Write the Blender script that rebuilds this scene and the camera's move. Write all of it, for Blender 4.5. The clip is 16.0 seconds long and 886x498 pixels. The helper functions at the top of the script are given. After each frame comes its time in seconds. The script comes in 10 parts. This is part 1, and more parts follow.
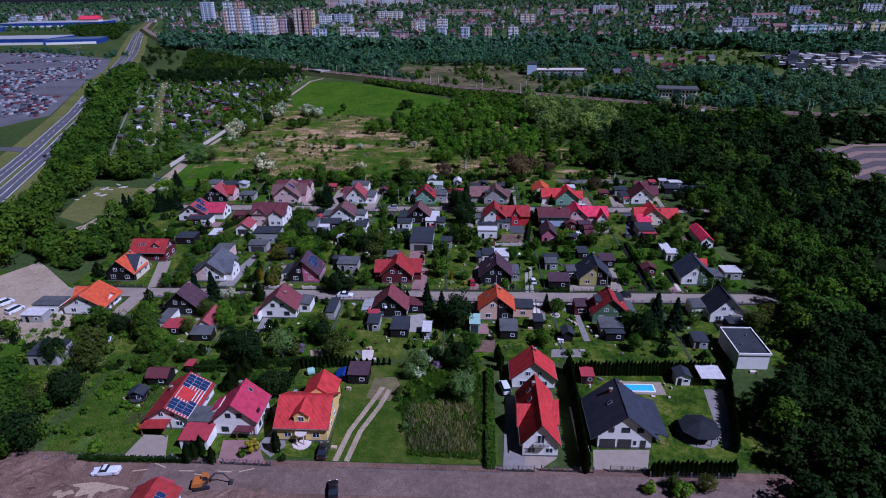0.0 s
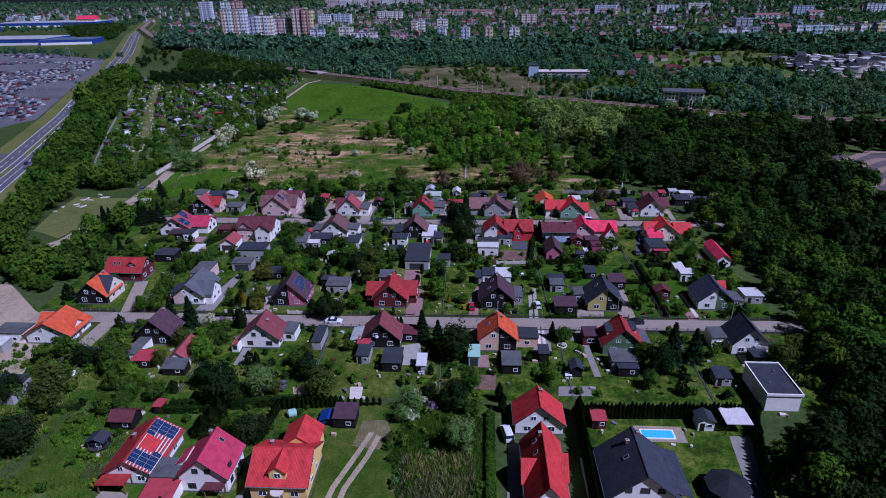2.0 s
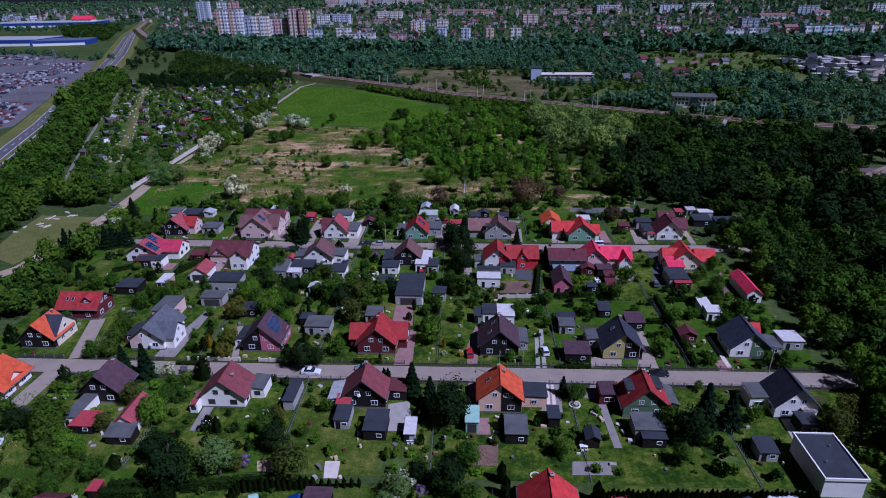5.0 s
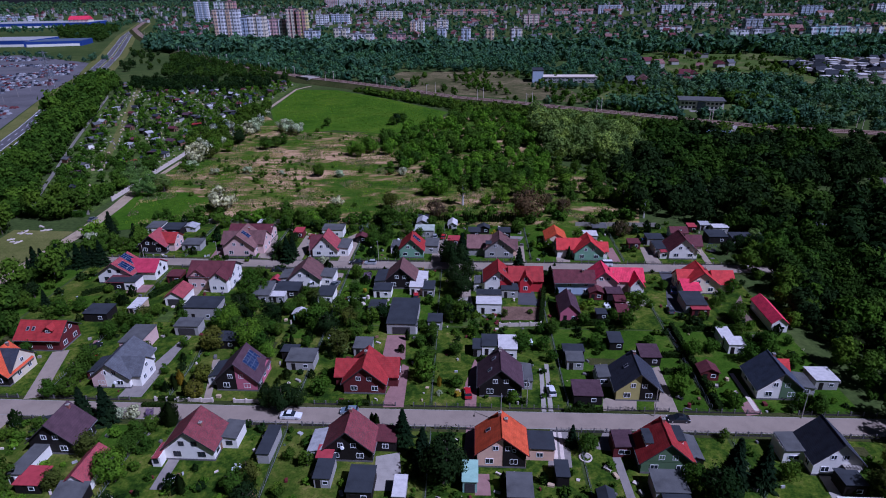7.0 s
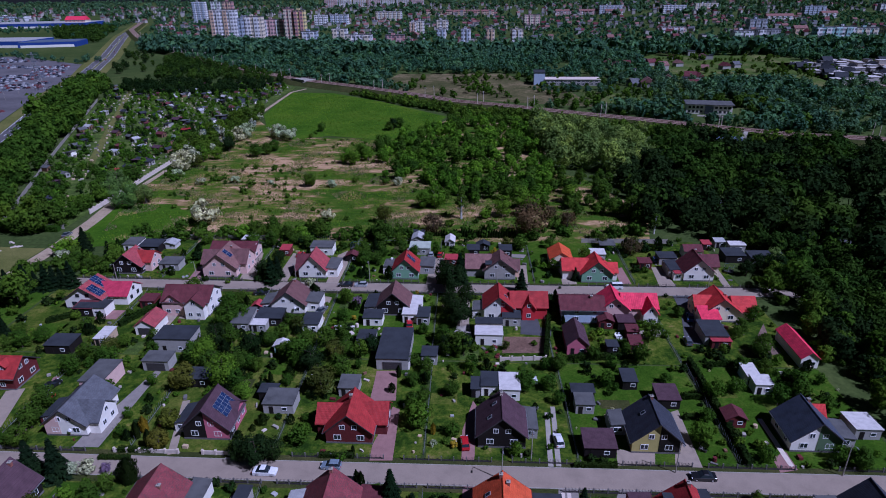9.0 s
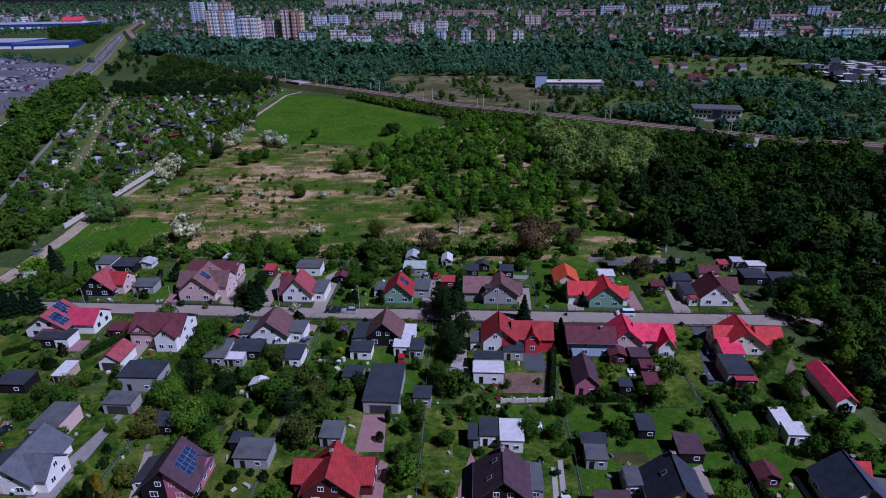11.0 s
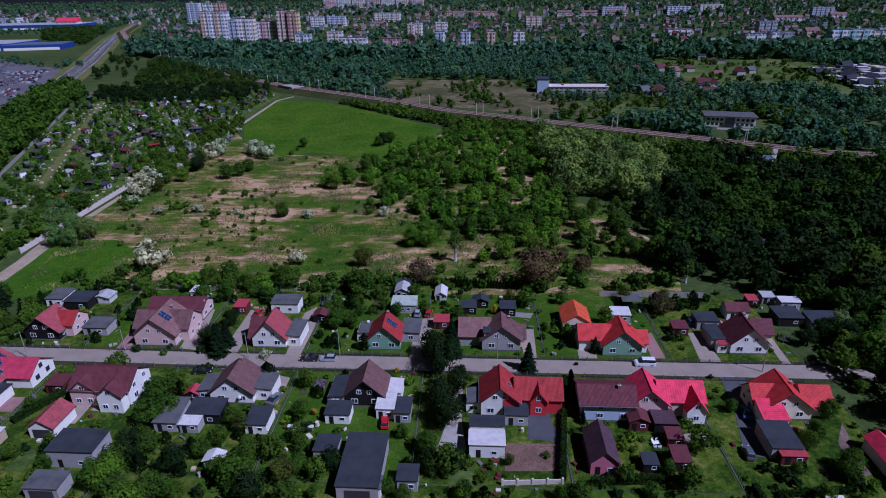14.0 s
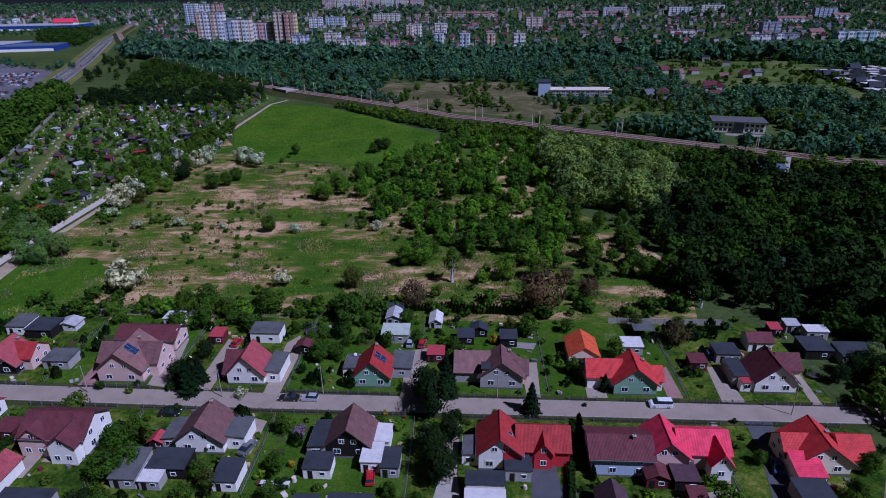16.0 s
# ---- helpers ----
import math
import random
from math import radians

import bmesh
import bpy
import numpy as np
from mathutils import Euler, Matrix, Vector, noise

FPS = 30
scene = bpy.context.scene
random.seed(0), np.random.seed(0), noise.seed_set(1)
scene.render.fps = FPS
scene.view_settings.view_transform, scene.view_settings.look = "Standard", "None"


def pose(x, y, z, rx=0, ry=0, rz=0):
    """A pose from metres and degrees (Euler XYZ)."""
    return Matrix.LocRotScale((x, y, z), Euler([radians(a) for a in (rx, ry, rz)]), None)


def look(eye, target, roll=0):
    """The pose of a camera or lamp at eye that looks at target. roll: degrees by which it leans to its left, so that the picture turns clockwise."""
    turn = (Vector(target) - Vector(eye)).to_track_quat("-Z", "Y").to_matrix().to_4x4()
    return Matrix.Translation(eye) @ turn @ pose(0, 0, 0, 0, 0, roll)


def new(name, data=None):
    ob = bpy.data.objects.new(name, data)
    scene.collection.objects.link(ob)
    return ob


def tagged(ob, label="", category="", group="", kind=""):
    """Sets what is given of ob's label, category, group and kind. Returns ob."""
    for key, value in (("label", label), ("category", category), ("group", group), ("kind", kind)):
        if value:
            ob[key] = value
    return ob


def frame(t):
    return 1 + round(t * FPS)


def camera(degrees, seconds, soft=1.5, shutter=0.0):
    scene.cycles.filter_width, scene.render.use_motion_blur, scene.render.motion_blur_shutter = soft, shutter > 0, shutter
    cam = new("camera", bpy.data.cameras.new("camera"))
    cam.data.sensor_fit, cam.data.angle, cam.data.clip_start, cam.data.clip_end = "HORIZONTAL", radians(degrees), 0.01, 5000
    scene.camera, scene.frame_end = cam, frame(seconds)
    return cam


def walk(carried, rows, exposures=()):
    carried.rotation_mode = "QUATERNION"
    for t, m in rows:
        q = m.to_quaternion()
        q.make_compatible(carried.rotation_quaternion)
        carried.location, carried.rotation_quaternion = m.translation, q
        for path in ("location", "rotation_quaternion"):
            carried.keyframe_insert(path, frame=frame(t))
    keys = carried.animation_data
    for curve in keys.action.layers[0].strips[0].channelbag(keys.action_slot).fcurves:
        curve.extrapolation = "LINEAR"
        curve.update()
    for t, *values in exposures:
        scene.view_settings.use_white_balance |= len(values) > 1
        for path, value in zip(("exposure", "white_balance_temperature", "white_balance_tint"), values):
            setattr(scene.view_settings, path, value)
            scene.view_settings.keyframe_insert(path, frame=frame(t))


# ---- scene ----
cam = camera(73.023, 16.0, 1.0)
PATH = [
    (0.0, pose(0.000, 0.000, 84.000, 66.4368, 0.7188, 1.4054)),
    (2.0, pose(0.655, 15.324, 84.082, 66.4076, 0.7187, 1.4678)),
    (4.0, pose(1.349, 31.019, 84.146, 66.3887, 0.7186, 1.5231)),
    (6.0, pose(2.080, 46.967, 84.192, 66.3802, 0.7185, 1.5713)),
    (8.0, pose(2.850, 63.050, 84.219, 66.3820, 0.7185, 1.6123)),
    (10.0, pose(3.658, 79.150, 84.227, 66.3942, 0.7186, 1.6462)),
    (12.0, pose(4.504, 95.148, 84.217, 66.4168, 0.7187, 1.6730)),
    (14.0, pose(5.388, 110.927, 84.189, 66.4497, 0.7189, 1.6926)),
    (16.0, pose(6.310, 126.368, 84.142, 66.4930, 0.7191, 1.7051)),
]
walk(cam, PATH, [(0.0, -0.25, 4600, 38), (8.0, -0.35, 4600, 38), (16.0, -0.42, 4600, 38)])

# ---- world, sun, exposure ----
SUN_EL, SUN_AZ = 50.0, -31.0          # degrees up; degrees from +X towards +Y
world = bpy.data.worlds.new("world")
scene.world = world
world.use_nodes = True
wn = world.node_tree.nodes
wl = world.node_tree.links
sky = wn.new("ShaderNodeTexSky")
sky.sky_type = "NISHITA"
sky.sun_disc = False
sky.sun_elevation = radians(SUN_EL)
sky.sun_rotation = radians(90 - SUN_AZ)
sky.altitude = 200
sky.dust_density = 1.4
wl.new(sky.outputs[0], wn["Background"].inputs[0])
wn["Background"].inputs[1].default_value = 0.0075
sun = new("sun", bpy.data.lights.new("sun", "SUN"))
sun.data.energy = 5.0
sun.data.angle = radians(0.6)
sun.data.color = (1.0, 0.95, 0.87)
ce = math.cos(radians(SUN_EL))
sun.matrix_world = look((ce * math.cos(radians(SUN_AZ)) * 300 , ce * math.sin(radians(SUN_AZ)) * 300 + 200, math.sin(radians(SUN_EL)) * 300), (0, 200, 0))

# ---- materials ----
def shader(name):
    m = bpy.data.materials.new(name)
    m.use_nodes = True
    nt = m.node_tree
    return m, nt, nt.nodes["Principled BSDF"]


def ramp(nt, fac, stops):
    r = nt.nodes.new("ShaderNodeValToRGB")
    els = r.color_ramp.elements
    while len(els) < len(stops):
        els.new(0.5)
    for e, (p, c) in zip(els, stops):
        e.position, e.color = p, (*c, 1)
    nt.links.new(fac, r.inputs[0])
    return r.outputs[0]


def tex_noise(nt, co, scale, detail=4, rough=0.6):
    n = nt.nodes.new("ShaderNodeTexNoise")
    n.inputs["Scale"].default_value, n.inputs["Detail"].default_value, n.inputs["Roughness"].default_value = scale, detail, rough
    nt.links.new(co, n.inputs["Vector"])
    return n.outputs[0]


def coords(nt, which="Object"):
    return nt.nodes.new("ShaderNodeTexCoord").outputs[which]


def mixcol(nt, fac, a, b, mode="MIX"):
    x = nt.nodes.new("ShaderNodeMix")
    x.data_type, x.blend_type = "RGBA", mode
    for sock, v in ((x.inputs[0], fac), (x.inputs[6], a), (x.inputs[7], b)):
        if isinstance(v, (int, float)):
            sock.default_value = v
        elif isinstance(v, tuple):
            sock.default_value = (*v, 1)
        else:
            nt.links.new(v, sock)
    return x.outputs[2]


def calc(nt, op, a, b=0.0):
    x = nt.nodes.new("ShaderNodeMath")
    x.operation = op
    for sock, v in zip(x.inputs, (a, b)):
        if isinstance(v, (int, float)):
            sock.default_value = v
        else:
            nt.links.new(v, sock)
    return x.outputs[0]


def relief(nt, bs, height, strength, dist):
    b = nt.nodes.new("ShaderNodeBump")
    b.inputs["Strength"].default_value, b.inputs["Distance"].default_value = strength, dist
    nt.links.new(height, b.inputs["Height"])
    nt.links.new(b.outputs[0], bs.inputs["Normal"])


def dull(c, k):
    return tuple(max(0.0, min(1.0, v * k)) for v in c)


def plain(name, c, rough=0.7, var=0.18, scale=0.9, fine=9.0, bump=0.25, metal=0.0):
    """Weathered surface: coarse stains and fine grain."""
    m, nt, bs = shader(name)
    co = coords(nt)
    n1, n2 = tex_noise(nt, co, scale, 5), tex_noise(nt, co, fine, 3)
    col = ramp(nt, n1, [(0.28, dull(c, 1 - var * 1.5)), (0.5, c), (0.75, dull(c, 1 + var))])
    col = mixcol(nt, 0.35, col, ramp(nt, n2, [(0.3, dull(c, 1 - var * 1.3)), (0.7, dull(c, 1 + var * 0.8))]))
    nt.links.new(col, bs.inputs["Base Color"])
    bs.inputs["Roughness"].default_value = rough
    bs.inputs["Metallic"].default_value = metal
    bs.inputs["Specular IOR Level"].default_value = 0.2
    relief(nt, bs, n2, bump, 0.02)
    return m


def tiled(name, c, moss=0.25, course=0.36, rib=0.26, rough=0.62, metal_look=False):
    """Roof covering: overlapping courses across the slope, ribs down it, stains and lichen."""
    m, nt, bs = shader(name)
    co = coords(nt)
    sep = nt.nodes.new("ShaderNodeSeparateXYZ")
    nt.links.new(co, sep.inputs[0])
    saw = calc(nt, "FRACT", calc(nt, "DIVIDE", sep.outputs[0], course))
    wav = calc(nt, "SINE", calc(nt, "MULTIPLY", sep.outputs[1], 6.2832 / rib))
    n1, n2 = tex_noise(nt, co, 0.7, 6, 0.65), tex_noise(nt, co, 5.0, 4)
    hsv = dull(c, 0.62)
    col = ramp(nt, n1, [(0.3, dull(c, 0.66)), (0.5, c), (0.72, dull(c, 1.3))])
    col = mixcol(nt, calc(nt, "MULTIPLY", calc(nt, "GREATER_THAN", n2, 0.54), moss), col, (0.075, 0.06, 0.055))
    edge = calc(nt, "LESS_THAN", saw, 0.16)
    col = mixcol(nt, calc(nt, "MULTIPLY", edge, 0.45), col, hsv)
    grv = calc(nt, "LESS_THAN", wav, -0.65)
    col = mixcol(nt, calc(nt, "MULTIPLY", grv, 0.35), col, hsv)
    nt.links.new(col, bs.inputs["Base Color"])
    bs.inputs["Roughness"].default_value = rough
    bs.inputs["Specular IOR Level"].default_value = 0.12
    h = calc(nt, "ADD", calc(nt, "MULTIPLY", saw, 0.6), calc(nt, "MULTIPLY", wav, 0.35))
    relief(nt, bs, h, 0.6, 0.05)
    return m


def leafy(name, c, bright=1.25, sway=0.2, glow=0.28):
    """Foliage: tint by leaf and by plant, some light passing through."""
    c = dull(c, 0.8)
    m, nt, bs = shader(name)
    geo = nt.nodes.new("ShaderNodeNewGeometry")
    info = nt.nodes.new("ShaderNodeObjectInfo")
    col = ramp(nt, geo.outputs["Random Per Island"], [(0.0, dull(c, 1 - sway)), (0.55, c), (1.0, dull(c, bright))])
    hue = ramp(nt, info.outputs["Random"], [(0.0, (0.86, 0.98, 0.80)), (0.5, (1, 1, 1)), (1.0, (1.18, 1.06, 0.9))])
    col = mixcol(nt, 1.0, col, hue, "MULTIPLY")
    big = tex_noise(nt, coords(nt), 0.35, 3)
    col = mixcol(nt, 1.0, col, ramp(nt, big, [(0.3, (0.75, 0.8, 0.8)), (0.7, (1.15, 1.12, 1.0))]), "MULTIPLY")
    cell = nt.nodes.new("ShaderNodeTexVoronoi")          # neighbouring plants differ in tint
    cell.inputs["Scale"].default_value = 0.13
    nt.links.new(coords(nt), cell.inputs["Vector"])
    pick = nt.nodes.new("ShaderNodeSeparateColor")
    nt.links.new(cell.outputs["Color"], pick.inputs[0])
    col = mixcol(nt, 1.0, col, ramp(nt, pick.outputs[0], [(0.0, (0.55, 0.66, 0.75)), (0.45, (0.9, 0.94, 1.0)), (0.8, (1.12, 1.15, 0.95)), (1.0, (1.38, 1.32, 1.0))]), "MULTIPLY")
    nt.links.new(col, bs.inputs["Base Color"])
    bs.inputs["Roughness"].default_value = 0.8
    bs.inputs["Specular IOR Level"].default_value = 0.03
    tr = nt.nodes.new("ShaderNodeBsdfTranslucent")
    nt.links.new(mixcol(nt, 1.0, col, (0.9, 1.0, 0.45), "MULTIPLY"), tr.inputs[0])
    mx = nt.nodes.new("ShaderNodeMixShader")
    mx.inputs[0].default_value = glow
    nt.links.new(bs.outputs[0], mx.inputs[1])
    nt.links.new(tr.outputs[0], mx.inputs[2])
    nt.links.new(mx.outputs[0], nt.nodes["Material Output"].inputs[0])
    return m


def turf(name, stops, big=0.06, mid=0.5, fine=4.0, bump=0.5, stretch=1.0, depth=0.85):
    """Grass or soil in patches; stops are colours from low to high growth."""
    m, nt, bs = shader(name)
    co = coords(nt)
    if stretch != 1.0:
        mp = nt.nodes.new("ShaderNodeMapping")
        mp.inputs["Scale"].default_value = (1 / stretch, 1, 1)
        nt.links.new(co, mp.inputs["Vector"])
        co = mp.outputs[0]
    n1, n2, n3 = tex_noise(nt, co, big, 6, 0.68), tex_noise(nt, co, mid, 5, 0.65), tex_noise(nt, co, fine, 3)
    f = calc(nt, "ADD", calc(nt, "MULTIPLY", n1, 0.62), calc(nt, "MULTIPLY", n2, 0.38))
    col = ramp(nt, f, [(q, dull(c, depth)) for q, c in stops])
    col = mixcol(nt, 0.8, col, ramp(nt, n3, [(0.3, (0.6, 0.62, 0.6)), (0.7, (1.3, 1.28, 1.2))]), "MULTIPLY")
    nt.links.new(col, bs.inputs["Base Color"])
    bs.inputs["Roughness"].default_value = 0.9
    bs.inputs["Specular IOR Level"].default_value = 0.02
    relief(nt, bs, n3, bump, 0.15)
    return m


def gloss(name, c, rough=0.1, metal=0.0, coat=0.0):
    m, nt, bs = shader(name)
    bs.inputs["Roughness"].default_value, bs.inputs["Metallic"].default_value = rough, metal
    bs.inputs["Coat Weight"].default_value = coat
    n = tex_noise(nt, coords(nt), 2.0, 3)
    nt.links.new(ramp(nt, n, [(0.3, dull(c, 0.88)), (0.7, dull(c, 1.1))]), bs.inputs["Base Color"])
    return m


R_RED = tiled("roof_red", (0.34, 0.035, 0.032), 0.2)
R_SCARLET = tiled("roof_scarlet", (0.52, 0.045, 0.04), 0.12)
R_CRIMSON = tiled("roof_crimson", (0.68, 0.05, 0.095), 0.04, rib=0.5)
R_PINK = tiled("roof_pink", (0.37, 0.072, 0.078), 0.62)
R_WORN = tiled("roof_worn_maroon", (0.23, 0.055, 0.060), 0.75)
R_ROSE = tiled("roof_rose", (0.46, 0.045, 0.085), 0.12)
R_ORANGE = tiled("roof_orange", (0.58, 0.095, 0.032), 0.12)
R_MAROON = tiled("roof_maroon", (0.125, 0.035, 0.040), 0.25)
R_PURPLE = tiled("roof_purple", (0.085, 0.047, 0.058), 0.2)
R_BROWN = tiled("roof_brown", (0.165, 0.082, 0.075), 0.45)
R_TAN = tiled("roof_tan", (0.22, 0.115, 0.10), 0.25)
R_GREY = tiled("roof_grey", (0.115, 0.12, 0.13), 0.3)
R_DARK = tiled("roof_dark", (0.045, 0.05, 0.065), 0.2)
R_BLUE = tiled("roof_slate_blue", (0.06, 0.072, 0.10), 0.2)
FELT = plain("roofing_felt", (0.036, 0.040, 0.046), 0.85, 0.3, 0.35)
FELT_L = plain("roofing_felt_pale", (0.095, 0.095, 0.092), 0.85, 0.35, 0.35)
SHEET = plain("corrugated_sheet", (0.39, 0.385, 0.375), 0.5, 0.3, 0.8)
SHEET_W = plain("white_sheet", (0.56, 0.53, 0.50), 0.55, 0.2, 0.8)
SHEET_R = plain("red_sheet", (0.36, 0.05, 0.06), 0.55, 0.25)
SHEET_G = plain("green_sheet", (0.32, 0.50, 0.40), 0.5, 0.15)
SHEET_PG = plain("pale_green_sheet", (0.40, 0.44, 0.36), 0.55, 0.2, 0.6)
W_WHITE = plain("render_white", (0.78, 0.745, 0.66), 0.8, 0.08)
W_CREAM = plain("render_cream", (0.68, 0.58, 0.42), 0.8, 0.08)
W_PEACH = plain("render_peach", (0.66, 0.43, 0.30), 0.8, 0.08)
W_YELLOW = plain("render_yellow", (0.72, 0.50, 0.16), 0.8, 0.08)
W_OCHRE = plain("render_ochre", (0.42, 0.36, 0.12), 0.8, 0.1)
W_PINK = plain("render_pink", (0.64, 0.44, 0.38), 0.8, 0.1)
W_ROSE = plain("render_rose", (0.48, 0.14, 0.19), 0.8, 0.1)
W_RED = plain("render_red", (0.50, 0.035, 0.04), 0.8, 0.1)
W_GREEN = plain("render_green", (0.20, 0.36, 0.23), 0.8, 0.1)
W_DGREEN = plain("render_dark_green", (0.10, 0.16, 0.08), 0.8, 0.12)
W_GREY = plain("render_grey", (0.34, 0.325, 0.295), 0.85, 0.15)
W_BLUE = plain("render_pale_blue", (0.42, 0.50, 0.60), 0.8, 0.1)
WOOD_D = plain("boards_dark", (0.014, 0.011, 0.010), 0.7, 0.4, 2.0)
WOOD_R = plain("boards_red_brown", (0.115, 0.022, 0.022), 0.7, 0.3, 2.0)
WOOD = plain("boards_brown", (0.19, 0.105, 0.06), 0.75, 0.35, 2.0)
WOOD_L = plain("boards_pale", (0.48, 0.36, 0.23), 0.75, 0.2, 2.0)
PLINTH = plain("plinth", (0.14, 0.13, 0.125), 0.9, 0.3)
BRICK = plain("chimney_brick", (0.25, 0.10, 0.075), 0.85, 0.3, 3.0)
TRIM_W = plain("trim_white", (0.78, 0.78, 0.77), 0.5, 0.05)
TRIM_D = plain("trim_dark", (0.05, 0.045, 0.045), 0.5, 0.15)
ZINC = plain("zinc", (0.34, 0.35, 0.36), 0.4, 0.15, metal=0.6)
GLASS = gloss("window_glass", (0.022, 0.028, 0.035), 0.06)
def solar_glass():
    """Dark cells with a pale grid of joints."""
    m, nt, bs = shader("solar_cell")
    sep = nt.nodes.new("ShaderNodeSeparateXYZ")
    nt.links.new(coords(nt), sep.inputs[0])
    lines = [calc(nt, "LESS_THAN", calc(nt, "FRACT", calc(nt, "DIVIDE", sep.outputs[k], q)), 0.07) for k, q in ((0, 0.33), (1, 0.32))]
    nt.links.new(mixcol(nt, calc(nt, "MAXIMUM", *lines), (0.012, 0.026, 0.075), (0.10, 0.13, 0.2)), bs.inputs["Base Color"])
    bs.inputs["Roughness"].default_value = 0.14
    return m


PANEL = solar_glass()
ALU = plain("aluminium", (0.62, 0.63, 0.65), 0.35, 0.08, metal=0.7)
CONC = plain("concrete", (0.33, 0.30, 0.255), 0.9, 0.22, 0.5)
CONC_L = plain("concrete_pale", (0.582, 0.500, 0.423), 0.9, 0.18, 0.5)
PAVE = plain("paving_grey", (0.23, 0.205, 0.18), 0.9, 0.2, 0.6, 7)
PAVE_R = plain("paving_red", (0.27, 0.15, 0.135), 0.9, 0.2, 0.6, 7)
PAVE_L = plain("paving_pale", (0.29, 0.235, 0.18), 0.9, 0.16, 0.6, 7)
TAR = plain("asphalt", (0.075, 0.075, 0.08), 0.9, 0.25, 0.3)
PARKING = plain("asphalt_worn", (0.120, 0.112, 0.116), 0.92, 0.35, 0.03, 0.6)
ROAD_TAR = plain("highway_tar", (0.098, 0.092, 0.098), 0.9, 0.2, 0.2)
STREET = plain("street_worn", (0.275, 0.222, 0.172), 0.92, 0.16, 0.25, 5)
GRAVEL = turf("gravel", [(0.3, (0.117, 0.079, 0.065)), (0.5, (0.197, 0.137, 0.114)), (0.7, (0.296, 0.209, 0.168))], 0.12, 0.8, 5)
DIRT = turf("bare_earth", [(0.28, (0.081, 0.050, 0.036)), (0.45, (0.170, 0.104, 0.078)), (0.58, (0.242, 0.151, 0.114)), (0.75, (0.322, 0.209, 0.156))], 0.1, 0.6, 3, 0.8)
SAND = turf("sand", [(0.3, (0.36, 0.25, 0.16)), (0.7, (0.55, 0.42, 0.30))], 0.2, 0.8, 4)
LAWN = turf("lawn", [(0.36, (0.013, 0.032, 0.004)), (0.46, (0.034, 0.070, 0.006)), (0.53, (0.080, 0.120, 0.010)), (0.59, (0.135, 0.155, 0.022)), (0.66, (0.25, 0.20, 0.07))], 0.13, 0.75, 2.2)
LAWN_B = turf("lawn_bright", [(0.3, (0.026, 0.066, 0.004)), (0.5, (0.050, 0.106, 0.006)), (0.66, (0.105, 0.150, 0.016))], 0.1, 0.6, 2.2)
LAWN_Y = turf("lawn_dry", [(0.36, (0.022, 0.052, 0.005)), (0.48, (0.066, 0.102, 0.010)), (0.58, (0.135, 0.150, 0.024)), (0.68, (0.24, 0.19, 0.065))], 0.12, 0.6, 2.2)
FIELD = turf("field_green", [(0.32, (0.032, 0.086, 0.005)), (0.46, (0.056, 0.126, 0.006)), (0.56, (0.080, 0.150, 0.008)), (0.7, (0.135, 0.172, 0.018))], 0.035, 0.35, 2.5, 0.9)
MEADOW = turf("meadow", [(0.30, (0.024, 0.062, 0.006)), (0.43, (0.048, 0.104, 0.008)), (0.49, (0.092, 0.134, 0.014)), (0.525, (0.25, 0.18, 0.07)), (0.575, (0.54, 0.35, 0.20)), (0.70, (0.42, 0.28, 0.13))], 0.036, 0.22, 2.2, 0.9, 2.2)
ROUGH_G = turf("rough_grass", [(0.3, (0.031, 0.043, 0.013)), (0.48, (0.052, 0.062, 0.018)), (0.62, (0.085, 0.081, 0.030)), (0.75, (0.148, 0.115, 0.056))], 0.05, 0.3, 2.5, 0.8)
WILD_G = turf("wild_grass", [(0.3, (0.026, 0.058, 0.005)), (0.46, (0.050, 0.090, 0.008)), (0.56, (0.092, 0.118, 0.016)), (0.68, (0.21, 0.165, 0.06))], 0.07, 0.4, 2.5, 0.9)
LAND = turf("land", [(0.3, (0.036, 0.059, 0.018)), (0.5, (0.062, 0.090, 0.024)), (0.66, (0.105, 0.127, 0.038)), (0.8, (0.180, 0.165, 0.090))], 0.006, 0.05, 0.6, 0.5)
VERGE = turf("verge_grass", [(0.3, (0.09, 0.11, 0.025)), (0.5, (0.15, 0.155, 0.045)), (0.7, (0.22, 0.20, 0.07))], 0.03, 0.3, 2)
BEDS = turf("vegetable_beds", [(0.3, (0.055, 0.045, 0.025)), (0.44, (0.06, 0.095, 0.02)), (0.55, (0.10, 0.15, 0.028)), (0.66, (0.20, 0.18, 0.08)), (0.75, (0.26, 0.20, 0.13))], 0.12, 0.5, 3)
BARK = plain("bark", (0.085, 0.065, 0.05), 0.95, 0.35, 3)
BARK_W = plain("birch_bark", (0.45, 0.43, 0.40), 0.9, 0.35, 3)
L_MID = leafy("leaf_mid", (0.080, 0.146, 0.012))
L_BRIGHT = leafy("leaf_bright", (0.144, 0.258, 0.012))
# aerial haze put into the leaf colour: paler and bluer than L_MID
L_FAR_HAZE = leafy("leaf_far_haze", (0.094, 0.180, 0.100))
# dark green leaves, lowered further so the lens's corner darkening is in the colour
L_DARK = leafy("leaf_dark_falloff", (0.022, 0.043, 0.010), glow=0.2)
L_WOOD = leafy("leaf_wood", (0.046, 0.086, 0.010), glow=0.2)
L_OLIVE = leafy("leaf_olive", (0.100, 0.118, 0.018))
L_GREY = leafy("leaf_grey_green", (0.20, 0.29, 0.065))
L_YEL = leafy("leaf_yellow", (0.170, 0.163, 0.020))
L_GOLD = leafy("leaf_gold", (0.42, 0.30, 0.02))
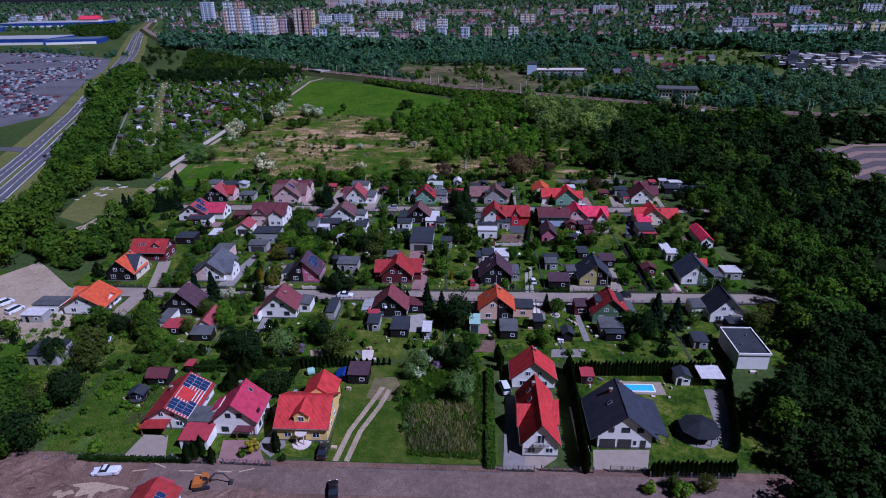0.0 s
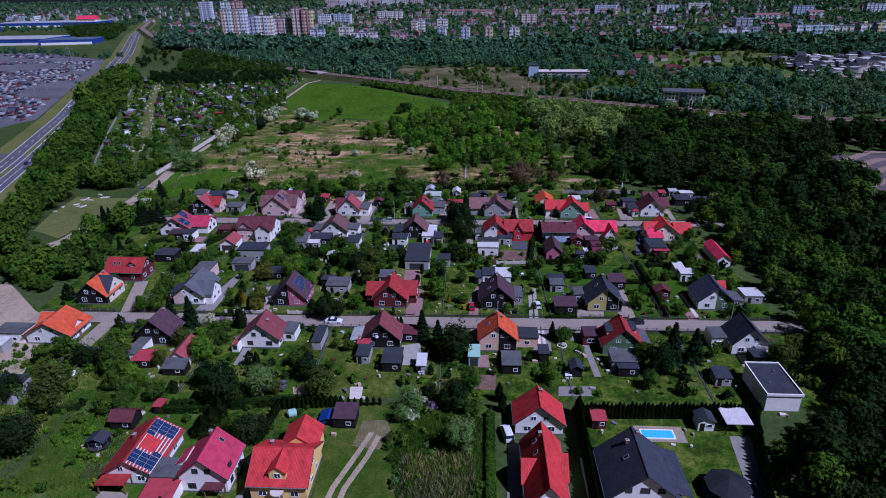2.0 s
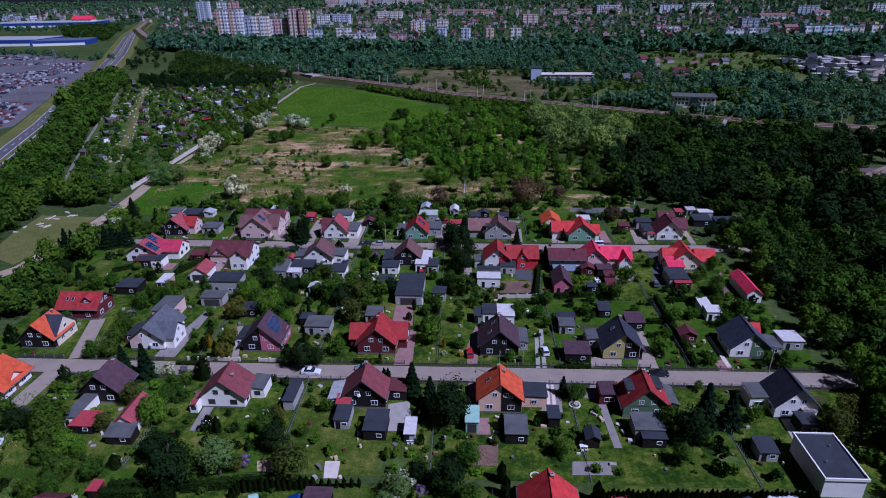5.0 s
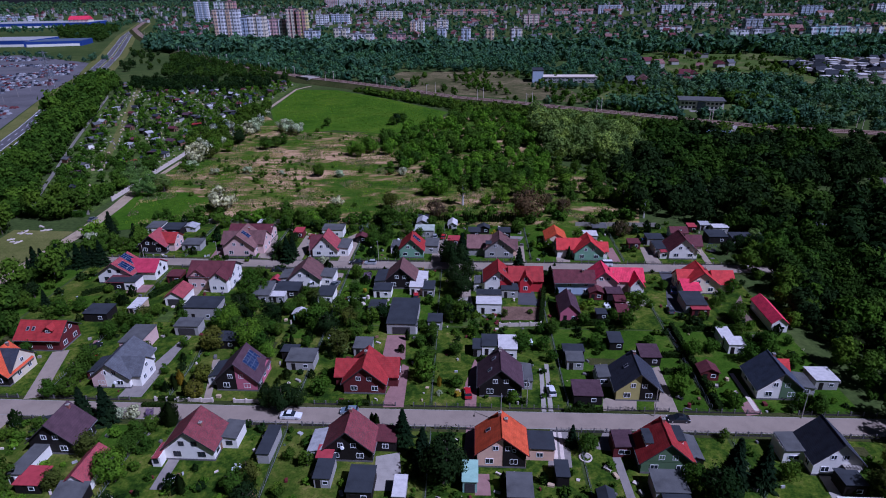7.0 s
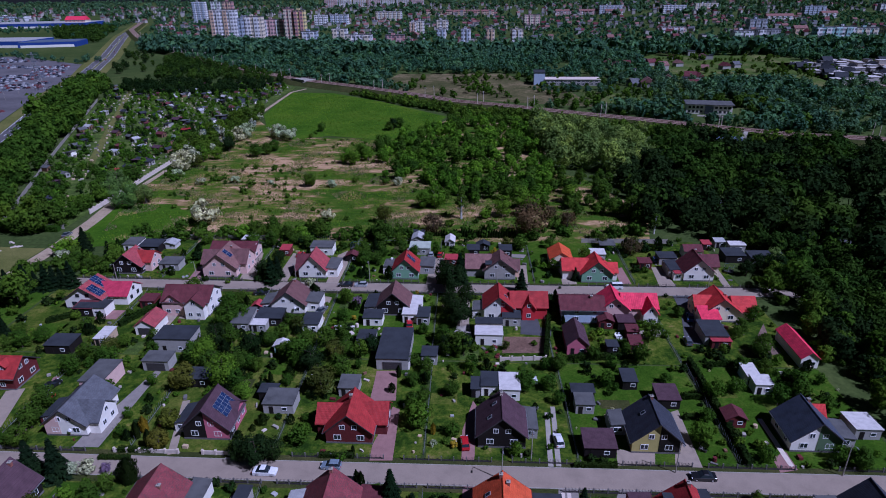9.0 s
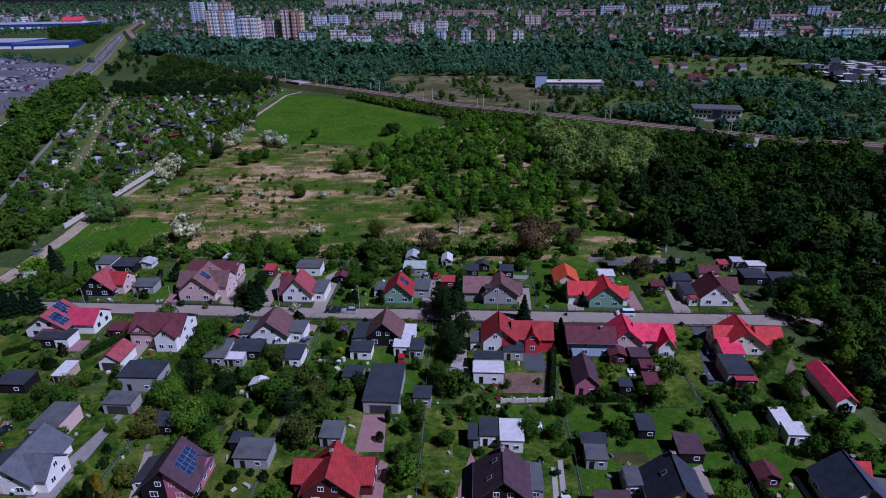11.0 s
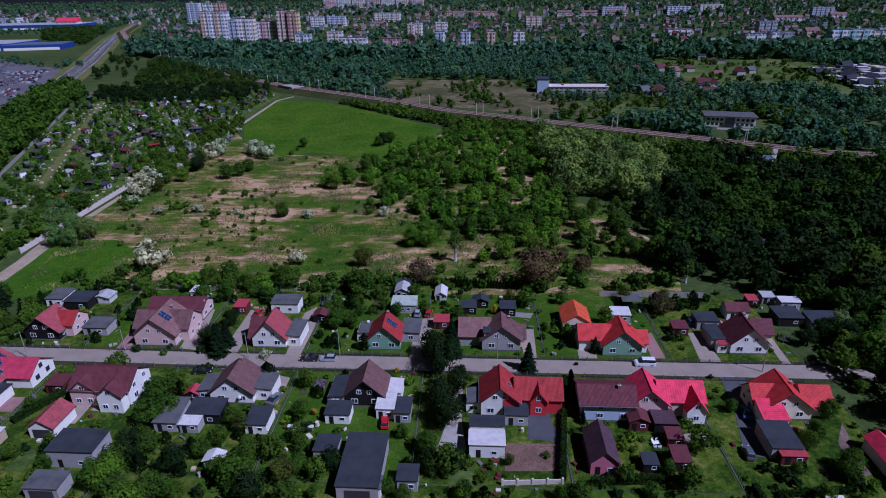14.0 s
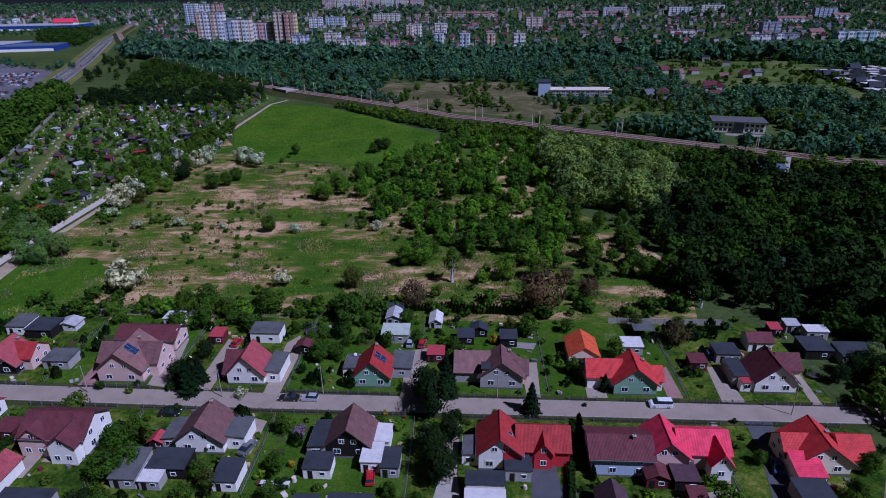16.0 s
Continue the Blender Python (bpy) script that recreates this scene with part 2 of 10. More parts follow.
L_BROWN = leafy("leaf_copper", (0.150, 0.098, 0.050))
L_CONI = leafy("needle_dark", (0.013, 0.027, 0.010), glow=0.1)
L_THUJA = leafy("needle_thuja", (0.022, 0.038, 0.008), glow=0.12)
L_WHITE = leafy("blossom_white", (0.56, 0.57, 0.43), bright=1.5, sway=0.72)
L_LILAC = leafy("blossom_lilac", (0.24, 0.16, 0.30))
L_HEDGE = leafy("leaf_hedge", (0.024, 0.044, 0.007), glow=0.15)
STRAW = leafy("dry_reed", (0.46, 0.335, 0.18), glow=0.3)
RUBBER = plain("tyre", (0.02, 0.02, 0.02), 0.85, 0.2)

# ---- mesh tools ----
TILT = -1.6       # the estate's grid, degrees


class Mesh:
    """Collects corners and faces of one mesh."""

    def __init__(self):
        self.v, self.f = [], []

    def add(self, pts, faces, m=None):
        k = len(self.v)
        self.v += [tuple(m @ Vector(p)) for p in pts] if m else [tuple(p) for p in pts]
        self.f += [[i + k for i in q] for q in faces]
        return self

    def box(self, x0, x1, y0, y1, z0, z1, m=None):
        p = [(x, y, z) for z in (z0, z1) for x, y in ((x0, y0), (x1, y0), (x1, y1), (x0, y1))]
        return self.add(p, [(3, 2, 1, 0), (4, 5, 6, 7), (0, 1, 5, 4), (1, 2, 6, 5), (2, 3, 7, 6), (3, 0, 4, 7)], m)

    def prism(self, prof, y0, y1, m=None):
        """A profile of (x, z), counter-clockwise seen from -y, drawn out along y."""
        n = len(prof)
        p = [(x, y0, z) for x, z in prof] + [(x, y1, z) for x, z in prof]
        fs = [list(range(n)), list(range(2 * n - 1, n - 1, -1))]
        fs += [(i, i + n, (i + 1) % n + n, (i + 1) % n) for i in range(n)]
        return self.add(p, fs, m)

    def tube(self, a, b, r0, r1, n=7, cap=True):
        a, b = Vector(a), Vector(b)
        q = (b - a).to_track_quat("Z", "Y")
        k = len(self.v)
        for c, r in ((a, r0), (b, r1)):
            self.v += [tuple(c + q @ Vector((r * math.cos(6.2832 * i / n), r * math.sin(6.2832 * i / n), 0))) for i in range(n)]
        self.f += [[k + i, k + (i + 1) % n, k + n + (i + 1) % n, k + n + i] for i in range(n)]
        if cap:
            self.f += [[k + n + i for i in range(n)], [k + n - 1 - i for i in range(n)]]
        return self

    def data(self, name, *mats):
        me = bpy.data.meshes.new(name)
        me.from_pydata(self.v, [], self.f)
        for m in mats:
            me.materials.append(m)
        return me


def part(name, mesh, material, parent=None, label="", at=None):
    """One mesh object under a thing or a part."""
    me = mesh.data(name, material) if isinstance(mesh, Mesh) else mesh
    ob = new(name, me)
    if parent is not None:
        ob.parent = parent
    if at is not None:
        ob.matrix_basis = at
    if label:
        ob["label"] = label
    return ob


def thing(name, x, y, rot=TILT, z=0.0, label="", category="", group="", kind=""):
    ob = new(name)
    ob.empty_display_size = 0.3
    ob.matrix_basis = pose(x, y, z, 0, 0, rot)
    return tagged(ob, label, category, group, kind)


def sheet(name, pts, z, material, label="", category="", thick=0.04, kind="structure"):
    """A flat piece of ground cover with a small edge."""
    area = sum(pts[i - 1][0] * p[1] - p[0] * pts[i - 1][1] for i, p in enumerate(pts))
    if area < 0:
        pts = pts[::-1]
    n = len(pts)
    m = Mesh()
    m.add([(x, y, z) for x, y in pts] + [(x, y, z - thick - 0.3) for x, y in pts],
          [list(range(n))] + [(i, i + n, (i + 1) % n + n, (i + 1) % n) for i in range(n)])
    return tagged(part(name, m, material), label, category, kind=kind)


def ribbon(name, line, width, z, material, label="", category="road", kind="structure"):
    """A strip along a line of (x, y)."""
    m = Mesh()
    ps = [Vector(p) for p in line]
    for i, p in enumerate(ps):
        d = (ps[min(i + 1, len(ps) - 1)] - ps[max(i - 1, 0)]).normalized()
        s = Vector((-d.y, d.x)) * width / 2
        for q, zz in ((p + s, z - 0.4), (p + s, z), (p - s, z), (p - s, z - 0.4)):
            m.v.append((q.x, q.y, zz))
    for i in range(len(ps) - 1):
        a, b = 4 * i, 4 * i + 4
        m.f += [[a, b, b + 1, a + 1][::-1], [a + 1, b + 1, b + 2, a + 2][::-1], [a + 2, b + 2, b + 3, a + 3][::-1]]
    return tagged(part(name, m, material), label, category, kind=kind)


def grid_y(x, y):
    """The estate's own y line at x, so that rows keep to the grid."""
    return y + x * math.tan(radians(TILT))


cache = {}


def shared(key, make):
    if key not in cache:
        cache[key] = make()
    return cache[key]


# ---- windows, doors ----
def window_mesh(w, h):
    """A closed frame, one piece."""
    b = 0.09
    m = Mesh()
    ring = [(-w / 2, 0), (w / 2, 0), (w / 2, h), (-w / 2, h)]
    inner = [(-w / 2 + b, b), (w / 2 - b, b), (w / 2 - b, h - b), (-w / 2 + b, h - b)]
    m.v = [(x, y, z) for y in (-0.05, 0.06) for r in (ring, inner) for x, z in r]
    for i in range(4):
        j = (i + 1) % 4
        m.f += [[i, j, 4 + j, 4 + i], [8 + i, 12 + i, 12 + j, 8 + j], [i, 8 + i, 8 + j, j], [4 + i, 4 + j, 12 + j, 12 + i]]
    return m


def window(parent, at, w=1.3, h=1.2, frame_m=None, bars=1):
    frame_m = frame_m or TRIM_W
    k = (round(w, 2), round(h, 2), frame_m.name, bars)
    fr = shared(("win",) + k, lambda: (window_mesh(w, h).box(-0.04, 0.04, -0.045, 0.05, 0.09, h - 0.09) if bars else window_mesh(w, h)).data("window", frame_m))
    gl = shared(("pane",) + k, lambda: Mesh().box(-w / 2 + 0.07, w / 2 - 0.07, -0.012, 0.03, 0.07, h - 0.07).data("pane", GLASS))
    o = part("window", fr, None, parent, at=at)
    part("pane", gl, None, o)
    return o


def door(parent, at, w=1.0, h=2.05, material=None):
    material = material or WOOD
    o = part("door", shared(("door", w, h, material.name), lambda: Mesh().box(-w / 2, w / 2, -0.03, 0.03, 0, h).data("door", material)), None, parent, at=at)
    return o


def garage_door(parent, at, w=2.6, h=2.2, material=None):
    material = material or TRIM_D
    prof = [(0.02, 0), (-0.05, 0)]
    for i in range(1, 5):
        prof += [(-0.05, h * i / 5 - 0.02), (-0.02, h * i / 5), (-0.05, h * i / 5 + 0.02)]
    prof += [(-0.05, h), (0.02, h)]
    m = Mesh().prism([(-y, z) for y, z in prof], -w / 2, w / 2, pose(0, 0, 0, 0, 0, -90))
    return part("garage_door", m, material, parent, at=at)


def side_at(w, d, side, u, z):
    """A place on an outer wall: f front, b back, l left, r right."""
    return {"f": pose(u, -0.02, z), "b": pose(u, d + 0.02, z, 0, 0, 180), "r": pose(w / 2 + 0.02, u, z, 0, 0, 90), "l": pose(-w / 2 - 0.02, u, z, 0, 0, -90)}[side]


def chimney(parent, x, y, top, h=1.6, material=None, s=0.55):
    c = part("chimney", Mesh().box(x - s / 2, x + s / 2, y - s / 2, y + s / 2, top - h, top), material or BRICK, parent)
    part("cap", Mesh().box(x - s / 2 - 0.08, x + s / 2 + 0.08, y - s / 2 - 0.08, y + s / 2 + 0.08, top + 0.002, top + 0.10), CONC, c)
    part("flue", Mesh().tube((x, y, top + 0.1), (x, y, top + 0.4), 0.11, 0.10), ZINC, c)


class House:
    """A gabled house. Local x runs along the front, y into the depth, origin at the middle of the front wall's foot."""

    def __init__(self, label, x, y, w, d, eave, ridge, wall, roof, rot=TILT, over=0.55, sideover=0.5, windows=True,
                 trim=None, frame_m=None, upper=None, plinth=True, name="house", up=True):
        self.w, self.d, self.eave, self.ridge = w, d, eave, ridge
        self.ov = over
        self.slope = (ridge - eave) / (w / 2)
        self.o = thing(name, x, y, rot, 0, label, "house")
        self.fm = frame_m or TRIM_W
        o = self.o
        m = Mesh().prism([(-w / 2, 0), (w / 2, 0), (w / 2, eave), (0, ridge), (-w / 2, eave)], 0, d)
        part("wall", m, wall, o)
        t, xe = 0.2, w / 2 + sideover
        ze = eave - sideover * self.slope + 0.02
        r0 = ridge + 0.02
        self.top = r0 + t
        prof = [(-xe, ze), (0, r0), (xe, ze), (xe, ze + t), (0, r0 + t), (-xe, ze + t)]
        rf = Mesh()
        n = 6
        p = [(a, -over, b) for a, b in prof] + [(a, d + over, b) for a, b in prof]
        rf.add(p, [(0, 1, 4, 5), (1, 2, 3, 4), (6, 11, 10, 7), (7, 10, 9, 8)] + [(i, (i + 1) % n, (i + 1) % n + n, i + n)[::-1] for i in range(n)])
        self.roof = part("roof", rf, roof, o)
        part("ridge_cap", Mesh().prism([(-0.17, r0 + t - 0.10), (0.17, r0 + t - 0.10), (0.07, r0 + t + 0.05), (-0.07, r0 + t + 0.05)], -over - 0.02, d + over + 0.02), roof, self.roof)
        tr = trim or TRIM_D
        for s in (-1, 1):
            part("gutter", Mesh().box(min(s * xe, s * (xe + 0.12)), max(s * xe, s * (xe + 0.12)), -over, d + over, ze - 0.02, ze + 0.10), ZINC if trim is None else tr, self.roof)
            for yy in (-over - 0.03, d + over):
                a = [(0, r0 - 0.04), (s * xe, ze - 0.04), (s * xe, ze + t + 0.02), (0, r0 + t + 0.02)]
                if s > 0:
                    a = a[::-1]
                part("verge_board", Mesh().prism(a, yy, yy + 0.03), tr, self.roof)
        if plinth:
            part("plinth", Mesh().box(-w / 2 - 0.04, w / 2 + 0.04, -0.04, d + 0.04, 0, 0.45), PLINTH, o)
        if upper:
            self.clad(upper, -w / 2, w / 2, eave + 0.05)
        if windows:
            q = w / 4
            self.wins("f", [(-q, 1.0, 1.5, 1.25), (q, 1.0, 1.5, 1.25)])
            if up:
                self.wins("f", [(-w * 0.13, eave + 0.5, 1.1, 1.1), (w * 0.13, eave + 0.5, 1.1, 1.1)])
            for s in "lr":
                self.wins(s, [(d * 0.25, 1.0, 1.2, 1.2), (d * 0.72, 1.0, 1.4, 1.2)])
            door(o, side_at(w, d, "r", d * 0.48, 0.1))

    def wins(self, side, rows):
        for u, z, ww, hh in rows:
            window(self.o, side_at(self.w, self.d, side, u, z), ww, hh, self.fm, 1 if ww > 0.9 else 0)
        return self

    def clad(self, material, x0, x1, z0, side="f"):
        """Facing on the gable between x0 and x1 above z0."""
        top = lambda x: self.ridge - abs(x) * self.slope - 0.01
        xs = [x0] + ([0.0] if x0 < 0 < x1 else []) + [x1]
        lo = [(x, z0) for x in (x0, x1)] if min(top(x0), top(x1)) > z0 + 0.05 else None
        if lo is None:
            a = max(x0, -(self.ridge - z0) / self.slope)
            b = min(x1, (self.ridge - z0) / self.slope)
            xs, lo = [a] + ([0.0] if a < 0 < b else []) + [b], [(a, z0), (b, z0)]
        up = [(x, max(top(x), z0 + 0.02)) for x in reversed(xs)]
        part("cladding", Mesh().prism(lo + up, -0.05, -0.004), material, self.o)
        return self

    def slope_at(self, side, y, k, lift=0.21):
        """A place on the roof: side -1 left or 1 right, y in the depth, k from eave 0 to ridge 1; local x runs down the slope's level line."""
        x = side * (self.w / 2) * (1 - k)
        z = self.eave + (self.ridge - self.eave) * k + lift / math.cos(math.atan(self.slope)) + 0.02
        ang = math.degrees(math.atan(self.slope))
        return pose(x, y, z, 0, 0, 0) @ pose(0, 0, 0, 0, 0, 90 * side) @ pose(0, 0, 0, ang, 0, 0)

    def solar(self, side, y0, k0, nx, nz, pw=1.0, ph=1.62):
        base = self.slope_at(side, y0, k0)
        for i in range(nx):
            for j in range(nz):
                at = base @ pose(i * (pw + 0.03), j * (ph + 0.03), 0.07)
                o = part("solar_panel", shared(("pv", pw, ph), lambda: Mesh().box(0, pw, 0, ph, -0.03, 0.02).data("solar_panel", ALU)), None, self.roof, "dark blue solar panel", at)
                part("cell_field", shared(("pvc", pw, ph), lambda: solar_cells(pw, ph).data("cell_field", PANEL)), None, o)
        return self

    def skylight(self, side, y, k, w=0.8, h=1.15):
        at = self.slope_at(side, y, k)
        o = part("skylight", shared(("sky", w, h), lambda: window_mesh(w, h).data("skylight", ALU)), None, self.roof, at=at @ pose(0, 0, 0.02, -90))
        part("pane", shared(("skyp", w, h), lambda: Mesh().box(-w / 2 + 0.07, w / 2 - 0.07, -0.035, 0.03, 0.07, h - 0.07).data("pane", GLASS)), None, o)
        return self

    def chimney(self, x, y, over=0.7, material=None):
        y = min(y, self.d - 0.7)
        top = self.ridge - abs(x) * self.slope + 0.2 + over
        chimney(self.o, x, y, top, over + 1.0, material)
        return self

    def dish(self, x, y, z):
        m = Mesh()
        m.tube((x, y, z), (x, y - 0.12, z + 0.03), 0.42, 0.3, 12).tube((x, y, z), (x, y + 0.3, z - 0.1), 0.03, 0.03, 5)
        part("satellite_dish", m, TRIM_W, self.o)
        return self

    def dormer(self, side, y, w, h, k=0.15, wall=None, roof=None, flat=False):
        """A dormer that stands out of the slope."""
        x1 = side * (self.w / 2) * (1 - k)
        z0 = self.eave + (self.ridge - self.eave) * k
        hr = 0.12 if flat else w * 0.42
        run = min((h + hr) / self.slope, abs(x1) - 0.05)
        m4 = Matrix.Translation((x1, y, z0 - 0.1)) @ pose(0, 0, 0, 0, 0, 90 * side)
        body = Mesh().prism([(-w / 2, 0), (w / 2, 0), (w / 2, h), (0, h + hr), (-w / 2, h)], 0, run, m4)
        d = part("dormer", body, wall or W_WHITE, self.o)
        e = w / 2 + 0.28
        ze = h - 0.28 * hr / (w / 2)
        part("dormer_roof", Mesh().prism([(-e, ze), (0, h + hr), (e, ze), (e, ze + 0.14), (0, h + hr + 0.14), (-e, ze + 0.14)], -0.3, run + 0.1, m4), roof or self.roof.data.materials[0], d)
        window(d, m4 @ pose(0, -0.02, h * 0.22 + 0.1), min(1.2, w * 0.6), h * 0.6, self.fm)
        return self

    def wing(self, x, y, w, d, eave, ridge, wall, roof, turn=90, over=0.4):
        """A cross wing, gable outwards; x, y: middle of its outer wall's foot; turn: 90 faces +x, -90 faces -x, 0 faces the front."""
        m4 = pose(x, y, 0, 0, 0, turn)
        wg = part("wing", Mesh().prism([(-w / 2, 0), (w / 2, 0), (w / 2, eave), (0, ridge), (-w / 2, eave)], 0, d), wall, self.o, at=m4)
        sl = (ridge - eave) / (w / 2)
        e, ze = w / 2 + 0.4, eave - 0.4 * sl + 0.02
        part("wing_roof", Mesh().prism([(-e, ze), (0, ridge + 0.02), (e, ze), (e, ze + 0.19), (0, ridge + 0.21), (-e, ze + 0.19)], -over, d + 0.2), roof, wg)
        for u in ((-w * 0.22, w * 0.22) if w > 4 else (0,)):
            window(wg, pose(u, -0.02, 1.0), 1.2, 1.2, self.fm)
        if ridge > 5:
            window(wg, pose(0, -0.02, eave + 0.2), 1.1, 1.1, self.fm)
        return self

    def lean(self, x0, x1, y0, y1, zl, zr, wall, roof, open_front=False):
        """A low addition with a single slope from height zl at x0 to zr at x1."""
        if wall:
            part("addition", Mesh().prism([(x0, 0), (x1, 0), (x1, zr), (x0, zl)], y0, y1), wall, self.o)
        else:
            for px_ in (x0 + 0.1, x1 - 0.1):
                for py_ in (y0 + 0.1, y1 - 0.1):
                    zz = zl + (zr - zl) * (px_ - x0) / (x1 - x0)
                    part("post", Mesh().box(px_ - 0.07, px_ + 0.07, py_ - 0.07, py_ + 0.07, 0, zz), WOOD, self.o)
        part("addition_roof", Mesh().prism([(x0 - 0.15, zl + 0.01), (x1 + 0.15, zr + 0.01), (x1 + 0.15, zr + 0.17), (x0 - 0.15, zl + 0.17)], y0 - 0.25, y1 + 0.2), roof, self.o)
        if wall and not open_front:
            window(self.o, pose((x0 + x1) / 2, y0 - 0.02, 0.9), min(1.3, (x1 - x0) * 0.5), 1.1, self.fm)
        return self

    def balcony(self, x, z, w=2.6, d=1.2, rail=None):
        b = part("balcony", Mesh().box(x - w / 2, x + w / 2, -d, 0, z - 0.16, z), CONC, self.o)
        m = Mesh().box(x - w / 2, x + w / 2, -d, -d + 0.05, z + 0.95, z + 1.02)
        for i in range(int(w / 0.25) + 1):
            xx = x - w / 2 + 0.02 + i * (w - 0.04) / int(w / 0.25)
            m.box(xx - 0.02, xx + 0.02, -d, -d + 0.04, z, z + 0.96)
        part("railing", m, rail or TRIM_D, b)
        return self


def solar_cells(pw, ph):
    return Mesh().box(0.03, pw - 0.03, 0.03, ph - 0.03, 0.015, 0.026)


def shed(label, x, y, w, d, h, roof_m, wall_m, kind="flat", h2=None, rot=TILT, name="shed", opening=None, open_sides=False):
    """An outbuilding; x, y: middle of its front foot. kind: flat, lean (h at the front, h2 at the back), gable or cross (ridge along the front)."""
    o = thing(name, x, y, rot, 0, label, name.replace("_", " "))
    h2 = h2 or h
    if kind == "gable":
        prof = [(-w / 2, 0), (w / 2, 0), (w / 2, h), (0, h2), (-w / 2, h)]
        part("wall", Mesh().prism(prof, 0, d), wall_m, o)
        s = (h2 - h) / (w / 2)
        e, ze = w / 2 + 0.3, h - 0.3 * s + 0.01
        part("roof", Mesh().prism([(-e, ze), (0, h2 + 0.01), (e, ze), (e, ze + 0.13), (0, h2 + 0.14), (-e, ze + 0.13)], -0.35, d + 0.35), roof_m, o)
    elif kind == "cross":
        m4 = pose(w / 2, d / 2, 0, 0, 0, 90)
        prof = [(-d / 2, 0), (d / 2, 0), (d / 2, h), (0, h2), (-d / 2, h)]
        part("wall", Mesh().prism(prof, 0, w, m4), wall_m, o)
        s = (h2 - h) / (d / 2)
        e, ze = d / 2 + 0.3, h - 0.3 * s + 0.01
        part("roof", Mesh().prism([(-e, ze), (0, h2 + 0.01), (e, ze), (e, ze + 0.13), (0, h2 + 0.14), (-e, ze + 0.13)], -0.35, w + 0.35), roof_m, o, at=m4)
    else:
        m4 = pose(0, 0, 0, 0, 0, 90)
        if open_sides:
            for px_ in (-w / 2 + 0.12, w / 2 - 0.12):
                for py_ in (0.12, d - 0.12):
                    zz = h + (h2 - h) * py_ / d
                    part("post", Mesh().box(px_ - 0.07, px_ + 0.07, py_ - 0.07, py_ + 0.07, 0, zz), WOOD_D, o)
        else:
            part("wall", Mesh().add([(-w / 2, 0, 0), (w / 2, 0, 0), (w / 2, d, 0), (-w / 2, d, 0), (-w / 2, 0, h), (w / 2, 0, h), (w / 2, d, h2), (-w / 2, d, h2)],
                                    [(3, 2, 1, 0), (4, 5, 6, 7), (0, 1, 5, 4), (1, 2, 6, 5), (2, 3, 7, 6), (3, 0, 4, 7)]), wall_m, o)
        e = 0.2
        g = e * (h2 - h) / d
        pts = [(-w / 2 - e, -e, h + 0.01 - g), (w / 2 + e, -e, h + 0.01 - g), (w / 2 + e, d + e, h2 + 0.01 + g), (-w / 2 - e, d + e, h2 + 0.01 + g)]
        part("roof", Mesh().add(pts + [(a, b, c + 0.14) for a, b, c in pts], [(3, 2, 1, 0), (4, 5, 6, 7), (0, 1, 5, 4), (1, 2, 6, 5), (2, 3, 7, 6), (3, 0, 4, 7)]), roof_m, o)
    if not open_sides:
        if opening == "garage":
            garage_door(o, pose(0, -0.02, 0.02), min(w * 0.7, 4.6), min(2.2, h - 0.25))
        elif opening == "none":
            pass
        else:
            door(o, pose(-w * 0.24, -0.02, 0.02), 0.9, min(1.95, h - 0.2), WOOD_D)
            if w > 2.6:
                window(o, pose(w * 0.2, -0.02, 0.9), min(1.1, w * 0.35), min(0.9, h - 1.15), bars=0)
    return o

# ---- plants ----
def quads(name, P, A, B, material):
    """A mesh of loose leaves: centres P, half axes A and B."""
    n = len(P)
    co = np.empty((n, 3, 3), np.float32)
    co[:, 0], co[:, 1], co[:, 2] = P - A * 1.15 - B * 0.8, P + A * 1.1 - B * 0.7, P + A * 0.1 + B * 1.3
    me = bpy.data.meshes.new(name)
    me.vertices.add(3 * n)
    me.vertices.foreach_set("co", co.ravel())
    me.loops.add(3 * n)
    me.loops.foreach_set("vertex_index", np.arange(3 * n, dtype=np.int32))
    me.polygons.add(n)
    me.polygons.foreach_set("loop_start", np.arange(0, 3 * n, 3, dtype=np.int32))
    me.update(calc_edges=True)
    if material:
        me.materials.append(material)
    return me


def unit(rng, n):
    v = rng.normal(size=(n, 3))
    return v / np.linalg.norm(v, axis=1)[:, None]


def leaves_on(rng, centres, radii, per, size, squash=0.85, heart=None):
    """Leaves over clumps, thicker towards the outside, facing roughly outwards."""
    k = len(centres)
    N = unit(rng, k * per)
    C = np.repeat(centres, per, 0)
    R = np.repeat(radii, per)[:, None]
    P = C + N * R * rng.uniform(0.72, 1.06, (k * per, 1)) * np.array([1, 1, squash])
    nn = N * 0.8 + rng.normal(size=N.shape) * 0.26
    if heart is not None:
        out = P - heart
        nn += 0.6 * out / (np.linalg.norm(out, axis=1)[:, None] + 1e-6)
    nn /= np.linalg.norm(nn, axis=1)[:, None]
    A = np.cross(nn, unit(rng, len(nn)))
    A /= np.linalg.norm(A, axis=1)[:, None] + 1e-6
    B = np.cross(nn, A)
    s = size * rng.uniform(0.55, 1.25, (len(nn), 1))
    return P, A * s, B * s * 0.8


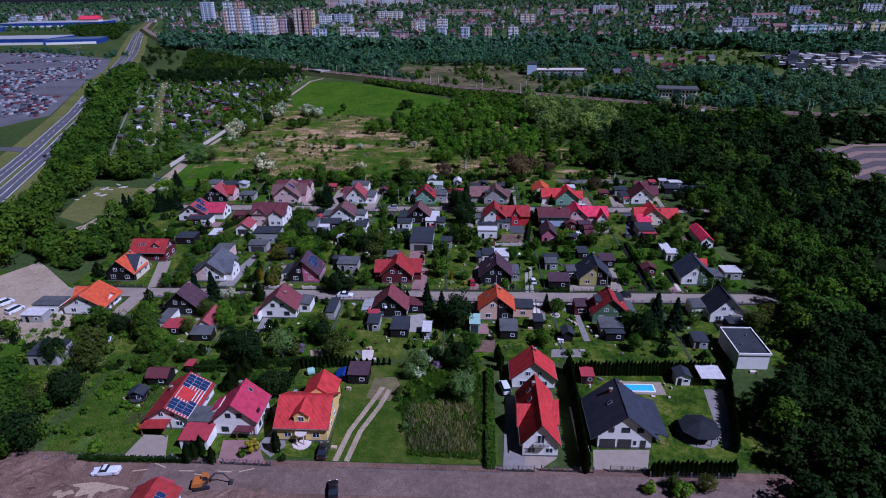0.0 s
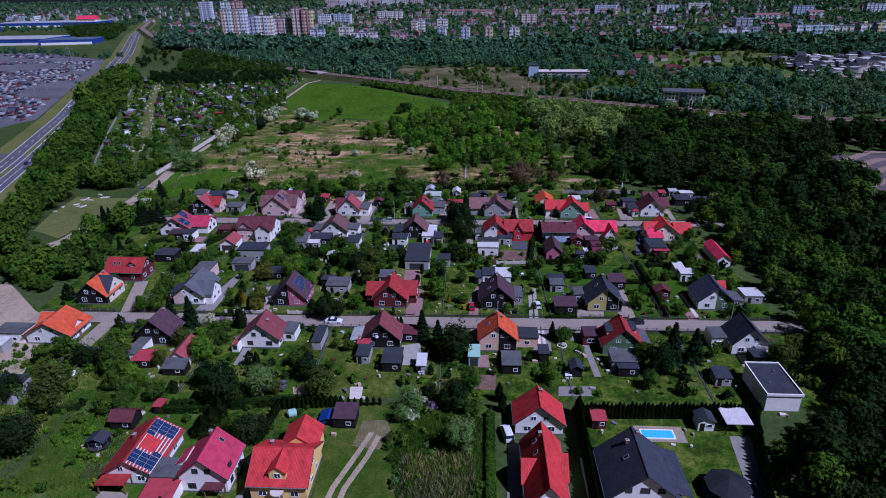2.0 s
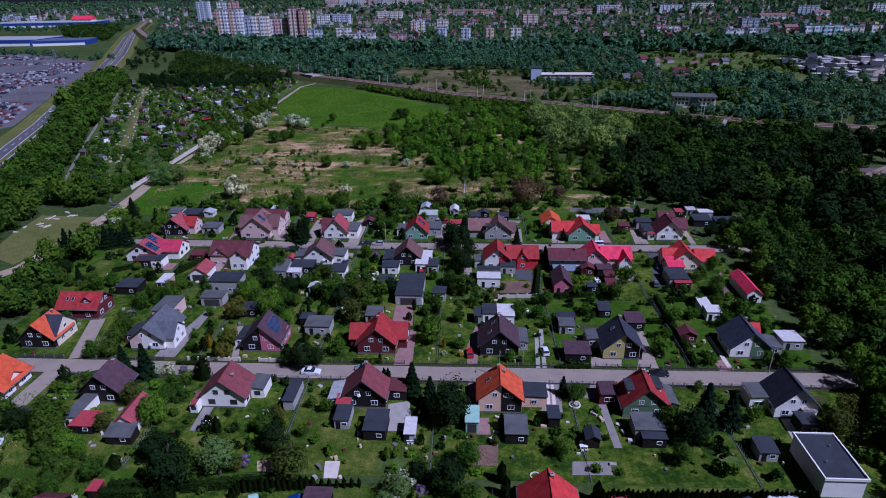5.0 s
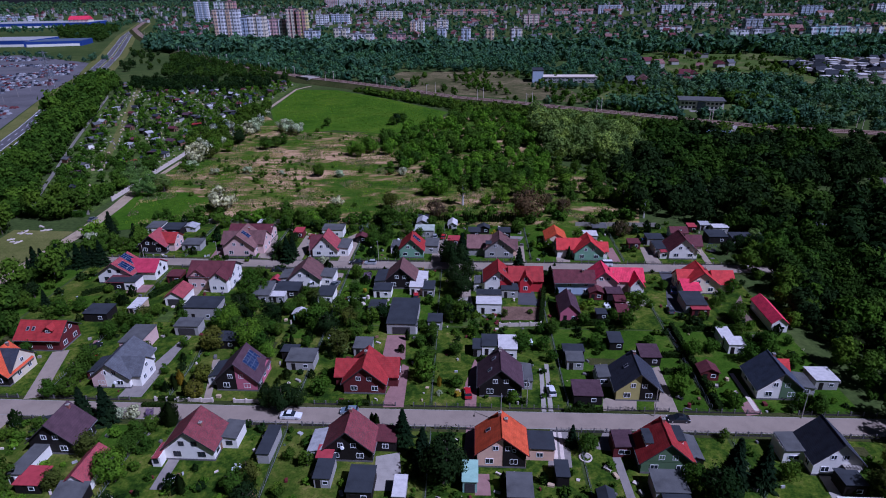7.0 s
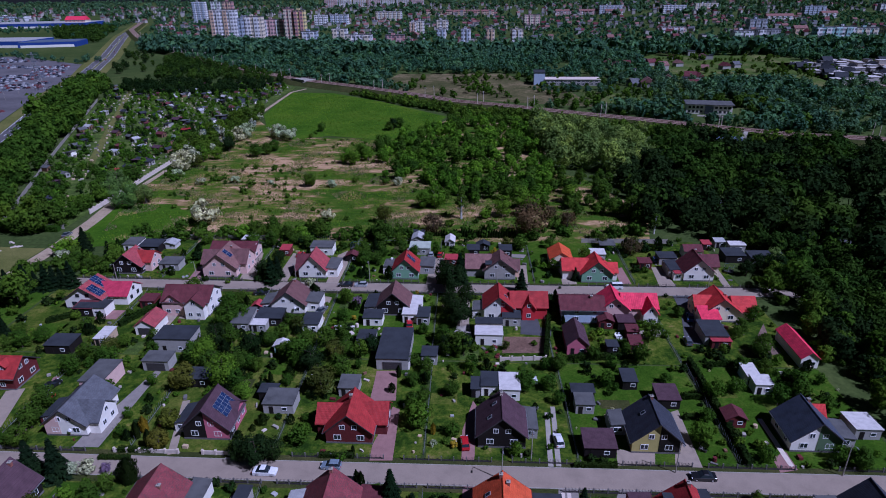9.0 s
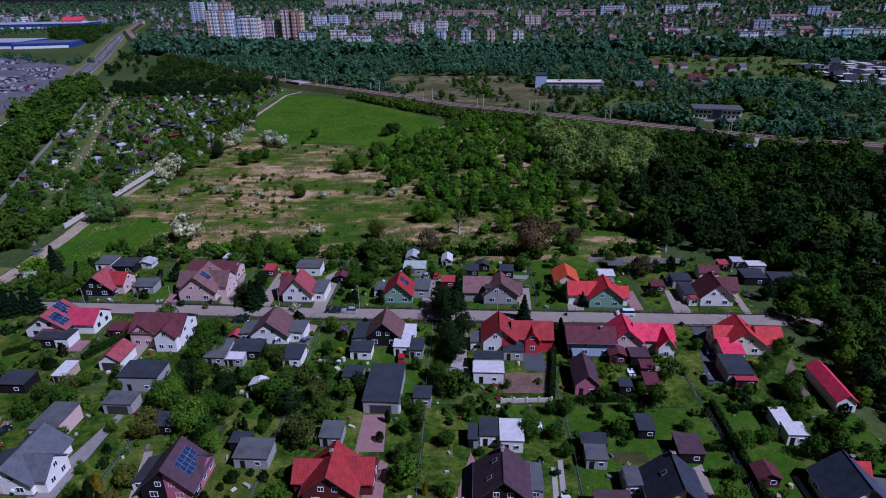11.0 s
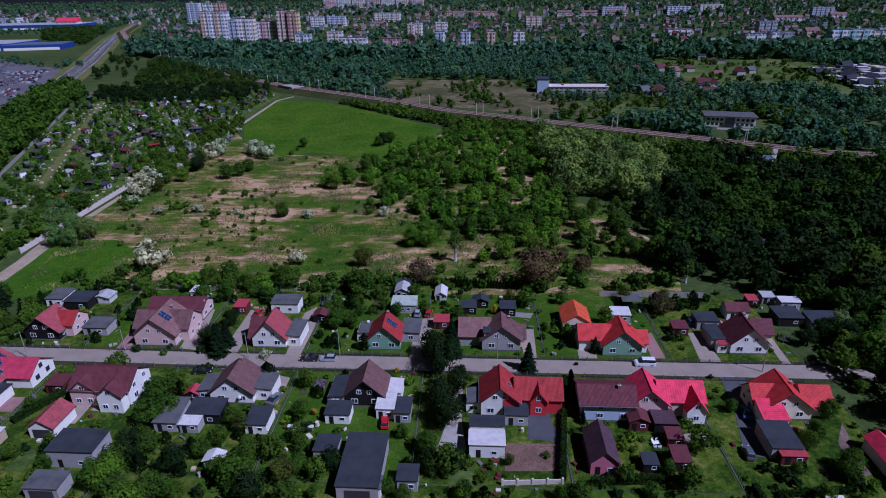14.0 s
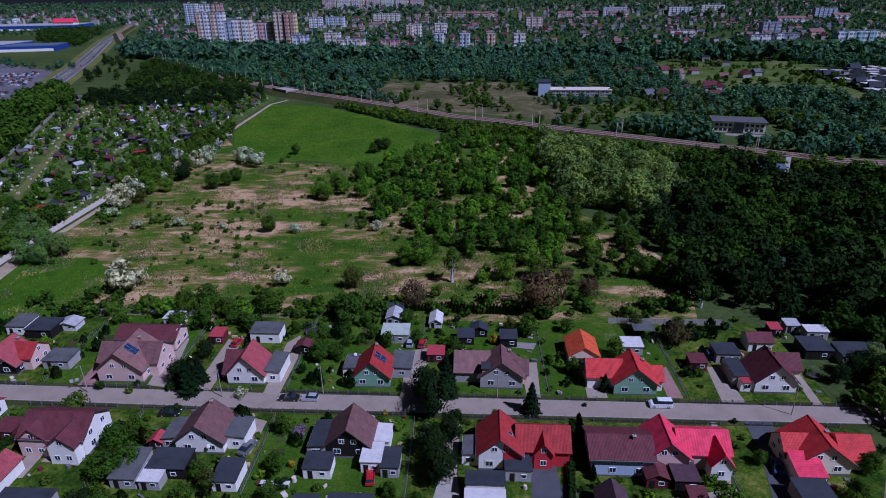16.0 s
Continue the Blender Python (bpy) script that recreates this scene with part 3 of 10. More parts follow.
def crown_round(rng, h, r, low=0.05, clumps=40, per=64, size=0.21):
    """Uneven crown of clumps for a tree of height h and radius r; low: bare share of the trunk."""
    zc, rz = h * (1 + low) / 2, h * (1 - low) / 2
    n = unit(rng, clumps)
    n = n * rng.uniform(0.3, 0.95, (clumps, 1)) ** 0.5
    c = n * np.array([r * 0.85, r * 0.85, rz * 0.85]) + np.array([rng.normal() * r * 0.08, rng.normal() * r * 0.08, zc])
    rad = rng.uniform(0.26, 0.46, clumps) * min(r, rz) * rng.choice([0.8, 1.0, 1.2], clumps)
    return leaves_on(rng, c, rad, per, size, heart=np.array([0, 0, zc * 0.8]))


def crown_cone(rng, h, r, n=1100, size=0.26, low=0.04, power=0.9):
    """Layered needle crown."""
    z = rng.uniform(0, 1, n) ** 1.25
    a = rng.uniform(0, 6.2832, n)
    tier = 0.78 + 0.22 * np.sin(z * 42 + 0.6 * np.sin(a * 5))
    lob = 0.85 + 0.15 * np.sin(a * 7 + z * 20)
    rr = r * (1 - z) ** power * tier * lob * rng.uniform(0.6, 1.05, n)
    P = np.stack([rr * np.cos(a), rr * np.sin(a), h * (low + (1 - low) * z) - 0.12 * rr], 1)
    out = np.stack([np.cos(a), np.sin(a), -0.35 + 0 * a], 1)
    A = out * size * rng.uniform(0.7, 1.3, (n, 1))
    B = np.stack([-np.sin(a), np.cos(a), rng.normal(size=n) * 0.5], 1) * size * 0.5
    return P, A, B


def crown_column(rng, h, r, n=700, size=0.2):
    z = rng.uniform(0, 1, n)
    a = rng.uniform(0, 6.2832, n)
    prof = np.clip(np.minimum(1.0, 2.6 * (1 - z)) * np.minimum(1, 0.7 + 2 * z), 0.05, 1)
    rr = r * prof * rng.uniform(0.7, 1.06, n) * (0.9 + 0.1 * np.sin(a * 4 + z * 9))
    P = np.stack([rr * np.cos(a), rr * np.sin(a), 0.05 + h * z], 1)
    up = np.stack([np.cos(a) * 0.3, np.sin(a) * 0.3, 1 + 0 * a], 1)
    A = up * size * rng.uniform(0.8, 1.5, (n, 1))
    B = np.stack([-np.sin(a), np.cos(a), rng.normal(size=n) * 0.3], 1) * size * 0.55
    return P, A, B


def trunk_mesh(rng, h, r0, limbs, spread, fork=0.35):
    m = Mesh()
    lean = Vector((rng.normal() * 0.03 * h, rng.normal() * 0.03 * h, 0))
    pts = [Vector((0, 0, -0.15)), Vector((0, 0, h * 0.3)) + lean * 0.4, Vector((0, 0, h * 0.6)) + lean, Vector((0, 0, h * 0.88)) + lean * 1.4]
    rad = [r0 * 1.25, r0 * 0.85, r0 * 0.5, r0 * 0.12]
    for i in range(3):
        m.tube(pts[i], pts[i + 1], rad[i], rad[i + 1], 7, False)
    for i in range(limbs):
        k = fork + (0.85 - fork) * i / max(1, limbs)
        j = 0 if k < 0.3 else 1 if k < 0.6 else 2
        a = 2.4 * i + rng.uniform(-0.5, 0.5)
        s = Vector((0, 0, h * k)) + lean * k
        ln = spread * rng.uniform(0.6, 0.9) * (1.15 - k * 0.7)
        mid = s + Vector((math.cos(a) * ln * 0.55, math.sin(a) * ln * 0.55, ln * 0.35))
        e = mid + Vector((math.cos(a + 0.3) * ln * 0.45, math.sin(a + 0.3) * ln * 0.45, ln * 0.4))
        m.tube(s, mid, r0 * 0.42 * (1 - k * 0.5), r0 * 0.24, 5, False).tube(mid, e, r0 * 0.24, r0 * 0.05, 5, False)
    return m


PLANTS = {}


def tree_kind(key, name, label, category, h, r, leaf, bark=None, form="round", seed=0, **kw):
    """Two or three shapes of one kind of plant, kept as meshes of unit use."""
    shapes = []
    for v in range(3):
        rng = np.random.default_rng(seed * 17 + v)
        if form == "round":
            P, A, B = crown_round(rng, h, r, **kw)
            tm = trunk_mesh(rng, h, 0.035 * h if h > 3 else 0.05, 7 if h > 3 else 4, r, 0.3 if h > 3 else 0.1)
        elif form == "cone":
            P, A, B = crown_cone(rng, h, r, **kw)
            tm = trunk_mesh(rng, h, 0.02 * h, 0, r)
        else:
            P, A, B = crown_column(rng, h, r, **kw)
            tm = trunk_mesh(rng, h, 0.018 * h, 0, r)
        shapes.append((tm.data("trunk", bark or BARK), quads("crown", P, A, B, leaf), (P, A, B)))
    PLANTS[key] = (shapes, name, label, category, h)


count = [0]


def plant(key, x, y, s=1.0, sz=None, z=0.0, group=""):
    shapes, name, label, cat, h = PLANTS[key]
    count[0] += 1
    i = count[0]
    tm, cm, _ = shapes[i % 3]
    if name in ("thuja", "conifer"):      # foliage to the ground, no stem to be seen
        o = tagged(new(name, cm), label, cat, group)
        o.matrix_basis = pose(x, y, z, 0, 0, (i * 77) % 360)
        o.scale = (s, s, sz or s)
        return o
    o = thing(name, x, y, (i * 77) % 360, z, label, cat, group)
    o.scale = (s, s, sz or s)
    part("trunk", tm, None, o)
    part("crown", cm, None, o)
    return o


tree_kind("broad", "tree", "leafy green deciduous tree in a garden", "tree", 7.0, 3.0, L_MID, seed=1)
tree_kind("bright", "tree", "fresh bright green deciduous tree", "tree", 7.0, 3.1, L_BRIGHT, seed=2)
tree_kind("dark", "tree", "dense dark green deciduous tree", "tree", 8.0, 3.4, L_DARK, seed=3, clumps=44)
tree_kind("olive", "tree", "olive green tree with thin spring foliage", "tree", 6.5, 2.9, L_OLIVE, seed=4, per=44)
tree_kind("willow", "tree", "grey-green willow tree with soft foliage", "tree", 9.5, 3.4, L_GREY, seed=5, size=0.22, per=60, clumps=40)
tree_kind("copper", "tree", "bare-looking copper brown tree at the meadow's edge", "tree", 7.0, 4.0, L_BROWN, seed=6, per=50, size=0.2)
tree_kind("blossom", "tree", "small tree covered in white blossom", "tree", 5.0, 2.6, L_WHITE, seed=7, size=0.22, per=50)
tree_kind("birch", "birch_tree", "tall slim birch with white bark", "tree", 12.0, 2.8, L_MID, BARK_W, seed=8, low=0.25, clumps=34, per=50)
tree_kind("gold", "shrub", "golden yellow ornamental shrub", "shrub", 2.6, 1.2, L_GOLD, seed=9, low=0.02, clumps=14, per=40, size=0.15)
tree_kind("yellow", "tree", "yellow-green weeping tree in a garden", "tree", 6.0, 3.0, L_YEL, seed=10, low=0.1)
tree_kind("bush", "bush", "rounded green garden bush", "bush", 2.4, 1.5, L_MID, seed=11, low=0.0, clumps=16, per=44, size=0.19)
tree_kind("dbush", "bush", "dark green rounded bush", "bush", 2.4, 1.5, L_DARK, seed=12, low=0.0, clumps=16, per=44, size=0.19)
tree_kind("bbush", "bush", "bright green bushy shrub", "bush", 3.0, 1.8, L_BRIGHT, seed=13, low=0.0, clumps=18, per=44, size=0.2)
tree_kind("wbush", "bush", "bush covered in white blossom", "bush", 2.8, 1.8, L_WHITE, seed=14, low=0.0, clumps=18, per=48, size=0.17)
tree_kind("lilac", "bush", "garden bush with lilac-coloured flowers", "bush", 2.2, 1.2, L_LILAC, seed=15, low=0.0, clumps=14, per=40, size=0.15)
tree_kind("spruce", "spruce_tree", "dark green conical spruce", "tree", 9.0, 3.1, L_CONI, form="cone", seed=16, n=2400, size=0.36)
tree_kind("thuja", "thuja", "slim dark green columnar thuja", "tree", 4.0, 0.8, L_THUJA, form="column", seed=17)
tree_kind("gthuja", "thuja", "golden yellow columnar conifer", "tree", 4.0, 0.9, L_GOLD, form="column", seed=18)
tree_kind("globe", "conifer", "rounded dark green conifer", "tree", 4.0, 1.6, L_THUJA, form="column", seed=19, n=900)


def scattered(name, label, category, spots, keys, leaf, seed, thin=1.0, grow=1.0, trunks=True):
    """One mass of growth nobody could count: spots are (x, y, z, scale); leaves thinned and enlarged as asked."""
    rng = np.random.default_rng(seed)
    Ps, As, Bs = [], [], []
    tm = Mesh()
    for i, (x, y, z, s) in enumerate(spots):
        P, A, B = PLANTS[keys[i % len(keys)]][0][i % 3][2]
        if thin < 1:
            k = rng.random(len(P)) < thin
            P, A, B = P[k], A[k], B[k]
        a = rng.uniform(0, 6.28)
        ca, sa = math.cos(a), math.sin(a)
        Rm = np.array([[ca, sa, 0], [-sa, ca, 0], [0, 0, 1.0]])
        st = s * np.array([1, 1, rng.uniform(0.85, 1.2)])
        Ps.append((P @ Rm) * st + np.array([x, y, z]))
        As.append((A @ Rm) * s * grow)
        Bs.append((B @ Rm) * s * grow)
        if trunks:
            tm.tube((x, y, z - 0.1), (x, y, z + PLANTS[keys[i % len(keys)]][4] * s * 0.5), 0.16 * s, 0.07 * s, 5, False)
    o = thing(name, 0, 0, 0, 0, label, category, kind="stuff")
    part("crowns", quads("crowns", np.concatenate(Ps), np.concatenate(As), np.concatenate(Bs), leaf), None, o)["kind"] = "stuff"
    if trunks:
        part("trunks", tm, BARK, o)["kind"] = "stuff"
    return o


def inside(x, y, poly):
    c = False
    for i in range(len(poly)):
        (x0, y0), (x1, y1) = poly[i - 1], poly[i]
        if (y0 > y) != (y1 > y) and x < (x1 - x0) * (y - y0) / (y1 - y0) + x0:
            c = not c
    return c


def fill(poly, step, seed, lo=0.7, hi=1.3, jitter=0.45, z=0.0):
    """Spots spread over an area."""
    rng = np.random.default_rng(seed)
    xs, ys = [p[0] for p in poly], [p[1] for p in poly]
    out = []
    y = min(ys)
    while y < max(ys):
        x = min(xs) + rng.uniform(0, step)
        while x < max(xs):
            a, b = x + rng.normal() * jitter * step, y + rng.normal() * jitter * step
            if inside(a, b, poly):
                out.append((a, b, z, rng.uniform(lo, hi)))
            x += step
        y += step
    return out


def tufts(name, label, poly, n, h, leaf, seed, patch=0.0, wide=0.06):
    """Standing grass blades in clumps."""
    rng = np.random.default_rng(seed)
    xs, ys = [p[0] for p in poly], [p[1] for p in poly]
    P = []
    while len(P) < n:
        x, y = rng.uniform(min(xs), max(xs)), rng.uniform(min(ys), max(ys))
        if inside(x, y, poly) and (patch == 0 or noise.noise((x * 0.07, y * 0.07, seed)) > patch):
            P.append((x, y, 0))
    P = np.array(P)
    hh = h * rng.uniform(0.5, 1.3, (n, 1))
    a = rng.uniform(0, 6.28, n)
    A = np.stack([np.cos(a), np.sin(a), 0 * a], 1) * wide * rng.uniform(0.6, 1.5, (n, 1))
    B = np.concatenate([rng.normal(size=(n, 2)) * 0.3, np.ones((n, 1))], 1) * hh / 2
    P = P + B
    return tagged(new(name, quads(name, P, A, B, leaf)), label, "grass", kind="stuff")


def hedge(x0, y0, x1, y1, w=0.9, h=1.5, leaf=None, label="clipped dark green hedge"):
    """A trimmed hedge between two points: a twiggy core under a skin of leaves."""
    leaf = leaf or L_HEDGE
    ln = math.hypot(x1 - x0, y1 - y0)
    rng = np.random.default_rng(int(abs(x0 * 7 + y0 * 13)))
    o = thing("hedge", (x0 + x1) / 2, (y0 + y1) / 2, math.degrees(math.atan2(y1 - y0, x1 - x0)), 0, label, "hedge")
    part("core", Mesh().box(-ln / 2, ln / 2, -w * 0.38, w * 0.38, 0, h * 0.9), leaf, o)
    n = int(min(2600, ln * (2 * h + w) * 17))
    u, f = rng.uniform(-ln / 2, ln / 2, n), rng.uniform(0, 2 * h + w, n)
    y = np.where(f < h, -w / 2, np.where(f < h + w, f - h - w / 2, w / 2))
    z = np.where(f < h, f, np.where(f < h + w, h, f - h - w))
    P = np.stack([u, y, z], 1) + rng.normal(size=(n, 3)) * 0.07
    nn = unit(rng, n)
    A = np.cross(nn, unit(rng, n)) * 0.19
    B = np.cross(nn, A)
    part("foliage", quads("foliage", P, A, B, leaf), None, o)
    return o


def thuja_row(x0, y0, x1, y1, step=0.95, s=0.9):
    """A screen of columnar conifers, each a plant of its own."""
    ln = math.hypot(x1 - x0, y1 - y0)
    n = int(ln / step)
    for i in range(n + 1):
        k = i / n
        plant("thuja", x0 + (x1 - x0) * k, y0 + (y1 - y0) * k, s * (0.9 + 0.2 * ((i * 37) % 10) / 10), group="thuja screen")

# ---- cars, fences, poles ----
def car_body_mesh(kind):
    L, W = {"sedan": (4.6, 1.8), "hatch": (3.9, 1.7), "van": (4.9, 1.9), "pickup": (5.1, 1.85)}[kind]
    m = Mesh()
    lo = [(-L / 2, 0.30), (-L / 2 + 0.1, 0.22), (L / 2 - 0.1, 0.22), (L / 2, 0.32), (L / 2 - 0.03, 0.62), (L / 2 - 0.25, 0.74), (L * 0.2, 0.90), (-L * 0.40, 0.93), (-L / 2 + 0.06, 0.86), (-L / 2, 0.6)]
    if kind == "van":
        lo = [(-L / 2, 0.30), (-L / 2 + 0.1, 0.22), (L / 2 - 0.1, 0.22), (L / 2, 0.32), (L / 2 - 0.03, 0.7), (L / 2 - 0.3, 0.95), (L * 0.3, 1.1), (-L * 0.45, 1.15), (-L / 2 + 0.03, 1.1), (-L / 2, 0.6)]
    def loft(prof, steps):
        k = len(m.v)
        n = len(prof)
        for y, inset, dz in steps:
            cx = sum(p[0] for p in prof) / n
            m.v += [(cx + (x - cx) * inset, y, z - dz) for x, z in prof]
        for j in range(len(steps) - 1):
            m.f += [[k + j * n + i, k + j * n + (i + 1) % n, k + (j + 1) * n + (i + 1) % n, k + (j + 1) * n + i] for i in range(n)]
        m.f += [[k + i for i in range(n)][::-1], [k + (len(steps) - 1) * n + i for i in range(n)]]
    loft(lo, [(-W / 2, 0.95, 0.06), (-W / 2 + 0.12, 1, 0), (W / 2 - 0.12, 1, 0), (W / 2, 0.95, 0.06)])
    return m, L, W


def car_cabin(kind, L, W, roof_only):
    zb, zt = (1.12, 1.85) if kind == "van" else (0.90, 1.45)
    b0, b1, t0, t1 = {"sedan": (-L * 0.36, L * 0.2, -L * 0.18, L * 0.04), "hatch": (-L * 0.46, L * 0.24, -L * 0.38, L * 0.06), "van": (-L * 0.48, L * 0.33, -L * 0.46, L * 0.16), "pickup": (-L * 0.08, L * 0.24, -L * 0.03, L * 0.1)}[kind]
    wb, wt = W / 2 - 0.06, W / 2 - 0.24
    m = Mesh()
    if roof_only:
        m.add([(t0 - 0.02, -wt - 0.02, zt), (t1 + 0.02, -wt - 0.02, zt), (t1 + 0.02, wt + 0.02, zt), (t0 - 0.02, wt + 0.02, zt),
               (t0 + 0.1, -wt + 0.1, zt + 0.07), (t1 - 0.1, -wt + 0.1, zt + 0.07), (t1 - 0.1, wt - 0.1, zt + 0.07), (t0 + 0.1, wt - 0.1, zt + 0.07)],
              [(3, 2, 1, 0), (4, 5, 6, 7), (0, 1, 5, 4), (1, 2, 6, 5), (2, 3, 7, 6), (3, 0, 4, 7)])
    else:
        m.add([(b0, -wb, zb), (b1, -wb, zb), (b1, wb, zb), (b0, wb, zb), (t0, -wt, zt), (t1, -wt, zt), (t1, wt, zt), (t0, wt, zt)],
              [(3, 2, 1, 0), (4, 5, 6, 7), (0, 1, 5, 4), (1, 2, 6, 5), (2, 3, 7, 6), (3, 0, 4, 7)])
    return m


PAINTS = {"white": (0.7, 0.7, 0.7), "black": (0.012, 0.012, 0.014), "red": (0.42, 0.015, 0.02), "silver": (0.42, 0.44, 0.46), "blue": (0.05, 0.10, 0.22), "grey": (0.13, 0.14, 0.15), "steel": (0.22, 0.28, 0.34)}
LAMP = gloss("lamp_glass", (0.7, 0.72, 0.75), 0.15)
TAIL = gloss("tail_lamp_red", (0.4, 0.02, 0.02), 0.25)


def car(kind, colour, x, y, rot, z=0.0, place="parked beside the street"):
    paint = shared(("paint", colour), lambda: gloss("paint_" + colour, PAINTS[colour], 0.28, 0.25 if colour in ("silver", "steel", "grey") else 0.0, 0.5))
    bm, L, W = car_body_mesh(kind)
    words = {"sedan": "saloon car", "hatch": "small hatchback car", "van": "delivery van", "pickup": "pickup truck"}[kind]
    o = thing("car" if kind in ("sedan", "hatch") else kind, x, y, rot, z, colour + " " + words + " " + place, "car" if kind != "van" else "van")
    body = part("body", shared(("cb", kind, colour), lambda: bm.data("body", paint)), None, o)
    part("cabin_glass", shared(("cw", kind), lambda: car_cabin(kind, L, W, False).data("cabin_glass", GLASS)), None, o, "dark glass")
    part("roof", shared(("cr", kind, colour), lambda: car_cabin(kind, L, W, True).data("roof", paint)), None, o)
    for s in (-1, 1):
        part("headlight", shared(("hl", kind), lambda: Mesh().box(L / 2 - 0.14, L / 2 - 0.005, -0.16, 0.16, 0.56, 0.70).data("headlight", LAMP)), None, body, at=pose(0, s * (W / 2 - 0.26), 0))
        part("tail_light", shared(("tl", kind), lambda: Mesh().box(-L / 2 - 0.005, -L / 2 + 0.1, -0.12, 0.12, 0.62, 0.8).data("tail_light", TAIL)), None, body, at=pose(0, s * (W / 2 - 0.22), 0))
        for fx in (-0.31, 0.31):
            wh = part("wheel", shared("wheel", lambda: Mesh().tube((0, -0.1, 0), (0, 0.1, 0), 0.32, 0.32, 14).data("wheel", RUBBER)), None, o, at=pose(L * fx, s * (W / 2 - 0.1), 0.32))
            part("rim", shared("rim", lambda: Mesh().tube((0, -0.115, 0), (0, 0.115, 0), 0.19, 0.19, 10).data("rim", ALU)), None, wh)
    return o


def fence(x0, y0, x1, y1, kind="mesh", h=1.3, step=2.5, gate=None, label=""):
    """A fence between two points. kind: mesh (posts and rails), slab (concrete panels), picket, wall."""
    ln = math.hypot(x1 - x0, y1 - y0)
    n = max(1, round(ln / (5.0 if kind == "mesh" else step)))
    words = {"mesh": "dark wire garden fence on slim posts", "slab": "grey concrete slab fence", "picket": "low wooden picket fence", "iron": "dark metal street fence on a low concrete wall", "pale": "pale rendered wall with piers"}
    o = thing("fence", x0, y0, math.degrees(math.atan2(y1 - y0, x1 - x0)), 0, label or words[kind], "fence")
    st = ln / n
    post_m = {"mesh": ZINC, "slab": CONC, "picket": WOOD, "iron": PLINTH, "pale": CONC_L}[kind]
    pw = {"mesh": 0.035, "slab": 0.08, "picket": 0.05, "iron": 0.10, "pale": 0.2}[kind]
    pm = shared(("post", kind, h), lambda: Mesh().box(-pw, pw, -pw, pw, 0, h + 0.08).data("post", post_m))
    for i in range(n + 1):
        part("post", pm, None, o, at=pose(i * st, 0, 0))
    def bay():
        m = Mesh()
        if kind == "slab":
            prof = [(0.02, 0)]
            for j in range(4):
                prof += [(0.035, j * h / 4 + 0.02), (0.035, (j + 1) * h / 4 - 0.02), (0.02, (j + 1) * h / 4)]
            prof += [(-0.03, h), (-0.03, 0)]
            m.prism(prof, -st + pw, -pw, pose(0, 0, 0, 0, 0, -90) @ pose(0, 0, 0, 0, 0, 180))
        elif kind == "pale":
            m.box(pw, st - pw, -0.1, 0.1, 0, h * 0.85)
        else:
            z0, z1 = (0.0, 0.38) if kind == "iron" else (0.1, 0.18)
            q = {"mesh": 0.7, "iron": 0.24, "picket": 0.18}[kind]
            hw = {"mesh": 0.012, "iron": 0.02, "picket": 0.05}[kind]
            k = int(st / q)
            prof = [(pw, z0), (st - pw, z0), (st - pw, z1)]
            for j in range(k - 1, 0, -1):
                u = st * j / k
                prof += [(u + hw, z1), (u + hw, h), (u - hw, h), (u - hw, z1)]
            prof += [(pw, z1)]
            m.prism(prof, -0.03, 0.03)
        return m.data("fence_panel", {"mesh": ZINC, "slab": CONC, "picket": WOOD, "iron": TRIM_D, "pale": CONC_L}[kind])
    bm = shared(("bay", kind, h, round(st, 3)), bay)
    for i in range(n):
        part("fence_panel", bm, None, o, at=pose(i * st, 0, 0))
    return o


def street_lamp(x, y, h=8.0, arm=1.4, rot=90, label="grey concrete street lamp post"):
    o = thing("street_lamp", x, y, rot, 0, label, "street lamp")
    part("pole", Mesh().tube((0, 0, 0), (0, 0, h), 0.12, 0.07, 8), CONC, o)
    part("arm", Mesh().tube((0, 0, h - 0.05), (arm, 0, h + 0.35), 0.035, 0.03, 6), ZINC, o)
    part("lantern", Mesh().box(arm - 0.1, arm + 0.5, -0.12, 0.12, h + 0.28, h + 0.42), ZINC, o)
    return o


def mast(x, y, z, rot, h=8.5):
    o = thing("catenary_mast", x, y, rot, z, "pale concrete railway mast with a bracket", "mast", "railway masts")
    part("pole", shared(("mp", h), lambda: Mesh().tube((0, 0, 0), (0, 0, h), 0.2, 0.13, 6).data("pole", CONC_L)), None, o)
    part("bracket", shared(("mb", h), lambda: Mesh().tube((0, 0, h - 1.4), (2.8, 0, h - 1.2), 0.04, 0.04, 5).tube((0, 0, h - 0.4), (2.8, 0, h - 1.2), 0.03, 0.03, 5).data("bracket", ZINC)), None, o)
    return o


def slab_at(label, x, y, w, d, material, rot=TILT, z=0.06, name="driveway"):
    m = Mesh().box(-w / 2, w / 2, -d / 2, d / 2, -0.25, z)
    return tagged(part(name, m, material, at=pose(x, y, 0, 0, 0, rot)), label, name, kind="structure")

# ---- ground, roads, plots ----
DRY_G = turf("dry_clearing", [(0.3, (0.10, 0.105, 0.035)), (0.5, (0.19, 0.16, 0.08)), (0.68, (0.33, 0.26, 0.15))], 0.08, 0.5, 3)
SANDY = turf("lane_sand", [(0.3, (0.27, 0.20, 0.13)), (0.5, (0.42, 0.33, 0.23)), (0.7, (0.52, 0.42, 0.31))], 0.1, 0.6, 4)
def offset(line, k):
    ps = [Vector(p) for p in line]
    out = []
    for i, p in enumerate(ps):
        d = (ps[min(i + 1, len(ps) - 1)] - ps[max(i - 1, 0)]).normalized()
        out.append((p.x - d.y * k, p.y + d.x * k))
    return out


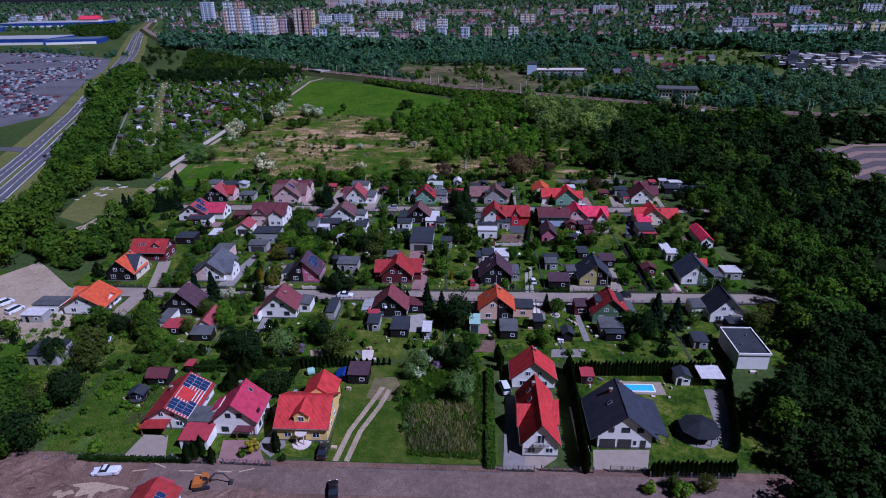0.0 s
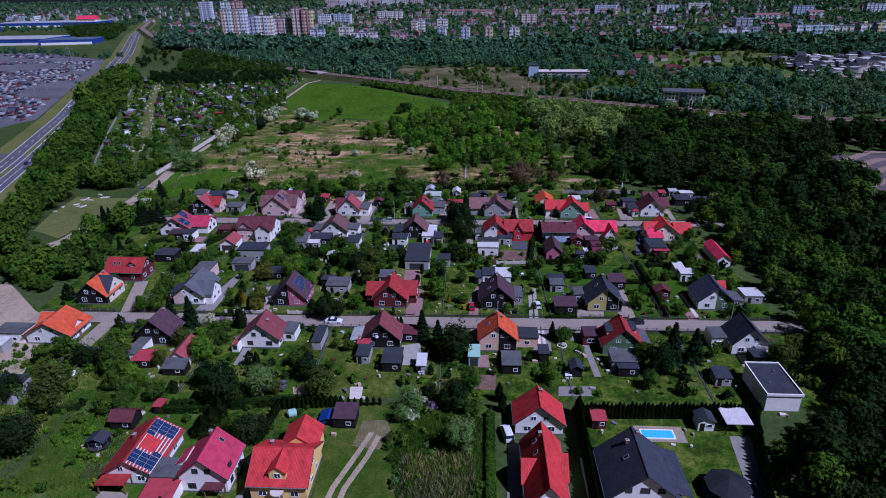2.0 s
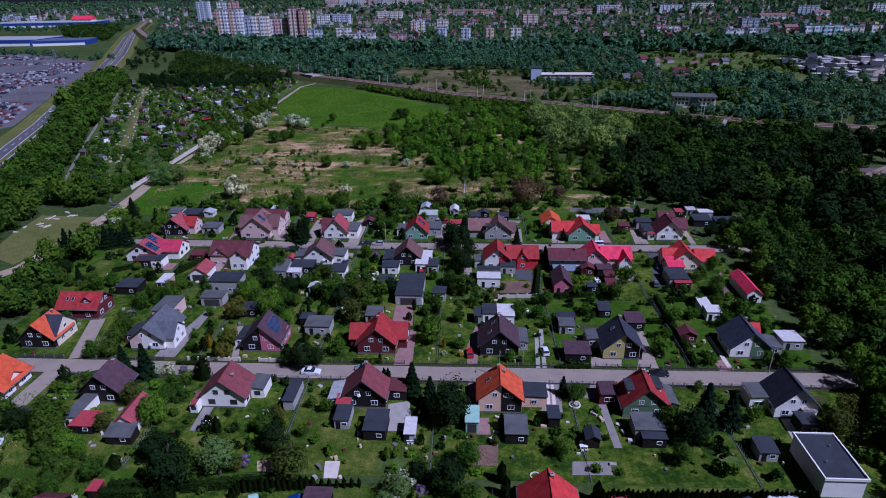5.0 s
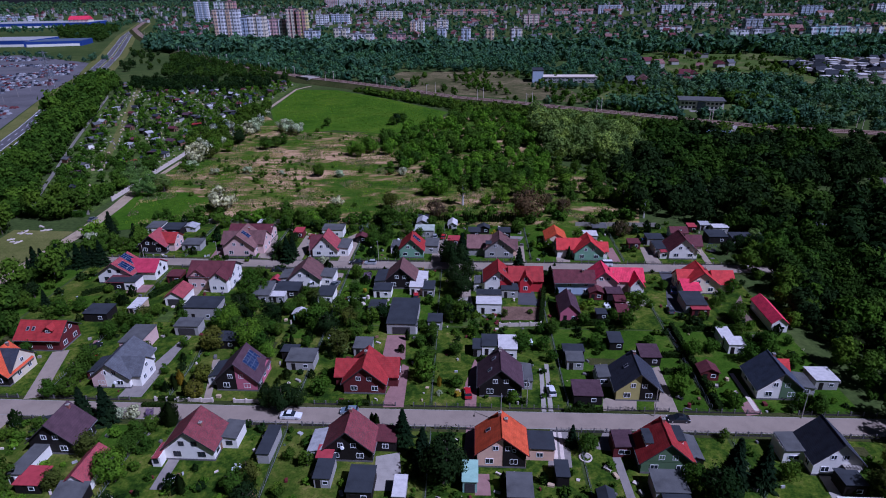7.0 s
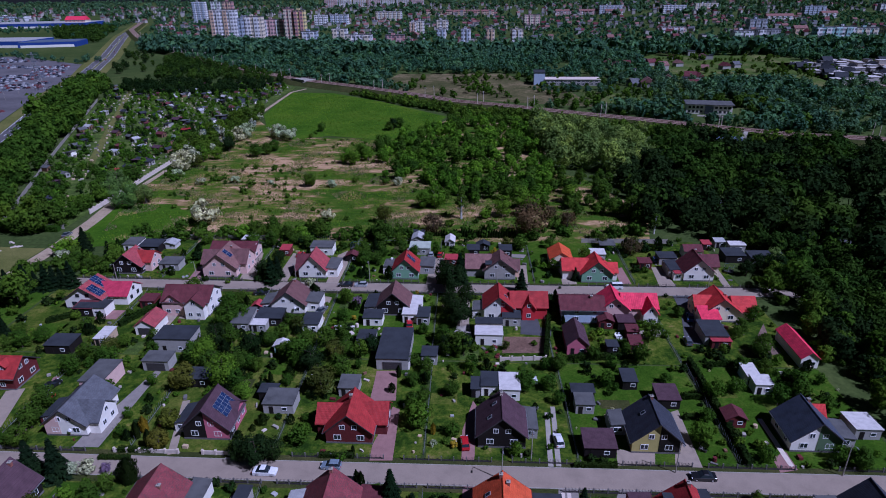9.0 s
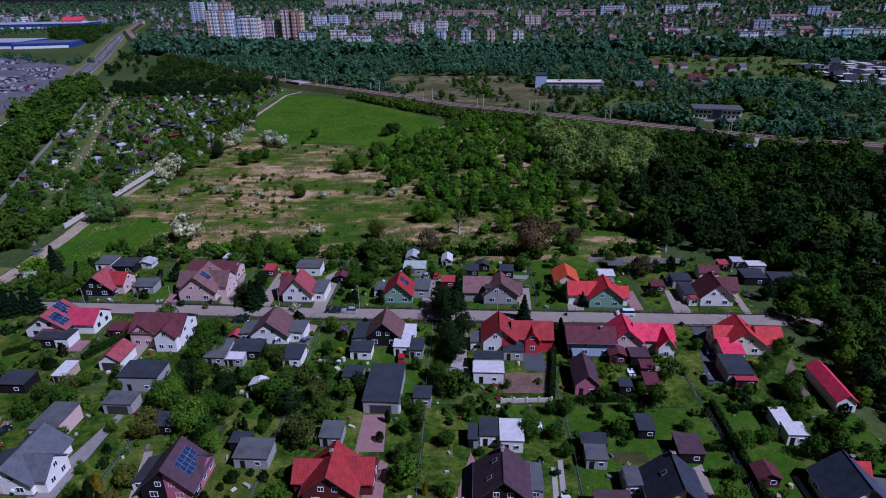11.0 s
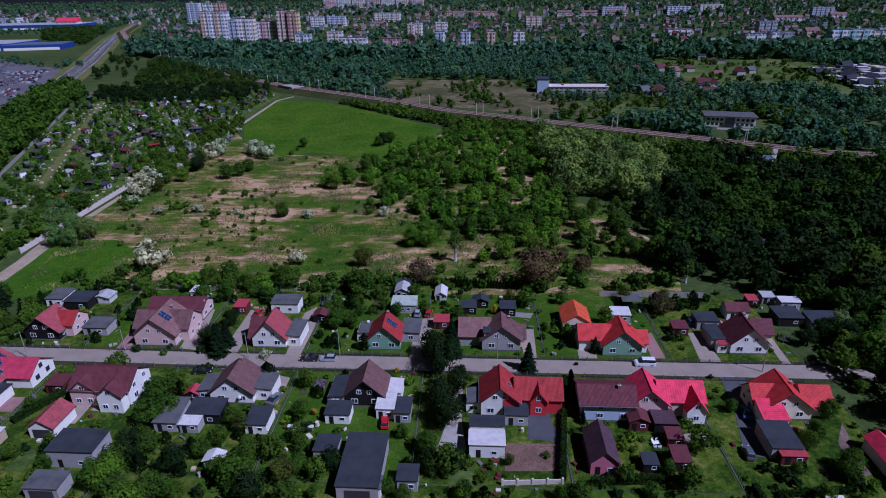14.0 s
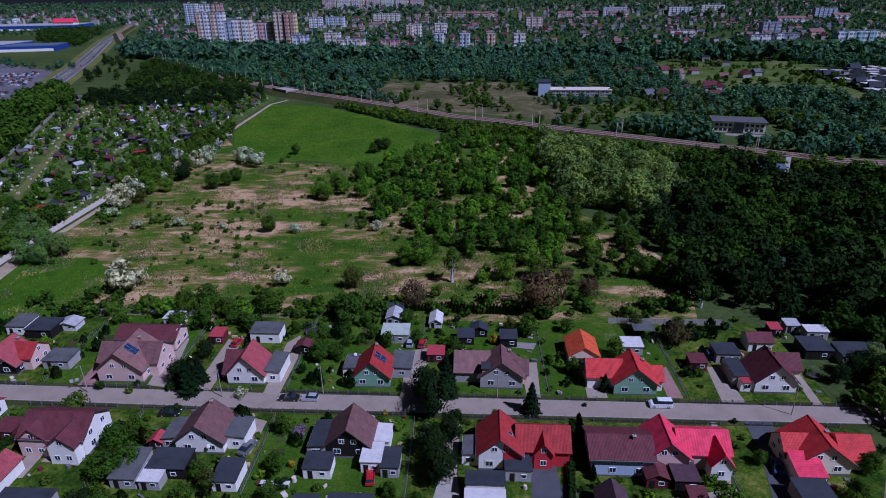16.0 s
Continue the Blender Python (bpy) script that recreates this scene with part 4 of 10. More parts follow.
def ground_sheet():
    m = Mesh()
    m.add([(-5200, -400, 0), (5200, -400, 0), (5200, 5600, 0), (-5200, 5600, 0)], [(0, 1, 2, 3)])
    return tagged(part("ground", m, LAND), "flat green land reaching the horizon", "ground", kind="structure")


ground_sheet()
sheet("meadow", [(-146, 310), (-134, 270), (70, 268), (78, 300), (62, 345), (48, 360), (52, 470), (0, 500), (-34, 430), (-100, 436), (-128, 470), (-145.5, 500), (-147.5, 400)], 0.05, MEADOW, "rough meadow with dry reed patches", "meadow")
sheet("field", [(-142, 509), (-149, 612), (-110, 606), (-63, 563), (-7, 498), (-31, 424), (-80, 440), (-100, 430), (-128, 470)], 0.10, FIELD, "smooth bright green grass field", "field")
sheet("grass_patch", [(-144, 262), (-108, 271), (-104, 296), (-122, 312), (-146, 312)], 0.10, FIELD, "green hay meadow beside the path", "field")
sheet("wasteland", [(-175, 100), (-90, 89), (-84, 128), (-96, 155), (-128, 168), (-150, 175), (-175, 160)], 0.05, WILD_G, "overgrown rough grass", "grass")
sheet("earthworks", [(-400, 40), (400, 40), (400, 60), (120, 70), (60, 87.0), (8, 88.4), (-70, 90.6), (-92, 91), (-120, 96), (-400, 96)], 0.05, DIRT, "churned bare earth of a building site", "ground")
ribbon("gravel_road", [(-60, 85.2), (0, 83.8), (34, 82.6), (56, 81)], 6.6, 0.11, GRAVEL, "grey gravel road in front of the gardens")
sheet("sand_patch", [(-74, 79.4), (-64, 79.0), (-61, 82.2), (-68, 83.6), (-75, 82.5)], 0.12, SAND, "orange sand spread on the earth", "ground")
sheet("yard", [(-158, 156), (-143, 182), (-136, 176), (-122, 163.5), (-114, 159), (-104, 131), (-122, 131), (-150, 140)], 0.10, SANDY, "sandy pale builder's yard", "ground")
STREET_A = [(-120, 160.4), (-33, 157.9), (44, 156.3), (97, 155.3)]
STREET_B = [(-124, 237.6), (-40, 234.4), (60, 231.8), (112, 230.6)]
for line, nm in ((STREET_A, "first"), (STREET_B, "second")):
    ribbon("verge", line, 8.4, 0.07, ROUGH_G, "narrow grass verge along the street", "verge")
    ribbon("street", line, 5.0, 0.13, STREET, "worn pale grey residential street", "street")
    for s in (-1, 1):
        ribbon("kerb", [(x, y + s * 2.58) for x, y in line], 0.16, 0.20, CONC, "grey concrete kerb", "kerb")
ribbon("lane", [(-157, 198), (-152, 205.5), (-145.4, 215.5), (-144.3, 232), (-143.2, 248), (-142.9, 265), (-144.6, 292), (-147.5, 314)], 5.4, 0.13, SANDY, "pale sandy lane along the allotments", "lane")
ribbon("lane", [(-147.5, 314), (-148, 378), (-149, 420), (-146, 505), (-148.5, 613), (-140, 632)], 2.6, 0.13, SANDY, "narrow sandy lane beside the meadow", "lane")
sheet("garden_lawn", [(-146, 196), (-122.5, 186), (-122.5, 233), (-150, 236)], 0.06, LAWN_B, "lawn of the garden beside the lane", "lawn")
sheet("clearing", [(-169, 244), (-164, 226), (-149.5, 218), (-147.4, 232), (-146.2, 264), (-171, 266)], 0.09, VERGE, "dry grass clearing with rubble", "grass")
LAWNS = []
cols = [-122, -92.8, -63.6, -34.2, -4.2, 25.8, 56.4, 88]
rows_y = {"b": (124.2, 153.6), "c": (161.2, 194.6), "d": (195.2, 229.2), "e": (237.2, 270.0)}
tone = {"b": "LYLYLLL", "c": "LLYLLBB", "d": "YLLBLLL", "e": "LBLBBBL"}
for key, (a, b) in rows_y.items():
    for i in range(7):
        mt = {"L": LAWN, "B": LAWN_B, "Y": LAWN_Y}[tone[key][i]]
        x0, x1 = cols[i] + 0.4, cols[i + 1] - 0.4
        sheet("lawn", [(x0, grid_y(x0, a)), (x1, grid_y(x1, a)), (x1, grid_y(x1, b)), (x0, grid_y(x0, b))], 0.06, mt, "garden lawn with worn patches", "lawn")
for x0, x1, mt in ((-84, -66.6, WILD_G), (-66.2, -52.8, LAWN_B), (-52.4, -38.4, LAWN), (-38, -26.4, LAWN), (25.6, 59.6, LAWN)):
    sheet("lawn", [(x0, grid_y(x0, 89.6)), (x1, grid_y(x1, 89.6)), (x1, grid_y(x1, 123.8)), (x0, grid_y(x0, 123.8))], 0.06, mt, "garden lawn with worn patches", "lawn")
sheet("fallow_plot", [(-26, 89.6), (7.6, 88.8), (7.8, 122), (-26, 122.6)], 0.06, WILD_G, "fallow plot of tall dry weeds", "grass")
sheet("allotment_soil", [(-151.5, 284), (-152, 640), (-170, 668), (-338, 664), (-303, 576), (-231.5, 408), (-201.5, 340), (-177, 284)], 0.06, BEDS, "allotment gardens with beds and grass", "garden")
ribbon("allotment_lane", [(-193, 372), (-248, 500), (-312, 648)], 4.0, 0.12, VERGE, "grassy lane through the allotments", "lane")
HIGHWAY = [(-190, 180), (-204, 226), (-219, 268), (-242, 333), (-289, 454), (-338, 566), (-416, 752), (-502, 950), (-686, 1340), (-905, 1860), (-1180, 2342)]
ribbon("verge", HIGHWAY, 38, 0.06, VERGE, "dry grass verge of the highway", "verge")
for s in (-1, 1):
    lane = [(x + s * 5.0, y + s * 2.1) for x, y in HIGHWAY]
    ribbon("highway", lane, 8.2, 0.14, ROAD_TAR, "asphalt highway carriageway", "road")
    for k in (-3.7, 3.7):
        ribbon("edge_line", offset(lane, k), 0.3, 0.16, TRIM_W, "white painted edge line of the highway", "marking")
    dashes = Mesh()
    for i in range(60):
        u = i / 60 * 6.99
        a, b = Vector(lane[int(u)]), Vector(lane[int(u) + 1])
        q = a.lerp(b, u % 1)
        dashes.box(-2.6, 2.6, -0.15, 0.15, 0.0, 0.16, pose(q.x, q.y, 0, 0, 0, math.degrees(math.atan2(b.y - a.y, b.x - a.x))))
    tagged(part("lane_line", dashes, TRIM_W), "dashed white lane line of the highway", "marking", kind="stuff")
ribbon("slip_road", [(-420, 330), (-330, 338), (-290, 342), (-262, 341), (-244, 334), (-232, 318)], 9, 0.15, ROAD_TAR, "curved slip road", "road")
LOT = [(-318, 398), (-307, 444), (-346, 535), (-376, 605), (-418, 720), (-480, 850), (-640, 960), (-1100, 960), (-1000, 420), (-600, 385)]
sheet("car_park", LOT, 0.08, PARKING, "large worn asphalt car park", "car park")


def off_road(x, y):
    """Metres between a place and the middle of the highway, along x."""
    for (ax, ay), (bx, by) in zip(HIGHWAY, HIGHWAY[1:]):
        if ay <= y <= by:
            return x - (ax + (bx - ax) * (y - ay) / (by - ay))
    return 999.0


RAIL = [(420, 372), (273, 398), (195, 420), (127, 462), (70, 497), (36, 520), (-1, 541), (-44, 581), (-94, 622), (-154, 667), (-230, 745), (-312, 843), (-488, 1061), (-640, 1310), (-760, 1520), (-900, 1850)]


def embankment(line, top, base, h):
    m = Mesh()
    ps = [Vector(p) for p in line]
    for i, p in enumerate(ps):
        d = (ps[min(i + 1, len(ps) - 1)] - ps[max(i - 1, 0)]).normalized()
        s = Vector((-d.y, d.x))
        for k, z in ((base / 2, 0), (top / 2, h), (-top / 2, h), (-base / 2, 0)):
            q = p + s * k
            m.v.append((q.x, q.y, z))
    for i in range(len(ps) - 1):
        a, b = 4 * i, 4 * i + 4
        m.f += [[a, a + 1, b + 1, b], [a + 1, a + 2, b + 2, b + 1], [a + 2, a + 3, b + 3, b + 2]]
    return m


tagged(part("embankment", embankment(RAIL, 12, 26, 3.6), ROUGH_G), "grassy railway embankment", "embankment", kind="structure")
BALLAST = plain("ballast", (0.24, 0.165, 0.125), 0.95, 0.25, 0.6)
BALLAST_D = plain("ballast_dark", (0.11, 0.085, 0.08), 0.95, 0.3, 0.3)
RUST = plain("rail_rust", (0.16, 0.085, 0.06), 0.5, 0.2, metal=0.4)
ribbon("ballast_bed", RAIL, 10.5, 3.95, BALLAST, "brown ballast bed of a double railway line", "railway")


for k in (-2.9, -1.4, 1.4, 2.9):
    ribbon("rail", offset(RAIL, k), 0.16, 4.12, RUST, "rusty steel rail", "railway")
for i in range(len(RAIL) - 3):
    a, b = Vector(RAIL[i]), Vector(RAIL[i + 1])
    n = max(1, round((b - a).length / 55))
    for j in range(n):
        p = a.lerp(b, (j + 0.5) / n)
        ang = math.degrees(math.atan2(b.y - a.y, b.x - a.x))
        s = Vector((-(b - a).y, (b - a).x)).normalized() * 5.0
        mast(p.x - s.x, p.y - s.y, 3.6, ang + 90)
        mast(p.x + s.x, p.y + s.y, 3.6, ang - 90)

# ---- houses ----
# front gardens
h = House("long white house with a red tiled roof and many solar panels", -60.7, 98.4, 9.4, 11.8, 2.7, 5.6, W_WHITE, R_RED, over=0.5)
h.solar(1, 0.2, 0.06, 3, 3).solar(1, 3.4, 0.06, 1, 1).solar(1, 8.6, 0.06, 3, 3).solar(1, 7.5, 0.66, 1, 1).chimney(-2.6, 8.0)
for k in range(8):
    at = h.slope_at(1, -0.4, 0.04 + 0.118 * k)
    part("roof_strip", shared("strip", lambda: Mesh().box(0, 12.5, 0, 0.24, 0.0, 0.025).data("roof_strip", SHEET_W)), None, h.roof, "white painted roof strip", at)
part("roof_patch", Mesh().box(0, 3.4, 0, 2.9, 0.02, 0.06), R_SCARLET, h.roof, "plain red roof patch", h.slope_at(1, 4.0, 0.36))
h.lean(-4.6, 0.6, -2.6, 0, 2.3, 2.5, None, R_RED, True)
shed("low garage with a red sheet roof beside the house", -53.0, 92.4, 5.6, 4.4, 2.4, SHEET_R, W_WHITE, "lean", 2.8, name="garage", opening="garage")
shed("low annex with a grey felt roof between the houses", -52.8, 97.4, 6.4, 4.6, 2.9, FELT_L, W_WHITE, "flat", None, name="annex", opening="none")
h = House("white two-storey house with a crimson pink tiled roof", -45.9, 96.6, 8.8, 8.0, 4.0, 7.8, W_WHITE, R_ROSE, frame_m=TRIM_D)
h.skylight(1, 6.4, 0.55).chimney(-0.7, 7.5).wins("r", [(2.4, 4.2, 1.0, 1.1)]).lean(-4.4, -6.6, 3.5, 7, 4.4, 3.3, W_WHITE, R_ROSE)
h.lean(0.6, 4.0, -1.6, 0, 2.5, 2.5, None, R_MAROON, True)
h = House("yellow rendered house with an orange-red tiled roof and porch", -26.6, 100.4, 11.0, 10.2, 3.7, 7.0, W_YELLOW, R_SCARLET, rot=TILT + 90, plinth=True, windows=False)
h.wins("l", [(2.2, 1.0, 1.5, 1.3), (8.0, 1.0, 1.5, 1.3)]).wins("f", [(-1.8, 1.0, 1.2, 1.2), (1.6, 1.0, 1.2, 1.2), (0, 4.0, 1.1, 1.1)])
h.dormer(-1, 5.1, 3.0, 1.9, 0.12, W_YELLOW, R_SCARLET)
h.wing(9.8, 3.8, 6.5, 6.0, 4.0, 6.4, W_YELLOW, R_SCARLET, 90).chimney(2.6, 8.2)
door(h.o, side_at(11.0, 10.2, "l", 5.1, 0.45), 1.4, 2.1, WOOD)
part("step", Mesh().tube((-6.2, 5.1, 0), (-6.2, 5.1, 0.18), 1.9, 1.9, 16).tube((-6.0, 5.1, 0.18), (-6.0, 5.1, 0.36), 1.3, 1.3, 16), CONC_L, h.o, "pale round entrance steps")
part("canopy", Mesh().tube((-6.1, 5.1, 2.55), (-6.1, 5.1, 2.75), 1.2, 1.2, 16), CONC_L, h.o)
for yy in (4.4, 5.8):
    part("column", Mesh().tube((-6.9, yy, 0.2), (-6.9, yy, 2.55), 0.11, 0.11, 8), CONC_L, h.o)

h = House("tall narrow white house with a steep red tiled roof", 15.6, 91.2, 6.8, 15.6, 3.6, 7.8, W_WHITE, R_SCARLET, up=False)
h.wins("f", [(0, 3.4, 1.5, 1.9)]).balcony(0, 3.3, 2.8, 1.0).skylight(-1, 9.5, 0.45).skylight(-1, 12.5, 0.45).chimney(-0.5, 13.0)
h.wing(3.9, 9.0, 6.5, 4.0, 3.6, 6.6, W_WHITE, R_SCARLET, 90).wing(-3.9, 8.0, 5.5, 4.0, 3.4, 6.2, W_WHITE, R_SCARLET, -90)
h = House("white house with a red tiled roof behind its neighbour", 16.7, 112.7, 9.6, 6.2, 3.1, 7.2, W_WHITE, R_SCARLET)
h.chimney(0.5, 5)
h = House("white villa with a dark slate-coloured roof and three garage doors", 32.4, 93.6, 10.4, 11.6, 3.6, 8.0, W_WHITE, R_DARK, windows=False, frame_m=TRIM_D, sideover=1.4)
h.wins("f", [(-2.8, 4.0, 1.1, 1.2), (0, 4.0, 1.6, 1.2), (2.8, 4.0, 1.4, 1.2), (2.0, 1.0, 0.6, 1.0)]).chimney(-1.4, 9).chimney(0.9, 11).skylight(-1, 6, 0.5)
garage_door(h.o, pose(-3.3, -0.03, 0.05), 3.0, 2.3)
garage_door(h.o, pose(0.0, -0.03, 0.05), 2.6, 2.3)
door(h.o, pose(3.6, -0.03, 0.05), 1.1, 2.1, TRIM_D)
h.lean(5.4, 8.6, 1.0, 12.0, 3.4, 2.4, None, R_DARK, True)
slab_at("pale concrete terrace strip beside the villa", 24.9, 99.5, 2.6, 13.5, CONC_L, name="terrace")
o = shed("long white flat-roofed garage building with dark felt", 69.4, 120.8, 7.2, 11.6, 4.0, FELT, W_WHITE, "lean", 4.1, name="garage", opening="none")
for x0, x1, y0, y1 in ((-3.85, -3.6, -0.25, 11.85), (3.6, 3.85, -0.25, 11.85), (-3.59, 3.59, -0.25, 0.0), (-3.59, 3.59, 11.6, 11.85)):
    part("parapet", Mesh().box(x0, x1, y0, y1, 3.95, 4.5), W_WHITE, o)
for x, y in ((-1.5, 4.0), (1.2, 8.2)):
    part("roof_vent", Mesh().tube((x, y, 4.1), (x, y, 4.65), 0.16, 0.16, 8), ZINC, o)

# south side of the first street
h = House("low house with a large orange hipped roof", -106.5, 146.0, 11.5, 9.0, 3.0, 6.2, W_WHITE, R_ORANGE, sideover=0.8)
h.wing(-5.6, 7.4, 6.0, 5.0, 2.8, 5.2, W_WHITE, R_ORANGE, -90).wing(5.6, 4.5, 5.5, 5.0, 2.8, 5.0, W_WHITE, R_ORANGE, 90).skylight(-1, 3, 0.5)
h = House("dark timber house with a brown-purple roof among trees", -78.4, 145.6, 9.2, 6.6, 3.2, 7.4, WOOD_D, R_PURPLE)
h.chimney(0.8, 6).lean(-4.6, -7.4, 3.5, 8.0, 3.0, 2.3, WOOD_D, FELT)
h = House("white house with a faded pink tiled roof", -50.4, 144.3, 9.8, 7.0, 3.1, 7.1, W_WHITE, R_WORN, frame_m=TRIM_D)
h.chimney(1.6, 3.2).lean(4.9, 8.0, 3.6, 8.6, 3.0, 2.6, W_WHITE, FELT_L).lean(-4.9, -6.6, -2.0, 2.0, 2.4, 2.2, W_WHITE, R_PINK)
h = House("dark timber house with a weathered maroon tiled roof", -19.5, 144.4, 9.6, 6.3, 3.0, 7.4, WOOD_D, R_WORN)
h.lean(4.8, 9.0, 3.0, 7.5, 2.8, 2.5, WOOD_D, R_MAROON).lean(-4.8, -8.0, 0.0, 6.0, 2.9, 2.3, W_GREY, SHEET).chimney(0, 7.4).dish(-0.8, -0.5, 3.8)
h = House("peach and dark timber house with a bright orange tiled roof", 10.1, 143.2, 9.2, 6.9, 3.7, 7.5, W_PEACH, R_ORANGE, trim=WOOD_R)
h.clad(WOOD_D, 0.2, 4.55, 0.5).chimney(-0.3, 7.2).chimney(0.9, 5.0).skylight(-1, 4, 0.35).lean(4.6, 10.2, 2.2, 7.0, 3.0, 2.9, W_PEACH, FELT)
h.wins("f", [(2.3, 3.9, 0.7, 0.7)])
h = House("green rendered house with a dark red tiled roof", 40.8, 142.0, 9.6, 6.8, 3.0, 7.3, W_DGREEN, R_RED)
h.dormer(1, 5.2, 3.8, 1.4, 0.25, W_WHITE, FELT, True).dormer(-1, 4.2, 3.6, 1.4, 0.25, W_WHITE, FELT, True).lean(4.8, 7.2, 1.5, 8.0, 2.9, 2.2, W_GREY, FELT_L).lean(-4.8, -9.0, 4.0, 8.5, 2.9, 2.7, WOOD_R, R_PURPLE).chimney(0.2, 6.6).clad(W_DGREEN, -4.7, 4.7, 3.0)
h = House("white house with a black tiled roof", 71.8, 142.0, 8.6, 7.4, 3.4, 7.6, W_WHITE, R_DARK)
h.balcony(2.2, 2.9, 3.0, 1.2).lean(-4.3, -8.2, 3.0, 8.0, 3.2, 3.0, W_WHITE, FELT_L)

# north side of the first street
h = House("dark timber and cream house with an orange roof and solar panels", -107.2, 167.4, 9.0, 7.8, 3.0, 7.0, WOOD_D, R_ORANGE)
h.wing(4.6, 5.2, 8.0, 5.0, 3.4, 7.0, W_CREAM, R_DARK, 90).solar(-1, 2.5, 0.4, 2, 1).chimney(0.5, 8)
h = House("house with a dark red metal roof behind the street row", -99.5, 186.0, 8.0, 11.4, 3.6, 6.6, WOOD_R, R_RED, rot=TILT + 90)
h.dormer(-1, 3.2, 2.2, 1.2, 0.3, WOOD_R, R_RED).skylight(-1, 7.5, 0.4).skylight(-1, 9.0, 0.4)
h = House("white house with a grey tiled roof and cross wing", -78.3, 167.0, 8.8, 11.5, 3.2, 6.6, W_WHITE, R_GREY)
h.wing(6.6, 4.2, 6.5, 7.0, 3.2, 6.0, W_WHITE, R_GREY, 90).clad(W_PINK, -4.4, -1.2, 0.5).dish(1.2, -0.5, 1.9).lean(-4.4, -7.6, 3.0, 9.0, 2.8, 2.2, WOOD_R, FELT)
shed("pale rendered annex with a grey flat roof", -80.6, 180.5, 5.4, 8.5, 3.8, FELT_L, W_PINK, "flat", name="annex")
h = House("dark timber and rose house with a maroon roof and solar panels", -48.7, 166.3, 9.6, 7.8, 3.0, 7.5, WOOD_D, R_PURPLE)
h.clad(W_ROSE, 0.0, 4.75, 0.5).solar(1, 2.0, 0.2, 5, 3, 0.98, 1.2).lean(-4.8, -7.6, 2.0, 8.0, 2.9, 2.3, W_WHITE, FELT).wing(4.9, 6.0, 6.0, 5.0, 2.9, 5.0, W_ROSE, R_PURPLE, 90)
h = House("dark red timber house with a red metal roof", -19.4, 165.5, 9.4, 8.2, 3.1, 7.2, WOOD_R, R_RED)
h.wing(7.2, 6.2, 6.5, 7.5, 3.0, 5.8, WOOD_R, R_RED, 90).wing(-7.0, 5.6, 6.0, 7.5, 3.0, 5.6, WOOD_R, R_RED, -90).chimney(-0.2, 5.5)
h = House("dark timber house with a purple-brown metal roof", 11.2, 164.7, 9.4, 8.2, 3.2, 7.4, WOOD_D, R_PURPLE)
h.chimney(0.0, 7.2, 0.6, CONC_L).lean(4.7, 7.3, 3.0, 9.5, 2.8, 2.4, W_GREY, FELT_L).skylight(-1, 2.5, 0.4).skylight(-1, 5.8, 0.6)
h = House("half ochre, half dark timber house with a black tiled roof", 41.2, 163.6, 9.4, 8.4, 3.1, 7.3, W_OCHRE, R_DARK)
h.clad(WOOD_D, 0.4, 4.65, 0.5).skylight(-1, 5, 0.5).lean(-4.7, -8.0, 5.0, 9.5, 2.9, 2.6, W_GREY, FELT_L).chimney(0.3, 9)
h = House("half white, half green house with a slate blue roof", 72.2, 164.4, 9.6, 8.3, 3.0, 7.1, W_WHITE, R_BLUE)
h.clad(W_DGREEN, 0.0, 4.75, 0.5).chimney(1.0, 7.5).lean(4.8, 8.2, 1.5, 7.0, 2.7, 2.2, W_GREY, FELT_L).wing(4.6, 8.2, 4.0, 4.5, 2.7, 5.2, W_RED, R_SCARLET, 90)

# south side of the second street
h = House("white house with a rose roof and rows of solar panels", -106.0, 220.5, 11.0, 8.6, 3.2, 6.8, W_WHITE, R_PINK, frame_m=TRIM_D)
h.solar(1, 0.4, 0.10, 3, 2).solar(1, 4.6, 0.10, 3, 2).solar(1, 0.4, 0.52, 3, 1).solar(1, 4.6, 0.52, 3, 2)
h.wing(11.5, 6.6, 8.0, 9.0, 3.0, 5.6, W_WHITE, R_ROSE, 90)
shed("low annex with a dark flat roof beside the white house", -101.6, 216.0, 8.6, 4.6, 2.8, FELT, W_WHITE, "flat", name="annex")
h = House("large white house with a maroon tiled roof", -67.6, 220.9, 9.0, 13.0, 4.6, 7.4, W_WHITE, R_MAROON, rot=TILT + 90, windows=False)
h.wins("l", [(2.5, 1.0, 1.4, 1.3), (6, 1.0, 1.4, 1.3), (9.5, 1.0, 1.4, 1.3), (2.5, 3.4, 1.2, 1.2), (6, 3.4, 1.2, 1.2)]).wins("f", [(-2, 1.0, 1.4, 1.3), (2, 1.0, 1.4, 1.3), (-2, 3.6, 1.2, 1.2), (2, 3.6, 1.2, 1.2)])
h.wing(-6.6, 3.2, 5.4, 7, 4.4, 6.6, W_WHITE, R_MAROON, -90).wing(-4.8, 10.2, 6.0, 6.0, 4.2, 6.8, W_PINK, R_MAROON, -90).dish(-4.9, 6.5, 3.2)
h = House("grey-white house with a faded brown tiled roof", -45.6, 217.8, 9.6, 7.8, 3.1, 6.9, W_WHITE, R_BROWN)
h.lean(4.8, 8.6, 1.5, 7.5, 3.4, 3.0, W_WHITE, FELT_L).lean(-4.8, -8.4, 1.0, 7.0, 3.0, 2.6, W_GREY, FELT_L).chimney(0.4, 7).dish(2.0, -0.5, 2.2)
h = House("dark timber house with a dark brown tiled roof", -15.9, 217.0, 9.0, 7.2, 3.0, 7.1, WOOD_D, R_BROWN)
